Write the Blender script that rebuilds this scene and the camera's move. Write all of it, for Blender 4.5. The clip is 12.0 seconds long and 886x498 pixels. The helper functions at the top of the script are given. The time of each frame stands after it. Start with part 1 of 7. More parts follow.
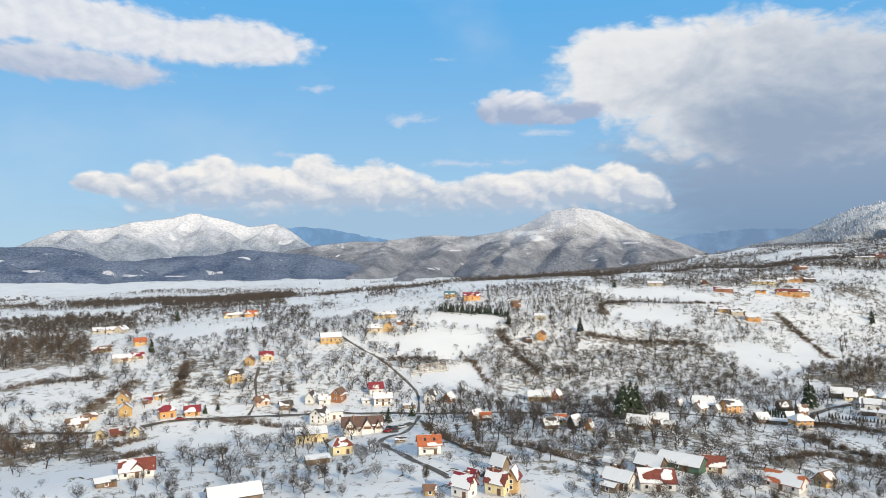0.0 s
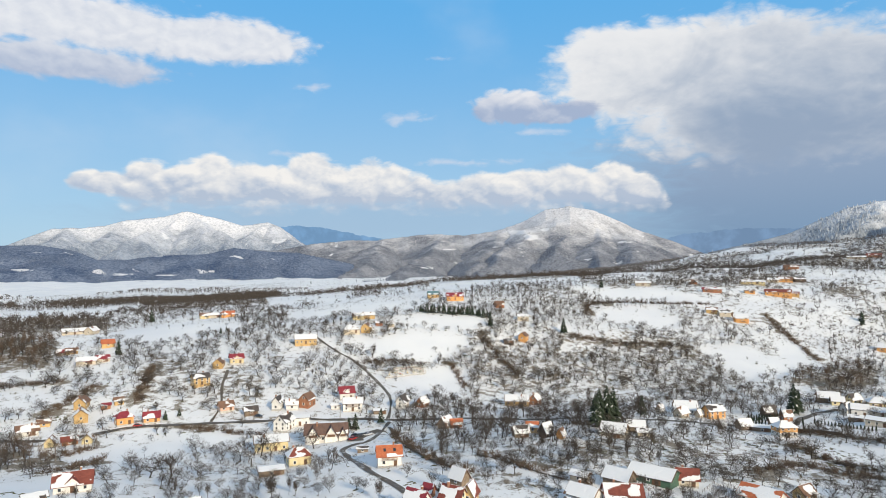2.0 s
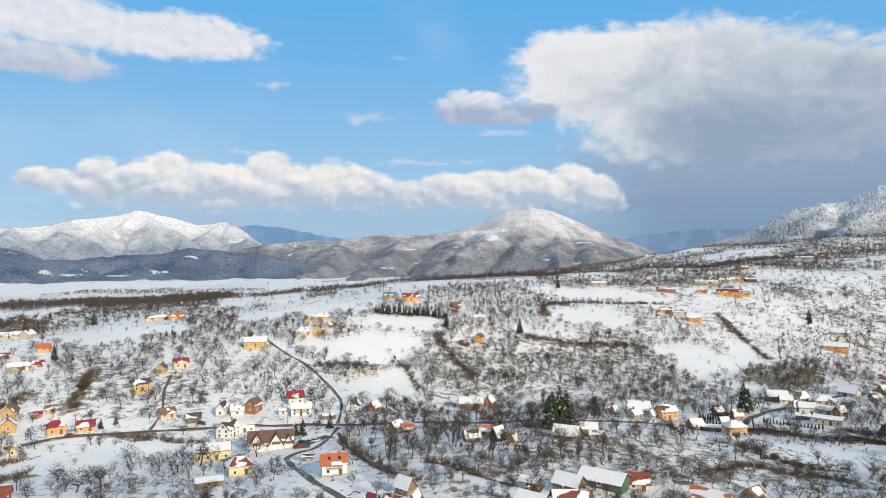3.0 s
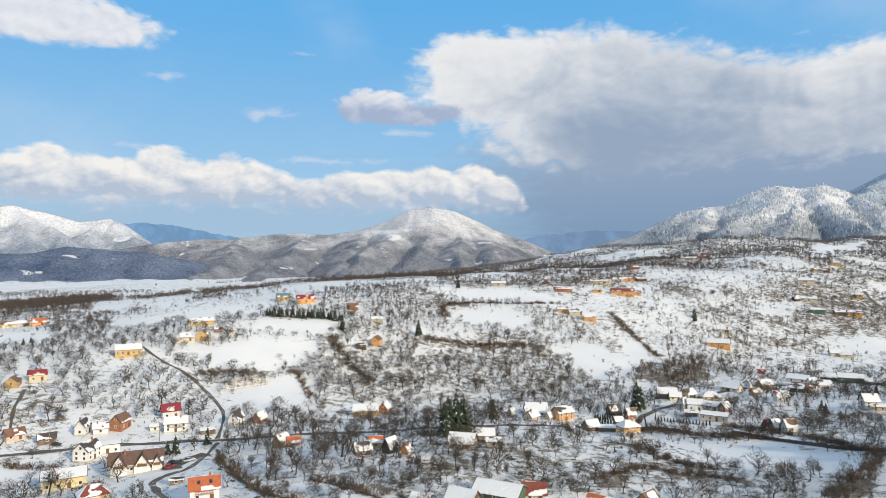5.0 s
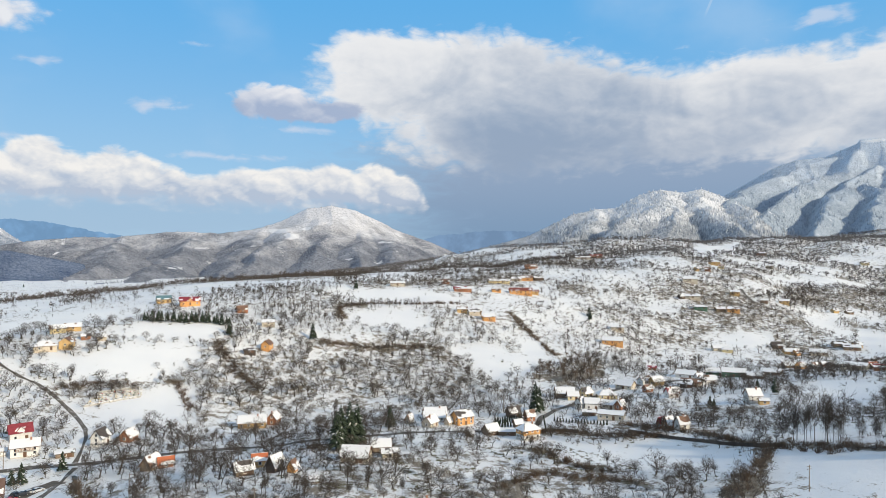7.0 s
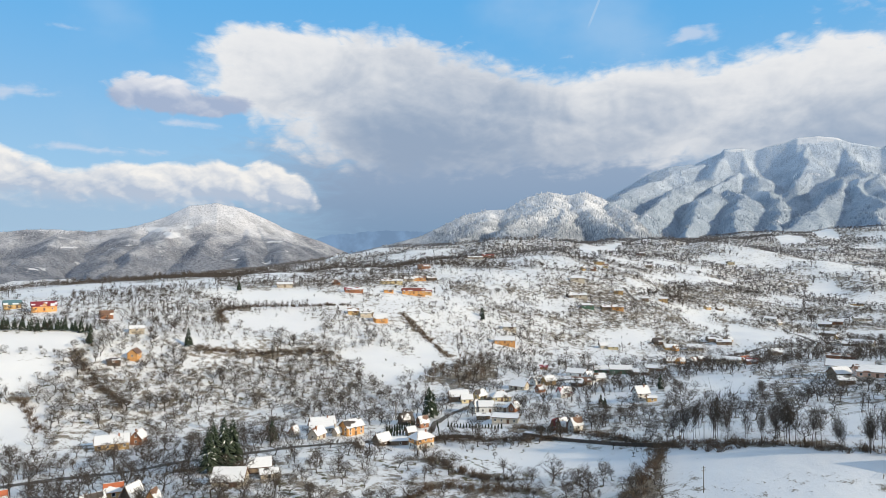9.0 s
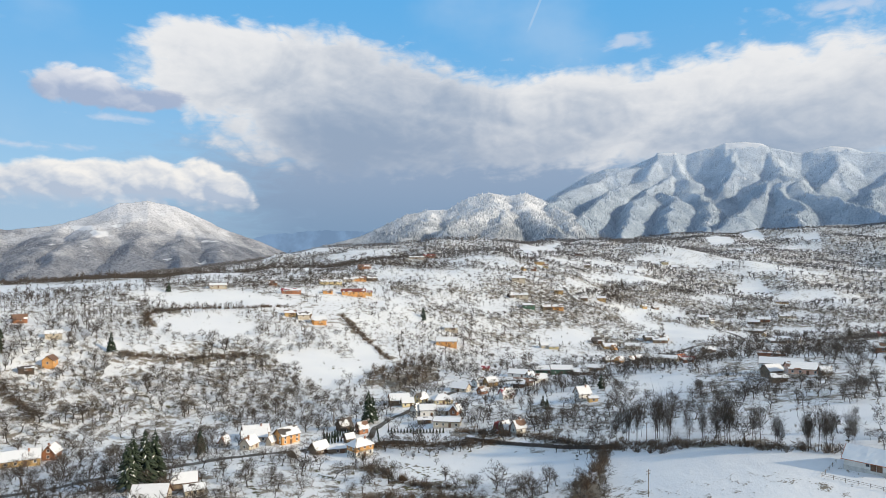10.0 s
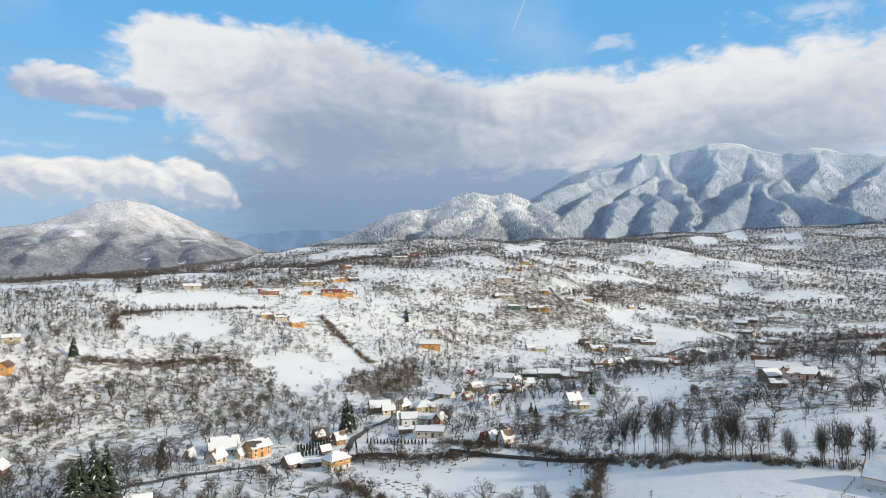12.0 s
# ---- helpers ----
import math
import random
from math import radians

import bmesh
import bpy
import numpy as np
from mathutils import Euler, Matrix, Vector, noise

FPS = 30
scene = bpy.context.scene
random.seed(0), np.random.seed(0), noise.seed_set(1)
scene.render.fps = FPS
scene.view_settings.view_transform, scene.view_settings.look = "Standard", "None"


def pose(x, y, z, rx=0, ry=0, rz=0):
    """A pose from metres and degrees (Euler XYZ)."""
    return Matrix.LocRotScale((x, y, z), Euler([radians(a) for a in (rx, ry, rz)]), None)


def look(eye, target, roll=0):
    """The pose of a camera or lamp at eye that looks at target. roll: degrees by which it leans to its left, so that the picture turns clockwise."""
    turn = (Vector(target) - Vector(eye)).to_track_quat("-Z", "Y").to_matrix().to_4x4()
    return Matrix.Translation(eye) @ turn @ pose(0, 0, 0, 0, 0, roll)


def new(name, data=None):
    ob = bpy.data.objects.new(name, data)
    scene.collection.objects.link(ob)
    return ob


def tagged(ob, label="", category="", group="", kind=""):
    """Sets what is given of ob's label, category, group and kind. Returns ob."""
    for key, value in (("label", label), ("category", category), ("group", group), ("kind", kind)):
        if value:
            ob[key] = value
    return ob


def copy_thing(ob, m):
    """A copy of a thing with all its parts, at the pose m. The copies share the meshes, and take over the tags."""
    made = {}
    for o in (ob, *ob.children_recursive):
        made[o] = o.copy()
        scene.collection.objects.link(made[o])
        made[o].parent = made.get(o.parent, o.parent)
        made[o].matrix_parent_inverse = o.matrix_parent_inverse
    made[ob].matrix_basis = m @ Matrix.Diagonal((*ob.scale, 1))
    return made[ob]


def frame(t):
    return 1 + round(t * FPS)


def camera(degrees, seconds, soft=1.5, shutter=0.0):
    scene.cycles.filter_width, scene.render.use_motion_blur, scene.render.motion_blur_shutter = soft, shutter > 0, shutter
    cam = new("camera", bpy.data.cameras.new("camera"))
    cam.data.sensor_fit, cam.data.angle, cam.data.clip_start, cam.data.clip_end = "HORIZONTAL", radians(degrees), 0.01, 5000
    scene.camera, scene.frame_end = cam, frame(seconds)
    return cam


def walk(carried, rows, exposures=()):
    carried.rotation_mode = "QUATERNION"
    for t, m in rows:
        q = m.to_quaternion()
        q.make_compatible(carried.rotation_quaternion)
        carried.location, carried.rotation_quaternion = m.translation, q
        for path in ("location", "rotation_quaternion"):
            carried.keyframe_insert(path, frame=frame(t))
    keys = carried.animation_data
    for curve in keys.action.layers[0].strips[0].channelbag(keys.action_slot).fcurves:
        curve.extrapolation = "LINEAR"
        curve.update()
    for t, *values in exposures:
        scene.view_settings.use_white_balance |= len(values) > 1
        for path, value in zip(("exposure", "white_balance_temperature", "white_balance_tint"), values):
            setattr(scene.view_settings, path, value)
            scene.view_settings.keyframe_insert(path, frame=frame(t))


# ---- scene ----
cam = camera(68.76, 12.0, soft=0.65)
PATH = [
    (0, pose(0.00, 0.00, 80.00, 91.01, 0, 0.00) @ pose(0, 0, 0, 0, 0, -0.12)),
    (0.5, pose(3.40, 3.43, 80.11, 90.97, 0, 0.00) @ pose(0, 0, 0, 0, 0, -0.10)),
    (1, pose(6.81, 6.76, 80.23, 90.95, 0, -0.03) @ pose(0, 0, 0, 0, 0, -0.09)),
    (1.5, pose(10.01, 10.11, 80.36, 90.92, 0, -0.05) @ pose(0, 0, 0, 0, 0, -0.06)),
    (2, pose(12.98, 13.77, 80.45, 90.92, 0, -0.34) @ pose(0, 0, 0, 0, 0, -0.05)),
    (2.5, pose(15.64, 17.57, 80.38, 90.92, 0, -1.73) @ pose(0, 0, 0, 0, 0, -0.06)),
    (3, pose(17.99, 21.45, 80.40, 90.94, 0, -3.75) @ pose(0, 0, 0, 0, 0, -0.03)),
    (5, pose(24.32, 37.19, 80.41, 90.93, 0, -12.28) @ pose(0, 0, 0, 0, 0, 0.04)),
    (5.5, pose(25.90, 41.13, 80.39, 90.92, 0, -14.41) @ pose(0, 0, 0, 0, 0, 0.05)),
    (6, pose(27.55, 45.10, 80.35, 90.91, 0, -16.61) @ pose(0, 0, 0, 0, 0, 0.05)),
    (6.5, pose(29.09, 49.04, 80.28, 90.90, 0, -18.76) @ pose(0, 0, 0, 0, 0, 0.05)),
    (7, pose(30.77, 53.00, 80.26, 90.90, 0, -21.04) @ pose(0, 0, 0, 0, 0, 0.05)),
    (9, pose(38.88, 68.73, 79.99, 90.91, 0, -30.49) @ pose(0, 0, 0, 0, 0, 0.02)),
    (9.5, pose(41.38, 72.71, 79.94, 90.91, 0, -33.07) @ pose(0, 0, 0, 0, 0, 0.03)),
    (10, pose(44.07, 76.65, 79.92, 90.92, 0, -35.68) @ pose(0, 0, 0, 0, 0, 0.03)),
    (10.5, pose(46.99, 80.44, 79.91, 90.92, 0, -35.71) @ pose(0, 0, 0, 0, 0, 0.03)),
    (11, pose(49.97, 84.22, 79.84, 90.93, 0, -35.95) @ pose(0, 0, 0, 0, 0, 0.03)),
    (11.5, pose(52.85, 88.05, 79.73, 90.92, 0, -36.55) @ pose(0, 0, 0, 0, 0, 0.05)),
    (12, pose(55.76, 91.92, 79.64, 90.92, 0, -37.09) @ pose(0, 0, 0, 0, 0, 0.06)),
]
walk(cam, PATH)

# ---------------- light ----------------
SUN_BEARING, SUN_ELEVATION = 148.0, 23.0
sun_data = bpy.data.lights.new("sun", "SUN")
sun_data.energy, sun_data.angle, sun_data.color = 3.88, radians(0.6), (1.0, 0.862, 0.655)
sun = new("sun", sun_data)
_b, _e = radians(SUN_BEARING), radians(SUN_ELEVATION)
SUN_DIR = Vector((math.sin(_b) * math.cos(_e), math.cos(_b) * math.cos(_e), math.sin(_e)))
sun.matrix_world = look(SUN_DIR * 400, (0, 0, 0))

world = bpy.data.worlds.new("winter_sky")
scene.world = world
world.use_nodes = True


class Nodes:
    """Short-hand for building node trees: every call returns an output socket."""

    def __init__(self, tree):
        self.tree = tree

    def put(self, socket, value):
        if isinstance(value, bpy.types.NodeSocket):
            self.tree.links.new(value, socket)
        else:
            socket.default_value = value

    def math(self, op, a, b=0.0, c=0.0, clamp=False):
        n = self.tree.nodes.new("ShaderNodeMath")
        n.operation, n.use_clamp = op, clamp
        for s, v in zip(n.inputs, (a, b, c)):
            self.put(s, v)
        return n.outputs[0]

    def ramp(self, value, lo, hi, out_lo=0.0, out_hi=1.0, smooth=True):
        n = self.tree.nodes.new("ShaderNodeMapRange")
        n.interpolation_type = "SMOOTHSTEP" if smooth else "LINEAR"
        for key, v in (("Value", value), ("From Min", lo), ("From Max", hi), ("To Min", out_lo), ("To Max", out_hi)):
            self.put(n.inputs[key], v)
        return n.outputs[0]

    def mix(self, fac, a, b):
        n = self.tree.nodes.new("ShaderNodeMix")
        n.data_type = "RGBA"
        self.put(n.inputs[0], fac)
        for s, v in ((n.inputs[6], a), (n.inputs[7], b)):
            self.put(s, (*v, 1) if isinstance(v, tuple) and len(v) == 3 else v)
        return n.outputs[2]

    def noise(self, vector, scale, detail=4.0, rough=0.55, distortion=0.0):
        n = self.tree.nodes.new("ShaderNodeTexNoise")
        if vector is not None:
            self.put(n.inputs["Vector"], vector)
        n.inputs["Scale"].default_value = scale
        n.inputs["Detail"].default_value = detail
        n.inputs["Roughness"].default_value = rough
        n.inputs["Distortion"].default_value = distortion
        return n.outputs["Fac"]

    def xyz(self, x, y, z):
        n = self.tree.nodes.new("ShaderNodeCombineXYZ")
        for s, v in zip(n.inputs, (x, y, z)):
            self.put(s, v)
        return n.outputs[0]


def make_sky():
    nt = world.node_tree
    k = Nodes(nt)
    sky = nt.nodes.new("ShaderNodeTexSky")
    sky.sky_type, sky.sun_disc = "NISHITA", False
    sky.sun_elevation, sky.sun_rotation = radians(SUN_ELEVATION), radians(SUN_BEARING)
    sky.air_density, sky.dust_density, sky.ozone_density, sky.altitude = 1.0, 0.4, 3.0, 500
    coord = nt.nodes.new("ShaderNodeTexCoord")
    sep = nt.nodes.new("ShaderNodeSeparateXYZ")
    nt.links.new(coord.outputs["Generated"], sep.inputs[0])
    x, y, z = sep.outputs
    bearing = k.math("MULTIPLY", k.math("ARCTAN2", x, y), 57.2958)
    height = k.math("MULTIPLY", k.math("ARCSINE", z), 57.2958)
    plane = k.xyz(bearing, k.math("MULTIPLY", height, 1.5), 0.0)
    shifted = k.xyz(k.math("ADD", bearing, 0.45), k.math("MULTIPLY", k.math("ADD", height, 0.5), 1.5), 0.0)

    def heaps(where):
        """Heaped noise: rounded lumps with creases between them, about 0 on the mean."""
        out = 0.0
        for scale, weight in ((0.17, 1.0), (0.40, 0.60), (0.95, 0.22), (2.2, 0.08)):
            n = k.noise(where, scale, 1.5, 0.5, 0.3)
            lump = k.math("ABSOLUTE", k.math("MULTIPLY_ADD", n, 2.0, -1.0))
            out = k.math("MULTIPLY_ADD", k.math("SUBTRACT", lump, 0.2), weight, out)
        return out

    billow = heaps(plane)
    relief = k.math("SUBTRACT", billow, heaps(shifted))
    broad = k.noise(plane, 0.05, 5, 0.5)
    wisp = k.noise(k.xyz(k.math("MULTIPLY", bearing, 0.6), k.math("MULTIPLY", height, 1.8), 3.0), 0.5, 6, 0.6, 0.8)

    def blob(b, e, rb, re, flat=1.0):
        """1 at the middle of a cloud, 0 at its rim, negative outside; flat > 1 cuts its base level."""
        db = k.math("DIVIDE", k.math("SUBTRACT", bearing, b), rb)
        de = k.math("DIVIDE", k.math("SUBTRACT", height, e), re)
        if flat != 1.0:
            de = k.math("MAXIMUM", de, k.math("MULTIPLY", de, -flat))
        r2 = k.math("ADD", k.math("MULTIPLY", db, db), k.math("MULTIPLY", de, de))
        return k.math("SUBTRACT", 1.0, k.math("SQRT", r2))

    def group(blobs):
        out = blob(*blobs[0])
        for one in blobs[1:]:
            out = k.math("SMOOTH_MAX", out, blob(*one), 0.25)
        return out

    def cover(shape, rough, lo, hi):
        d = k.math("ADD", shape, k.math("MULTIPLY", k.math("ADD", billow, k.math("SUBTRACT", wisp, 0.5)), rough))
        return k.ramp(d, lo, hi), d

    # clear sky, whiter towards the horizon
    blue = k.mix(k.ramp(height, -1.0, 24.0), SKY_LOW, SKY_HIGH)
    n = nt.nodes.new("ShaderNodeMix")
    n.data_type = "RGBA"
    n.inputs[0].default_value = 0.12
    nt.links.new(blue, n.inputs[6])
    nt.links.new(sky.outputs[0], n.inputs[7])
    colour = n.outputs[2]
    # thin veil high up and a grey-blue bank low over the eastern valley
    veil = k.math("MULTIPLY", k.ramp(broad, 0.50, 0.75), 0.30)
    colour = k.mix(veil, colour, (6.6, 7.6, 8.8))
    # overhead, out of view, the sky is set less blue to tune the fill
    colour = k.mix(k.ramp(height, 22.0, 40.0, 0.0, 0.8), colour, (5.0, 5.9, 7.0))
    # milky sky on the sun's side, out of view, set to whiten the fill
    milky_fill = k.math("MULTIPLY", k.ramp(y, 0.2, -0.6), 0.55)
    colour = k.mix(milky_fill, colour, (4.9, 4.9, 5.0))
    bank_low = k.math("MULTIPLY_ADD", k.math("SUBTRACT", wisp, 0.5), 0.5, blob(36.0, 5.0, 30.0, 9.0))
    colour = k.mix(k.math("MULTIPLY", k.ramp(bank_low, -0.05, 0.55), 0.95), colour, k.mix(k.ramp(height, 1.0, 9.0), (2.1, 3.25, 4.9), (3.1, 4.0, 5.5)))
    bank_west = k.math("MULTIPLY_ADD", k.math("SUBTRACT", wisp, 0.5), 0.6, blob(-4.0, 3.4, 27.0, 2.4))
    colour = k.mix(k.math("MULTIPLY", k.ramp(bank_west, -0.1, 0.6), 0.7), colour, (3.7, 5.2, 7.0))
    # big cloud bank from the middle of the sky to the east
    m, d = cover(group([(22.0, 15.2, 13.0, 4.6), (29.0, 12.4, 15.0, 5.4), (15.5, 17.0, 6.0, 2.4), (46.0, 12.0, 15.0, 4.6), (64.0, 11.6, 18.0, 5.4), (95.0, 13.0, 26.0, 8.0)]), 0.50, -0.14, 0.24)
    lit = k.math("ADD", k.ramp(height, 6.0, 18.0, 0.12, 0.82), k.math("MULTIPLY", relief, 0.40))
    lit = k.math("ADD", lit, k.math("MULTIPLY", k.math("SUBTRACT", k.noise(plane, 0.11, 5, 0.55, 0.6), 0.5), 1.5))
    lit = k.math("ADD", lit, k.ramp(blob(30.0, 11.0, 14.0, 12.0), 0.0, 0.8, 0.0, -0.55))
    lit = k.ramp(k.math("ADD", lit, k.ramp(d, 0.0, 0.5, 0.25, -0.1)), -0.45, 1.15)
    shade = k.mix(lit, (3.2, 4.1, 5.5), (8.9, 8.9, 8.95))
    colour = k.mix(k.math("MULTIPLY", m, 0.97), colour, shade)
    # upper western clouds
    m, d = cover(group([(-29.0, 17.8, 16.0, 2.4), (-31.0, 14.8, 9.5, 1.7, 1.3), (-17.5, 17.9, 7.5, 2.1), (-45.0, 17.0, 12.0, 4.0)]), 0.6, -0.08, 0.30)
    lit = k.math("ADD", k.ramp(height, 13.2, 17.6, 0.0, 0.85), k.math("MULTIPLY", relief, 0.8), clamp=True)
    shade = k.mix(lit, (4.7, 5.4, 6.9), (8.7, 8.8, 9.1))
    colour = k.mix(k.math("MULTIPLY", m, 0.95), colour, shade)
    # small grey cloud and wisps
    m, d = cover(group([(6.4, 13.2, 4.2, 1.7), (11.0, 12.6, 3.4, 1.1)]), 0.6, -0.02, 0.28)
    lit = k.math("ADD", k.ramp(height, 12.8, 14.2, 0.0, 0.9), k.math("MULTIPLY", relief, 0.8), clamp=True)
    colour = k.mix(k.math("MULTIPLY", m, 0.95), colour, k.mix(lit, (4.0, 4.8, 6.5), (8.7, 8.7, 9.0)))
    m, d = cover(group([(-3.4, 12.4, 4.2, 0.9), (-11.8, 14.7, 2.4, 0.5), (-13.0, 9.1, 3.0, 0.45), (2.0, 8.5, 9.0, 0.5), (0.0, 17.3, 2.2, 0.4), (8.5, 11.0, 4.0, 0.5), (52.0, 18.0, 6.0, 1.0), (68.0, 18.5, 10.0, 1.2)]), 1.7, 0.0, 1.0)
    colour = k.mix(k.math("MULTIPLY", m, 0.62), colour, (7.0, 7.5, 8.6))
    # cumulus row over the western mountains
    m, d = cover(group([(-18.0, 5.9, 10.5, 1.9), (-6.0, 5.6, 9.0, 1.6), (9.0, 6.2, 10.5, 1.7), (-27.6, 6.0, 2.6, 1.1, 1.3),
                        (-24.2, 5.9, 2.5, 2.2, 0.8), (-21.6, 5.8, 2.5, 2.2, 0.8), (-19.2, 6.8, 2.5, 2.2, 0.8), (-16.7, 6.3, 2.5, 2.2, 0.8), (-13.9, 6.1, 2.5, 2.2, 0.8), (-11.3, 7.2, 2.5, 2.2, 0.8), (-9.1, 6.3, 2.5, 2.2, 0.8), (-6.4, 6.7, 2.5, 2.2, 0.8), (-4.2, 6.4, 2.5, 2.2, 0.8), (-1.9, 5.5, 2.5, 2.2, 0.8), (0.8, 4.9, 2.5, 2.2, 0.8), (3.8, 5.4, 2.5, 2.2, 0.8), (7.3, 5.8, 2.5, 2.2, 0.8), (11.2, 6.3, 2.5, 2.2, 0.8), (15.0, 6.4, 2.5, 2.2, 0.8), (17.3, 5.3, 2.5, 2.2, 0.8)]), 0.42, -0.06, 0.20)
    # the base is ragged and sinks into the haze
    m = k.math("MULTIPLY", m, k.ramp(k.math("ADD", height, k.math("MULTIPLY", k.math("ADD", billow, k.math("SUBTRACT", wisp, 0.5)), 1.3)), 3.5, 5.3))
    lit = k.math("ADD", k.ramp(height, 4.9, 7.6, 0.05, 0.75), k.math("MULTIPLY", relief, 1.5))
    lit = k.math("ADD", lit, k.ramp(d, 0.0, 0.35, 0.30, 0.0), clamp=True)
    colour = k.mix(k.math("MULTIPLY", m, 0.97), colour, k.mix(lit, (4.9, 5.7, 7.0), (9.6, 9.35, 9.0)))
    # a short vapour trail
    along = k.math("ADD", k.math("MULTIPLY", k.math("SUBTRACT", bearing, 43.9), 0.42), k.math("MULTIPLY", k.math("SUBTRACT", height, 20.9), 0.91))
    across = k.math("SUBTRACT", k.math("MULTIPLY", k.math("SUBTRACT", bearing, 43.9), 0.91), k.math("MULTIPLY", k.math("SUBTRACT", height, 20.9), 0.42))
    trail = k.math("MULTIPLY", k.ramp(k.math("ABSOLUTE", across), 0.05, 0.14, 1.0, 0.0), k.ramp(k.math("ABSOLUTE", along), 1.0, 2.0, 1.0, 0.0))
    colour = k.mix(k.math("MULTIPLY", trail, 0.22), colour, (7.5, 8.2, 9.0))
    # below the horizon: snowy land
    colour = k.mix(k.ramp(height, -6.0, -1.0), (4.5, 4.8, 5.4), colour)
    bg = nt.nodes["Background"]
    nt.links.new(colour, bg.inputs["Color"])
    bg.inputs["Strength"].default_value = 0.095


SKY_LOW, SKY_HIGH = (4.2, 6.45, 8.5), (1.3, 4.8, 9.1)
make_sky()


# ---------------- materials ----------------
def material(name):
    m = bpy.data.materials.new(name)
    m.use_nodes = True
    return m, Nodes(m.node_tree), m.node_tree.nodes["Principled BSDF"]


def coords(k, kind="Object"):
    return k.tree.nodes.new("ShaderNodeTexCoord").outputs[kind]


def position(k):
    return k.tree.nodes.new("ShaderNodeNewGeometry").outputs["Position"]


def bumped(k, bsdf, value, strength, distance):
    n = k.tree.nodes.new("ShaderNodeBump")
    n.inputs["Strength"].default_value, n.inputs["Distance"].default_value = strength, distance
    k.put(n.inputs["Height"], value)
    k.tree.links.new(n.outputs[0], bsdf.inputs["Normal"])


def surface(name, low, high, scale, rough=0.8, bump=0.3, distance=0.02, fine=None, metal=0.0):
    """A two-scale weathered surface between two colours."""
    m, k, b = material(name)
    p = coords(k)
    coarse = k.noise(p, scale, 3, 0.6)
    small = k.noise(p, fine or scale * 9, 4, 0.65)
    fac = k.ramp(k.math("ADD", k.math("MULTIPLY", coarse, 0.55), k.math("MULTIPLY", small, 0.45)), 0.34, 0.66)
    info = k.tree.nodes.new("ShaderNodeObjectInfo").outputs["Random"]
    tint = k.mix(fac, low, high)
    hsv = k.tree.nodes.new("ShaderNodeHueSaturation")
    k.put(hsv.inputs["Value"], k.ramp(info, 0.0, 1.0, 0.88, 1.12, False))
    k.put(hsv.inputs["Color"], tint)
    k.tree.links.new(hsv.outputs[0], b.inputs["Base Color"])
    b.inputs["Roughness"].default_value, b.inputs["Metallic"].default_value = rough, metal
    bumped(k, b, small, bump, distance)
    return m


def tiles(name, low, high, course=0.34):
    """Roof covering with courses, runs of weathering and moss."""
    m, k, b = material(name)
    p = coords(k)
    sep = k.tree.nodes.new("ShaderNodeSeparateXYZ")
    k.put(sep.inputs[0], p)
    wave = k.math("FRACT", k.math("DIVIDE", sep.outputs[2], course * 0.55))
    grain, broad = k.noise(p, 5.0, 4, 0.7), k.noise(p, 0.7, 3, 0.6)
    tint = k.mix(k.ramp(k.math("ADD", k.math("MULTIPLY", grain, 0.6), k.math("MULTIPLY", broad, 0.4)), 0.35, 0.65), low, high)
    k.tree.links.new(tint, b.inputs["Base Color"])
    b.inputs["Roughness"].default_value = 0.7
    bumped(k, b, k.math("ADD", wave, k.math("MULTIPLY", grain, 0.5)), 0.6, 0.05)
    return m


def snow_material(name, ground=False):
    m, k, b = material(name)
    p = position(k) if ground else coords(k)
    broad, mid, fine = k.noise(p, 0.02, 3, 0.5), k.noise(p, 0.22, 4, 0.6), k.noise(p, 1.6, 4, 0.65)
    snow = k.mix(k.ramp(broad, 0.3, 0.7), (0.74, 0.75, 0.77), (0.83, 0.83, 0.825))
    if ground:
        # dry grass and earth that show through, leaf litter under trees, darkened far woods
        attr = k.tree.nodes.new("ShaderNodeAttribute")
        attr.attribute_name = "litter_and_dark"
        litter_and_dark = attr.outputs["Fac"]
        bare = k.math("ADD", k.math("MULTIPLY", mid, 0.55), k.math("MULTIPLY", fine, 0.45))
        bare = k.math("ADD", bare, k.math("MULTIPLY", k.math("SUBTRACT", k.noise(p, 0.05, 3, 0.6), 0.5), 0.30))
        thin = k.ramp(k.math("ADD", bare, k.math("MULTIPLY", litter_and_dark, 0.14)), 0.553, 0.62)
        earth = k.mix(k.noise(p, 0.6, 3, 0.6), (0.085, 0.062, 0.036), (0.22, 0.17, 0.10))
        snow = k.mix(k.math("MULTIPLY", thin, 0.9), snow, earth)
        height = k.math("ADD", k.math("MULTIPLY", mid, 1.0), k.math("MULTIPLY", fine, 0.35))
        bumped(k, b, height, 0.55, 0.55)
    else:
        bumped(k, b, fine, 0.4, 0.08)
    k.tree.links.new(snow, b.inputs["Base Color"])
    b.inputs["Roughness"].default_value = 0.65
    b.inputs["Specular IOR Level"].default_value = 0.25
    return m


def bark(name, low, high):
    m, k, b = material(name)
    isl = k.tree.nodes.new("ShaderNodeNewGeometry").outputs["Random Per Island"]
    grain = k.noise(position(k), 0.05, 2, 0.5)
    tint = k.mix(k.math("ADD", k.math("MULTIPLY", isl, 0.6), k.math("MULTIPLY", grain, 0.4)), low, high)
    k.tree.links.new(tint, b.inputs["Base Color"])
    b.inputs["Roughness"].default_value = 0.9
    return m


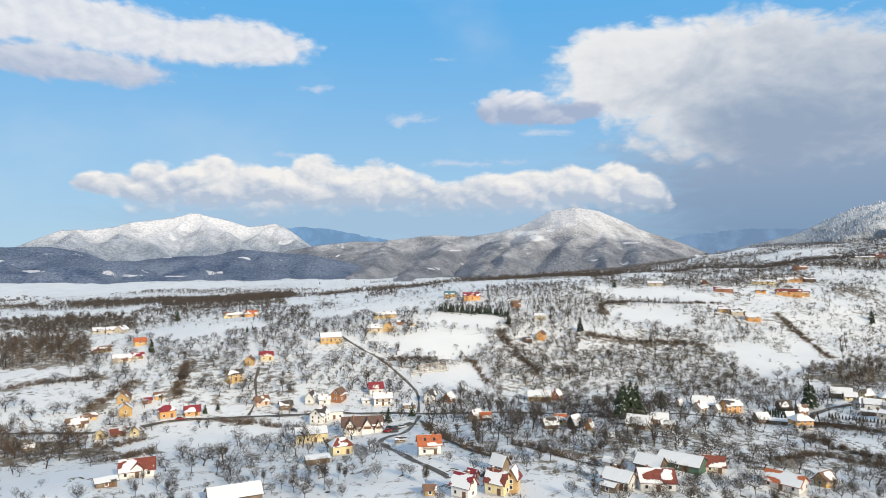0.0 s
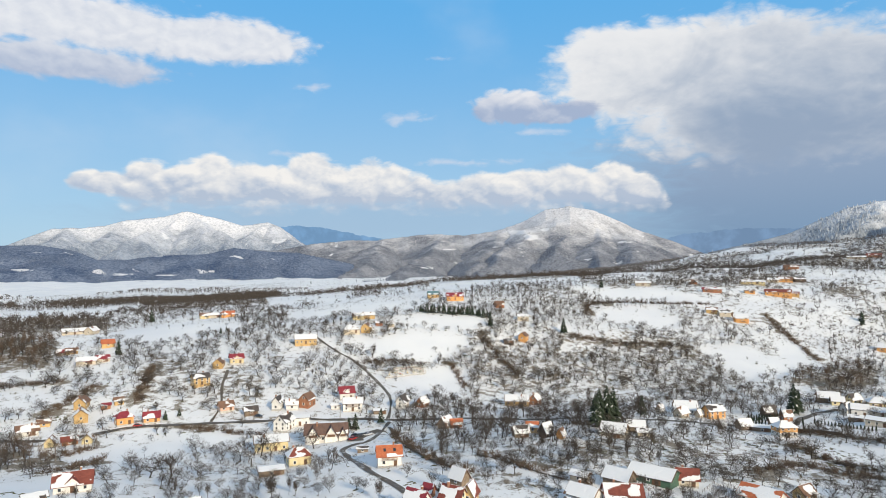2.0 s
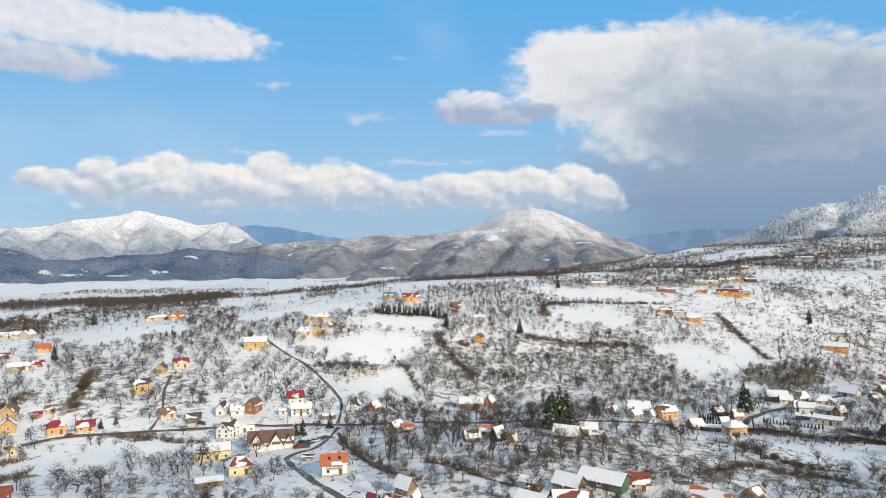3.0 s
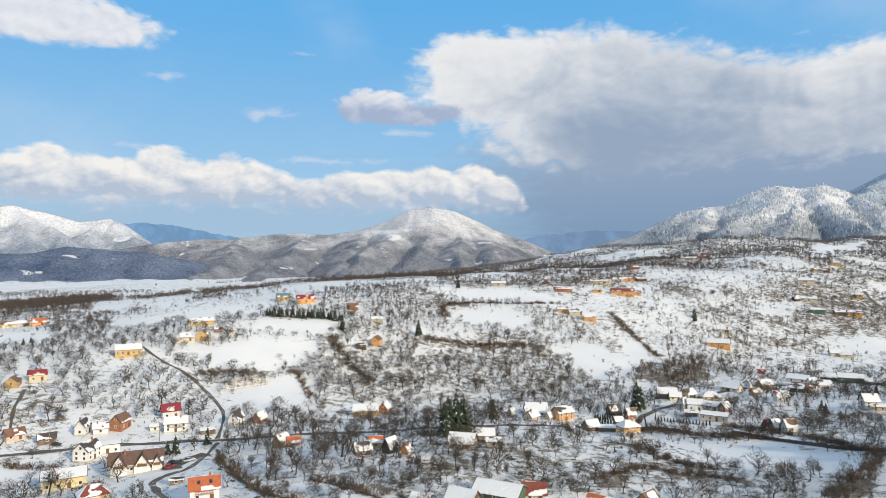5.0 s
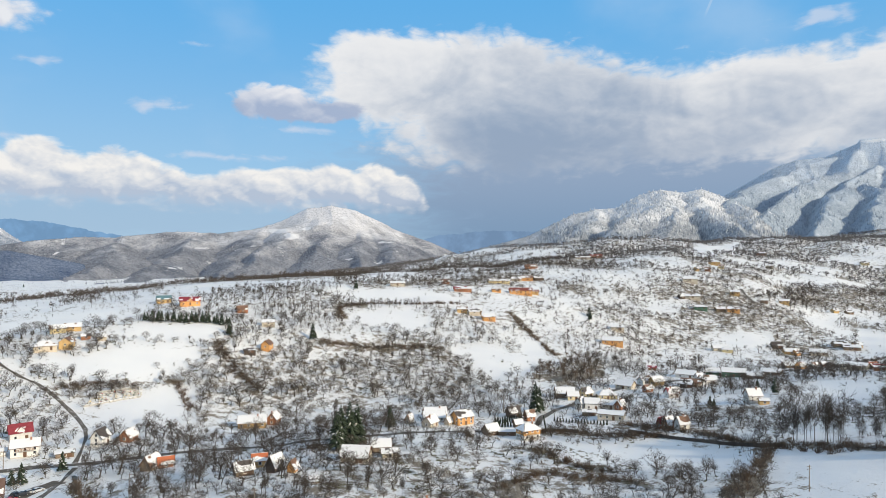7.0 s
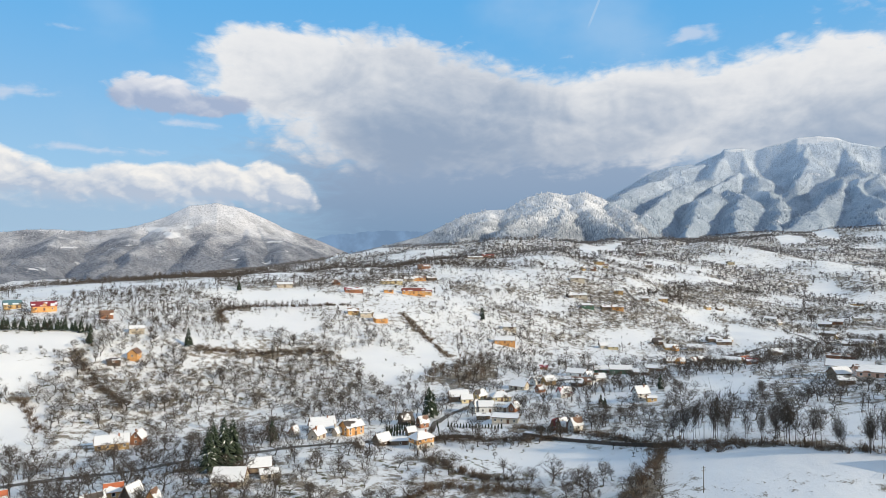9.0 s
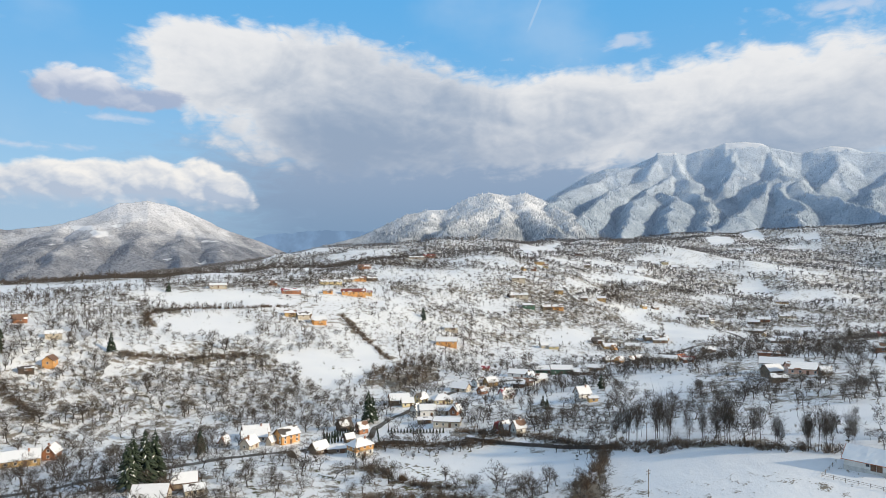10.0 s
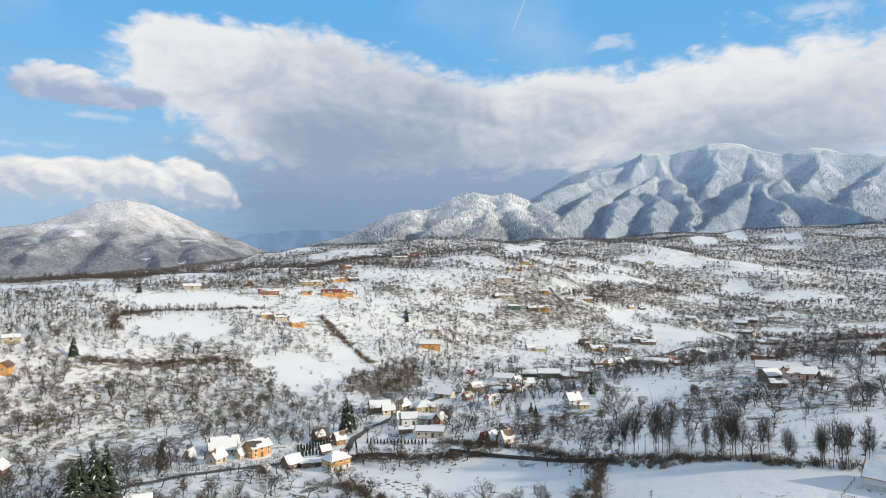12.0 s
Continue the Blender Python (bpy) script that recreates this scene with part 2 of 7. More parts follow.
def forest(name, dark, pale, frost_from, frost_to, frost=(0.74, 0.76, 0.80), scale=0.03):
    """Wooded mountain side: bare and coniferous crowns, whiter with rime higher up."""
    m, k, b = material(name)
    p = position(k)
    sep = k.tree.nodes.new("ShaderNodeSeparateXYZ")
    k.put(sep.inputs[0], p)
    crowns = k.noise(p, scale * 3.2, 3, 0.75)
    stands = k.noise(p, scale * 0.22, 4, 0.6)
    tint = k.mix(k.ramp(k.math("ADD", k.math("MULTIPLY", crowns, 0.6), k.math("MULTIPLY", stands, 0.4)), 0.36, 0.64), dark, pale)
    line = k.math("ADD", sep.outputs[2], k.math("MULTIPLY", k.math("SUBTRACT", stands, 0.5), (frost_to - frost_from) * 1.5))
    rime = k.math("MULTIPLY", k.ramp(line, frost_from, frost_to), k.ramp(crowns, 0.3, 0.6, 0.5, 1.0))
    tint = k.mix(rime, tint, frost)
    glade = k.ramp(k.noise(p, scale * 0.35, 3, 0.5), 0.66, 0.72)
    tint = k.mix(k.math("MULTIPLY", glade, 0.8), tint, (0.80, 0.81, 0.84))
    attr = k.tree.nodes.new("ShaderNodeAttribute")
    attr.attribute_name = "glade"
    patch = k.ramp(k.math("ADD", attr.outputs["Fac"], k.math("MULTIPLY", k.math("SUBTRACT", k.noise(p, scale * 0.5, 5, 0.7), 0.5), 2.2)), 0.45, 0.75)
    tint = k.mix(k.math("MULTIPLY", patch, 0.8), tint, (0.80, 0.81, 0.84))
    k.tree.links.new(tint, b.inputs["Base Color"])
    b.inputs["Roughness"].default_value = 0.95
    b.inputs["Specular IOR Level"].default_value = 0.1
    bumped(k, b, crowns, 0.9, 9.0)
    return m


def rimed_crowns(name, low, high, frost, z0, z1):
    """Tree crowns that carry more rime the higher they stand."""
    m, k, b = material(name)
    geo = k.tree.nodes.new("ShaderNodeNewGeometry")
    sep = k.tree.nodes.new("ShaderNodeSeparateXYZ")
    k.put(sep.inputs[0], geo.outputs["Position"])
    isl = geo.outputs["Random Per Island"]
    line = k.math("ADD", sep.outputs[2], k.math("MULTIPLY", k.math("SUBTRACT", k.noise(geo.outputs["Position"], 0.007, 4, 0.6), 0.5), (z1 - z0) * 1.5))
    rime = k.math("MULTIPLY", k.ramp(line, z0, z1), k.ramp(isl, 0.0, 1.0, 0.45, 1.0, False))
    k.tree.links.new(k.mix(rime, k.mix(isl, low, high), frost), b.inputs["Base Color"])
    b.inputs["Roughness"].default_value = 0.9
    return m


SNOW = snow_material("snow")
SNOW_GROUND = snow_material("snow_ground", True)
BARK = bark("bark", (0.028, 0.023, 0.019), (0.095, 0.075, 0.058))
BARK_RED = bark("bark_reddish", (0.060, 0.041, 0.029), (0.17, 0.115, 0.074))
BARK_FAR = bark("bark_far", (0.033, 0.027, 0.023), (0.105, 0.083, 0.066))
# same bark far off, paled and greyed in its colour for haze
BARK_DISTANT_HAZED = bark("bark_distant_hazed", (0.070, 0.065, 0.065), (0.19, 0.172, 0.165))
NEEDLES = bark("spruce_needles", (0.018, 0.032, 0.020), (0.05, 0.07, 0.04))
# mountain crowns: rime by height, and blue distance haze put into the colours
FROSTED_HAZED = rimed_crowns("hazed_frosted_crowns", (0.10, 0.11, 0.14), (0.32, 0.33, 0.36), (0.66, 0.66, 0.69), 90, 320)
FROSTED_FAR_HAZED = rimed_crowns("hazed_frosted_far_crowns", (0.22, 0.25, 0.30), (0.42, 0.45, 0.50), (0.74, 0.75, 0.78), 60, 300)
# foothill bark: cloud shade and blue haze are mixed into the colour
BARK_FOOT_HAZED = bark("hazed_bark_of_foothills", (0.06, 0.09, 0.16), (0.18, 0.22, 0.30))
RIME_HAZED = rimed_crowns("hazed_rimed_needles", (0.24, 0.295, 0.37), (0.41, 0.475, 0.55), (0.58, 0.65, 0.74), 250, 760)
RIME_WHITE_HAZED = rimed_crowns("hazed_white_rimed_needles", (0.16, 0.19, 0.225), (0.44, 0.475, 0.52), (0.76, 0.78, 0.82), 120, 380)
MUD = surface("muddy_track", (0.06, 0.05, 0.04), (0.16, 0.13, 0.10), 0.3, 0.75, 0.4, 0.05, 2.0)


def road_material(name, low, high, slush):
    """Thawed road: damp patches, grit, and slush left in streaks."""
    m, k, b = material(name)
    p = position(k)
    damp, grit, left = k.noise(p, 0.12, 3, 0.6), k.noise(p, 1.8, 4, 0.7), k.noise(p, 0.35, 4, 0.7, 0.6)
    tint = k.mix(k.math("ADD", k.math("MULTIPLY", damp, 0.6), k.math("MULTIPLY", grit, 0.4)), low, high)
    tint = k.mix(k.ramp(left, 0.70 - slush, 0.78 - slush, 0.0, 0.85), tint, (0.55, 0.54, 0.53))
    k.tree.links.new(tint, b.inputs["Base Color"])
    k.put(b.inputs["Roughness"], k.ramp(damp, 0.35, 0.65, 0.55, 0.9))
    b.inputs["Specular IOR Level"].default_value = 0.25
    bumped(k, b, grit, 0.4, 0.03)
    return m


ASPHALT = road_material("thawed_asphalt", (0.055, 0.050, 0.045), (0.165, 0.145, 0.122), 0.13)
LANE = road_material("slushy_lane", (0.06, 0.054, 0.047), (0.17, 0.15, 0.13), 0.14)
STREAM_BED = surface("stream_bed", (0.03, 0.028, 0.022), (0.13, 0.10, 0.06), 0.4, 0.6, 0.5, 0.1, 2.5)
WALLS = {
    "white": surface("white_render", (0.66, 0.64, 0.60), (0.82, 0.80, 0.76), 0.5, 0.85, 0.15, 0.01),
    "yellow": surface("yellow_render", (0.64, 0.52, 0.28), (0.78, 0.67, 0.41), 0.5, 0.85, 0.15, 0.01),
    "ochre": surface("ochre_boards", (0.44, 0.28, 0.11), (0.62, 0.43, 0.20), 0.6, 0.8, 0.3, 0.02),
    "orange": surface("orange_render", (0.60, 0.29, 0.09), (0.76, 0.42, 0.17), 0.5, 0.85, 0.15, 0.01),
    "pink": surface("salmon_render", (0.62, 0.38, 0.28), (0.76, 0.50, 0.38), 0.5, 0.85, 0.15, 0.01),
    "beige": surface("beige_render", (0.46, 0.40, 0.31), (0.64, 0.57, 0.46), 0.5, 0.85, 0.2, 0.01),
    "brick": surface("red_brown_brick", (0.24, 0.10, 0.055), (0.40, 0.19, 0.10), 0.8, 0.85, 0.3, 0.02),
    "plank": surface("weathered_planks", (0.13, 0.095, 0.065), (0.30, 0.23, 0.165), 0.7, 0.85, 0.4, 0.03),
    "dark": surface("dark_stained_planks", (0.045, 0.035, 0.028), (0.12, 0.09, 0.07), 0.7, 0.8, 0.4, 0.03),
    "green": surface("green_painted_boards", (0.05, 0.11, 0.075), (0.10, 0.19, 0.13), 0.6, 0.75, 0.3, 0.02),
}
ROOFS = {
    "red": tiles("dark_red_tiles", (0.13, 0.028, 0.020), (0.26, 0.070, 0.045)),
    "crimson": tiles("crimson_metal_tiles", (0.17, 0.016, 0.026), (0.31, 0.040, 0.055)),
    "terracotta": tiles("terracotta_tiles", (0.36, 0.09, 0.035), (0.55, 0.17, 0.07)),
    "brown": tiles("brown_tiles", (0.12, 0.065, 0.042), (0.25, 0.14, 0.09)),
    "chalet": tiles("brown_metal_sheets", (0.11, 0.065, 0.05), (0.19, 0.115, 0.09)),
    "dark": tiles("dark_slates", (0.045, 0.038, 0.036), (0.11, 0.09, 0.08)),
    "bluegreen": tiles("blue_green_sheets", (0.07, 0.15, 0.18), (0.13, 0.24, 0.27)),
}
FRAME_WHITE = surface("window_frame_paint", (0.62, 0.60, 0.56), (0.78, 0.76, 0.72), 2.0, 0.5, 0.1, 0.005)
DOOR_WOOD = surface("door_wood", (0.10, 0.05, 0.03), (0.20, 0.11, 0.06), 2.0, 0.6, 0.2, 0.01)
CHIMNEY_BRICK = surface("chimney_brick", (0.24, 0.11, 0.07), (0.42, 0.22, 0.14), 3.0, 0.9, 0.4, 0.02)
DRY_GRASS = surface("dry_grass", (0.060, 0.057, 0.024), (0.165, 0.145, 0.068), 0.4, 0.95, 0.6, 0.05, 3.0)
POLE_WOOD = surface("pole_wood", (0.13, 0.105, 0.085), (0.28, 0.24, 0.20), 1.5, 0.85, 0.3, 0.01)
CONCRETE = surface("pale_concrete", (0.42, 0.40, 0.37), (0.60, 0.58, 0.54), 1.0, 0.85, 0.3, 0.02)


def glass_material():
    m, k, b = material("window_glass")
    b.inputs["Base Color"].default_value = (0.03, 0.035, 0.045, 1)
    b.inputs["Roughness"].default_value = 0.06
    b.inputs["Specular IOR Level"].default_value = 0.8
    return m


GLASS = glass_material()


# ---------------- land ----------------
# Heights of the land in metres, by bearing from the hill crest (rows) and by range (columns).
ORIGIN = (25.0, 45.0)
RANGES = np.array([0, 200, 300, 400, 520, 680, 900, 1200, 1600, 2200, 3200.0])
LAND = {
    -40: (-1, 14, -6, 2, 13, 25, 17, 10, 3, -2, 0),
    -25: (1, 3, -14, 13, 24, 26, 23, 12, 3, -1, 0),
    -10: (1, 8, -6, 7, 36, 34, 35, 16, -4, -3, 2),
    3: (1, 12, -3, -16, 42, 56, 55, 25, -2, 2, -6),
    16: (9, 7, 6, -18, 12, 63, 65, 45, 61, 64, -10),
    29: (6, 1, -7, -9, -3, 45, 70, 67, 109, 99, 18),
    42: (-2, 7, -1, -2, -9, -22, 70, 104, 138, 133, 101),
    55: (-13, 12, 21, 9, 11, -17, 3, 16, 95, 136, 201),
    72: (-22, 12, 33, 31, 33, 20, -1, 1, 52, 113, 265),
}

# ---------------- plan: roads, meadows, woods, hedges ----------------
ROAD_MAIN = [(-207, 304), (-201, 308), (-168, 313), (-146, 331), (-126, 341), (-104, 347), (-84, 349), (-70, 353), (-52, 354), (-28, 352), (-14, 350), (3, 351), (30, 353), (85, 336), (111, 341), (130, 348), (144, 348), (158, 349), (181, 348), (196, 350), (209, 366), (220, 377), (234, 384), (250, 390), (276, 402), (306, 416), (418, 412), (440, 410), (474, 416), (530, 432), (561, 436), (607, 438), (633, 421), (681, 432), (730, 478), (730, 493), (762, 519)]
ROAD_NORTH = [(-13, 350), (-15, 393), (-18, 407), (-29, 433), (-46, 460), (-60, 474), (-75, 496), (-80, 506)]
ROAD_SOUTH = [(-13, 346), (-15, 319), (-18, 301), (-26, 298), (-28, 290), (-25, 278), (-15, 254), (-6, 238), (2, 223)]
FORECOURT = [(-15, 328), (-20, 323), (-25, 312), (-25, 306)]
TRACK_HILL = [(-104, 349), (-107, 374), (-116, 398), (-120, 425)]
TRACK_FAR = [(679, 686), (656, 652), (649, 634)]
TRACK_FARM = [(398, 232), (424, 248), (455, 269)]
STREAM = [(-12, 336), (-4, 301), (5, 270), (14, 250), (24, 237)]
DITCH = [(26, 261), (37, 249), (46, 238), (53, 231), (63, 222)]
CLEAR = []
CLEAR.append([(-249, 534), (-214, 576), (-187, 553), (-166, 496), (-217, 489)])
CLEAR.append([(-190, 569), (-150, 551), (-142, 516), (-169, 514)])
CLEAR.append([(-390, 615), (-349, 710), (-327, 771), (-388, 821), (-509, 745), (-437, 639)])
CLEAR.append([(-152, 290), (-139, 307), (-80, 343), (-75, 331), (-103, 298), (-133, 286)])
CLEAR.append([(-165, 242), (-147, 242), (-131, 260), (-99, 218), (-120, 204), (-143, 210)])
CLEAR.append([(-17, 438), (19, 470), (32, 466), (31, 422), (1, 402), (-14, 421)])
CLEAR.append([(-25, 562), (49, 568), (43, 537), (-19, 535)])
CLEAR.append([(-58, 492), (-21, 519), (42, 525), (20, 487), (-24, 469)])
CLEAR.append([(-20, 291), (-9, 256), (1, 241), (13, 227), (3, 223), (-9, 239)])
CLEAR.append([(-128, 615), (-7, 637), (-12, 583), (-109, 547)])
CLEAR.append([(-17, 799), (184, 805), (167, 731), (42, 705)])
CLEAR.append([(-629, 2764), (-101, 2830), (-271, 2516), (-531, 2332)])
CLEAR.append([(211, 522), (263, 530), (268, 502), (277, 495), (220, 444), (223, 459), (230, 503)])
CLEAR.append([(163, 612), (216, 621), (223, 579), (207, 557), (151, 590)])
CLEAR.append([(181, 654), (237, 680), (270, 628), (178, 623)])
CLEAR.append([(281, 545), (310, 541), (290, 499), (277, 491)])
CLEAR.append([(556, 1765), (666, 1639), (569, 1633)])
CLEAR.append([(372, 721), (445, 743), (399, 684), (387, 691)])
CLEAR.append([(239, 239), (245, 211), (222, 196), (212, 219)])
CLEAR.append([(243, 212), (262, 168), (244, 162), (221, 198)])
CLEAR.append([(178, 314), (227, 290), (196, 254), (172, 284)])
CLEAR.append([(527, 558), (573, 540), (523, 505), (502, 530)])
CLEAR.append([(397, 350), (395, 305), (353, 278), (355, 330)])
CLEAR.append([(710, 556), (730, 499), (679, 444), (601, 460)])
CLEAR.append([(1160, 718), (1197, 697), (1065, 600), (1063, 662)])
CLEAR.append([(1369, 1168), (1662, 1341), (1432, 1106), (1306, 1088)])
CLEAR.append([(782, 755), (920, 782), (976, 753), (933, 721), (756, 721)])
CLEAR.append([(982, 1100), (1093, 1101), (1013, 1028), (907, 1013)])
CLEAR.append([(523, 557), (579, 545), (540, 519), (497, 527)])
CLEAR.append([(679, 593), (698, 550), (646, 512), (658, 570)])
CLEAR.append([(966, 835), (1030, 830), (978, 790), (935, 794)])
CLEAR.append([(997, 764), (1010, 751), (919, 707)])
CLEAR.append([(1684, 1102), (1636, 975), (1581, 989)])
CLEAR.append([(176, 326), (186, 254), (204, 278), (193, 318)])
CLEAR.append([(26, 258), (40, 244), (60, 221), (51, 221), (26, 250)])
CLEAR.append([(273, 206), (292, 206), (327, 183), (299, 174), (282, 186)])
CLEAR.append([(-1696, 2480), (-518, 3225), (-420, 2616), (-882, 1290)])
CLEAR.append([(226, 289), (231, 238), (211, 222), (196, 254)])
CLEAR.append([(96, 237), (116, 234), (133, 229), (90, 221)])
CLEAR.append([(-498, 728), (-429, 752), (-394, 914), (-319, 741), (-380, 666), (-408, 597)])
CLEAR.append([(-654, 1050), (-676, 1283), (-544, 1033), (-538, 864)])
CLEAR.append([(-123, 588), (-89, 623), (-2, 652), (-2, 595), (-68, 583), (-111, 543)])
CLEAR.append([(-155, 850), (-98, 850), (-81, 689), (-98, 666), (-127, 791)])
CLEAR.append([(-215, 860), (-170, 850), (-132, 677), (-169, 720)])
CLEAR.append([(-62, 840), (-14, 832), (-9, 695), (-50, 740)])
CLEAR.append([(0, 871), (108, 848), (146, 741), (73, 718), (0, 741)])
CLEAR.append([(202, 783), (272, 853), (266, 791), (205, 745)])
CLEAR.append([(182, 693), (253, 697), (278, 638), (209, 639), (159, 661)])
CLEAR.append([(1957, 1284), (2248, 1420), (1924, 1140), (1793, 1162)])
CLEAR.append([(2634, 1550), (2377, 1318), (2107, 1166), (2057, 1205)])
CLEAR.append([(2359, 1246), (2370, 1116), (2001, 953), (2163, 1139)])
CLEAR.append([(1040, 1170), (1316, 1296), (1038, 1063), (927, 1038)])
BARE_FIELDS = [[(241, 240), (268, 160), (232, 108), (168, 150), (203, 212)]]
RIVERSIDE = []
RIVERSIDE.append([(291, 278), (292, 265), (274, 229), (247, 212), (242, 237)])
RIVERSIDE.append([(286, 239), (289, 215), (275, 194), (269, 183), (278, 174), (288, 170), (267, 163), (245, 213)])
ORCHARDS = []
ORCHARDS.append([(124, 545), (223, 562), (207, 444), (89, 392)])
ORCHARDS.append([(41, 521), (121, 533), (96, 424), (34, 404)])
ORCHARDS.append([(-8, 309), (59, 261), (48, 210), (26, 226)])
ORCHARDS.append([(69, 306), (179, 319), (166, 252), (84, 228), (52, 230)])
ORCHARDS.append([(-190, 459), (-98, 429), (-81, 357), (-142, 360)])
ORCHARDS.append([(289, 361), (317, 300), (264, 260), (253, 305)])
ORCHARDS.append([(552, 410), (455, 229), (326, 185), (296, 218), (296, 246)])
ORCHARDS.append([(530, 631), (689, 607), (621, 494), (585, 544), (478, 571)])
# the planted orchard by the lane, in rows
ROW_ORCHARD = [(-92, 478), (-56, 464), (-27, 428), (-22, 397), (-84, 398)]
WOODS = []
WOODS.append([(-338, 495), (-332, 534), (-266, 494), (-236, 431), (-279, 409)])
WOODS.append([(-408, 597), (-395, 673), (-300, 636), (-260, 551), (-321, 537), (-376, 551)])
WOODS.append([(-548, 883), (-576, 1389), (-415, 1825), (-166, 731), (-318, 766)])
WOODS.append([(-1028, 1504), (-862, 1754), (-531, 2332), (-436, 1916), (-534, 1086), (-724, 1060)])
WOODS.append([(-207, 304), (-159, 298), (-144, 316), (-132, 289), (-148, 274), (-178, 261)])
WOODS.append([(276, 482), (338, 495), (304, 445), (269, 431), (248, 456)])
WOODS.append([(238, 241), (236, 235), (191, 205), (187, 209)])
WOODS.append([(1149, 656), (1223, 625), (1106, 570), (1086, 600)])
WOODS.append([(905, 581), (947, 585), (828, 513), (792, 510)])
WOODS.append([(665, 644), (874, 744), (825, 685), (685, 614)])
WOODS.append([(1238, 1440), (1836, 1675), (2129, 1795), (1150, 1145), (842, 987)])
BANKS = []
BANKS.append([(178, 303), (181, 294), (183, 280), (180, 260)])
BANKS.append([(171, 306), (170, 286), (167, 268)])
BANKS.append([(182, 310), (189, 290), (190, 274), (187, 255)])
BANKS.append([(121, 303), (120, 280), (132, 279)])
BANKS.append([(153, 327), (150, 304), (151, 289)])
BANKS.append([(125, 332), (137, 335), (142, 324)])
BANKS.append([(65, 272), (73, 261), (84, 260)])
BANKS.append([(95, 260), (105, 256), (108, 251)])
BANKS.append([(116, 251), (119, 239)])
BANKS.append([(9, 228), (17, 218)])
BANKS.append([(-183, 340), (-174, 348)])
BANKS.append([(-125, 216), (-130, 229), (-119, 224)])
BANKS.append([(-113, 332), (-92, 337)])
BANKS.append([(-182, 341), (-179, 346)])
BANKS.append([(113, 505), (135, 462)])
BANKS.append([(-2, 235), (8, 229)])
BANKS.append([(96, 265), (105, 259), (109, 253)])
BANKS.append([(74, 264), (81, 262)])
BANKS.append([(103, 297), (104, 259)])
BANKS.append([(324, 244), (329, 240)])
BANKS.append([(182, 298), (188, 276)])
BANKS.append([(168, 274), (175, 243)])
BANKS.append([(-243, 364), (-221, 377)])
BANKS.append([(-178, 261), (-156, 257)])
HEDGES = []
HEDGES.append([(311, 604), (306, 557), (300, 503)])
HEDGES.append([(-187, 342), (-189, 361), (-184, 390)])
HEDGES.append([(-169, 427), (-157, 387), (-150, 364)])
HEDGES.append([(236, 239), (220, 230), (207, 223), (197, 216), (188, 209)])
HEDGES.append([(235, 328), (248, 293), (241, 256), (238, 232)])
HEDGES.append([(238, 232), (244, 211)])
HEDGES.append([(119, 541), (152, 530), (211, 530)])
HEDGES.append([(148, 592), (151, 631), (211, 637), (276, 631)])
HEDGES.append([(-141, 264), (-132, 273), (-130, 290)])
HEDGES.append([(-255, 373), (-240, 387), (-209, 398)])
HEDGES.append([(46, 534), (54, 499), (68, 465)])
HEDGES.append([(-153, 290), (-139, 307)])
HEDGES.append([(21, 474), (30, 433)])
HEDGES.append([(73, 321), (109, 313)])
HEDGES.append([(192, 336), (206, 326), (232, 295)])
HEDGES.append([(170, 303), (171, 275), (178, 260)])
HEDGES.append([(-119, 342), (-75, 329)])
HEDGES.append([(-38, 456), (-23, 468), (1, 469)])
HEDGES.append([(131, 255), (153, 270), (165, 258), (178, 243)])
HEDGES.append([(244, 242), (247, 217), (251, 199), (255, 184), (260, 169)])

# crests of the mountains: bearing and elevation in degrees
SKY_MASSIF = [(-34.0, 0.94), (-33.4, 1.07), (-32.3, 1.59), (-30.5, 2.39), (-28.0, 2.53), (-27.0, 2.69), (-25.4, 3.17), (-23.3, 3.40), (-21.4, 3.91), (-21.0, 3.97), (-18.5, 3.41), (-16.7, 2.87), (-14.6, 3.18), (-13.5, 2.76), (-11.8, 1.45), (-10.6, 0.82)]
SKY_DOME = [(-19.4, 0.33), (-17.2, 0.90), (-13.9, 0.76), (-11.1, 1.31), (-7.9, 1.66), (-5.2, 1.71), (-0.7, 2.26), (2.3, 2.15), (4.8, 2.44), (6.0, 2.78), (7.8, 3.41), (9.5, 4.32), (11.6, 4.63), (13.6, 4.20), (15.9, 3.15), (17.7, 2.30), (20.0, 1.52), (21.3, 0.94), (23.0, 0.24)]
SKY_FOOT = [(-36.4, 0.84), (-34.4, 1.06), (-31.2, 1.09), (-29.0, 0.68), (-27.4, -0.03), (-25.4, 0.01), (-22.9, 0.33), (-19.4, 0.47), (-17.2, 1.00), (-14.9, 0.71), (-12.0, 0.57), (-7.2, -0.42)]
SKY_FAR = [(-14.9, 2.60), (-13.5, 2.90), (-11.1, 2.92), (-9.1, 2.64), (-6.7, 2.16), (-4.7, 1.81), (-1.2, 1.06)]
SKY_FAR_EAST = [(17.7, 0.97), (19.5, 1.71), (20.8, 2.11), (23.8, 2.38), (25.5, 2.57), (27.5, 2.43), (29.8, 2.42), (32.0, 2.02)]
SKY_HILL = [(22.6, 0.56), (26.0, 1.35), (28.5, 2.03), (32.3, 3.85), (34.2, 4.30), (36.0, 4.36), (37.8, 5.40), (39.7, 5.85), (41.3, 5.51), (42.8, 5.77), (44.3, 5.16), (46.9, 3.73), (48.2, 2.81), (50.0, 2.12)]
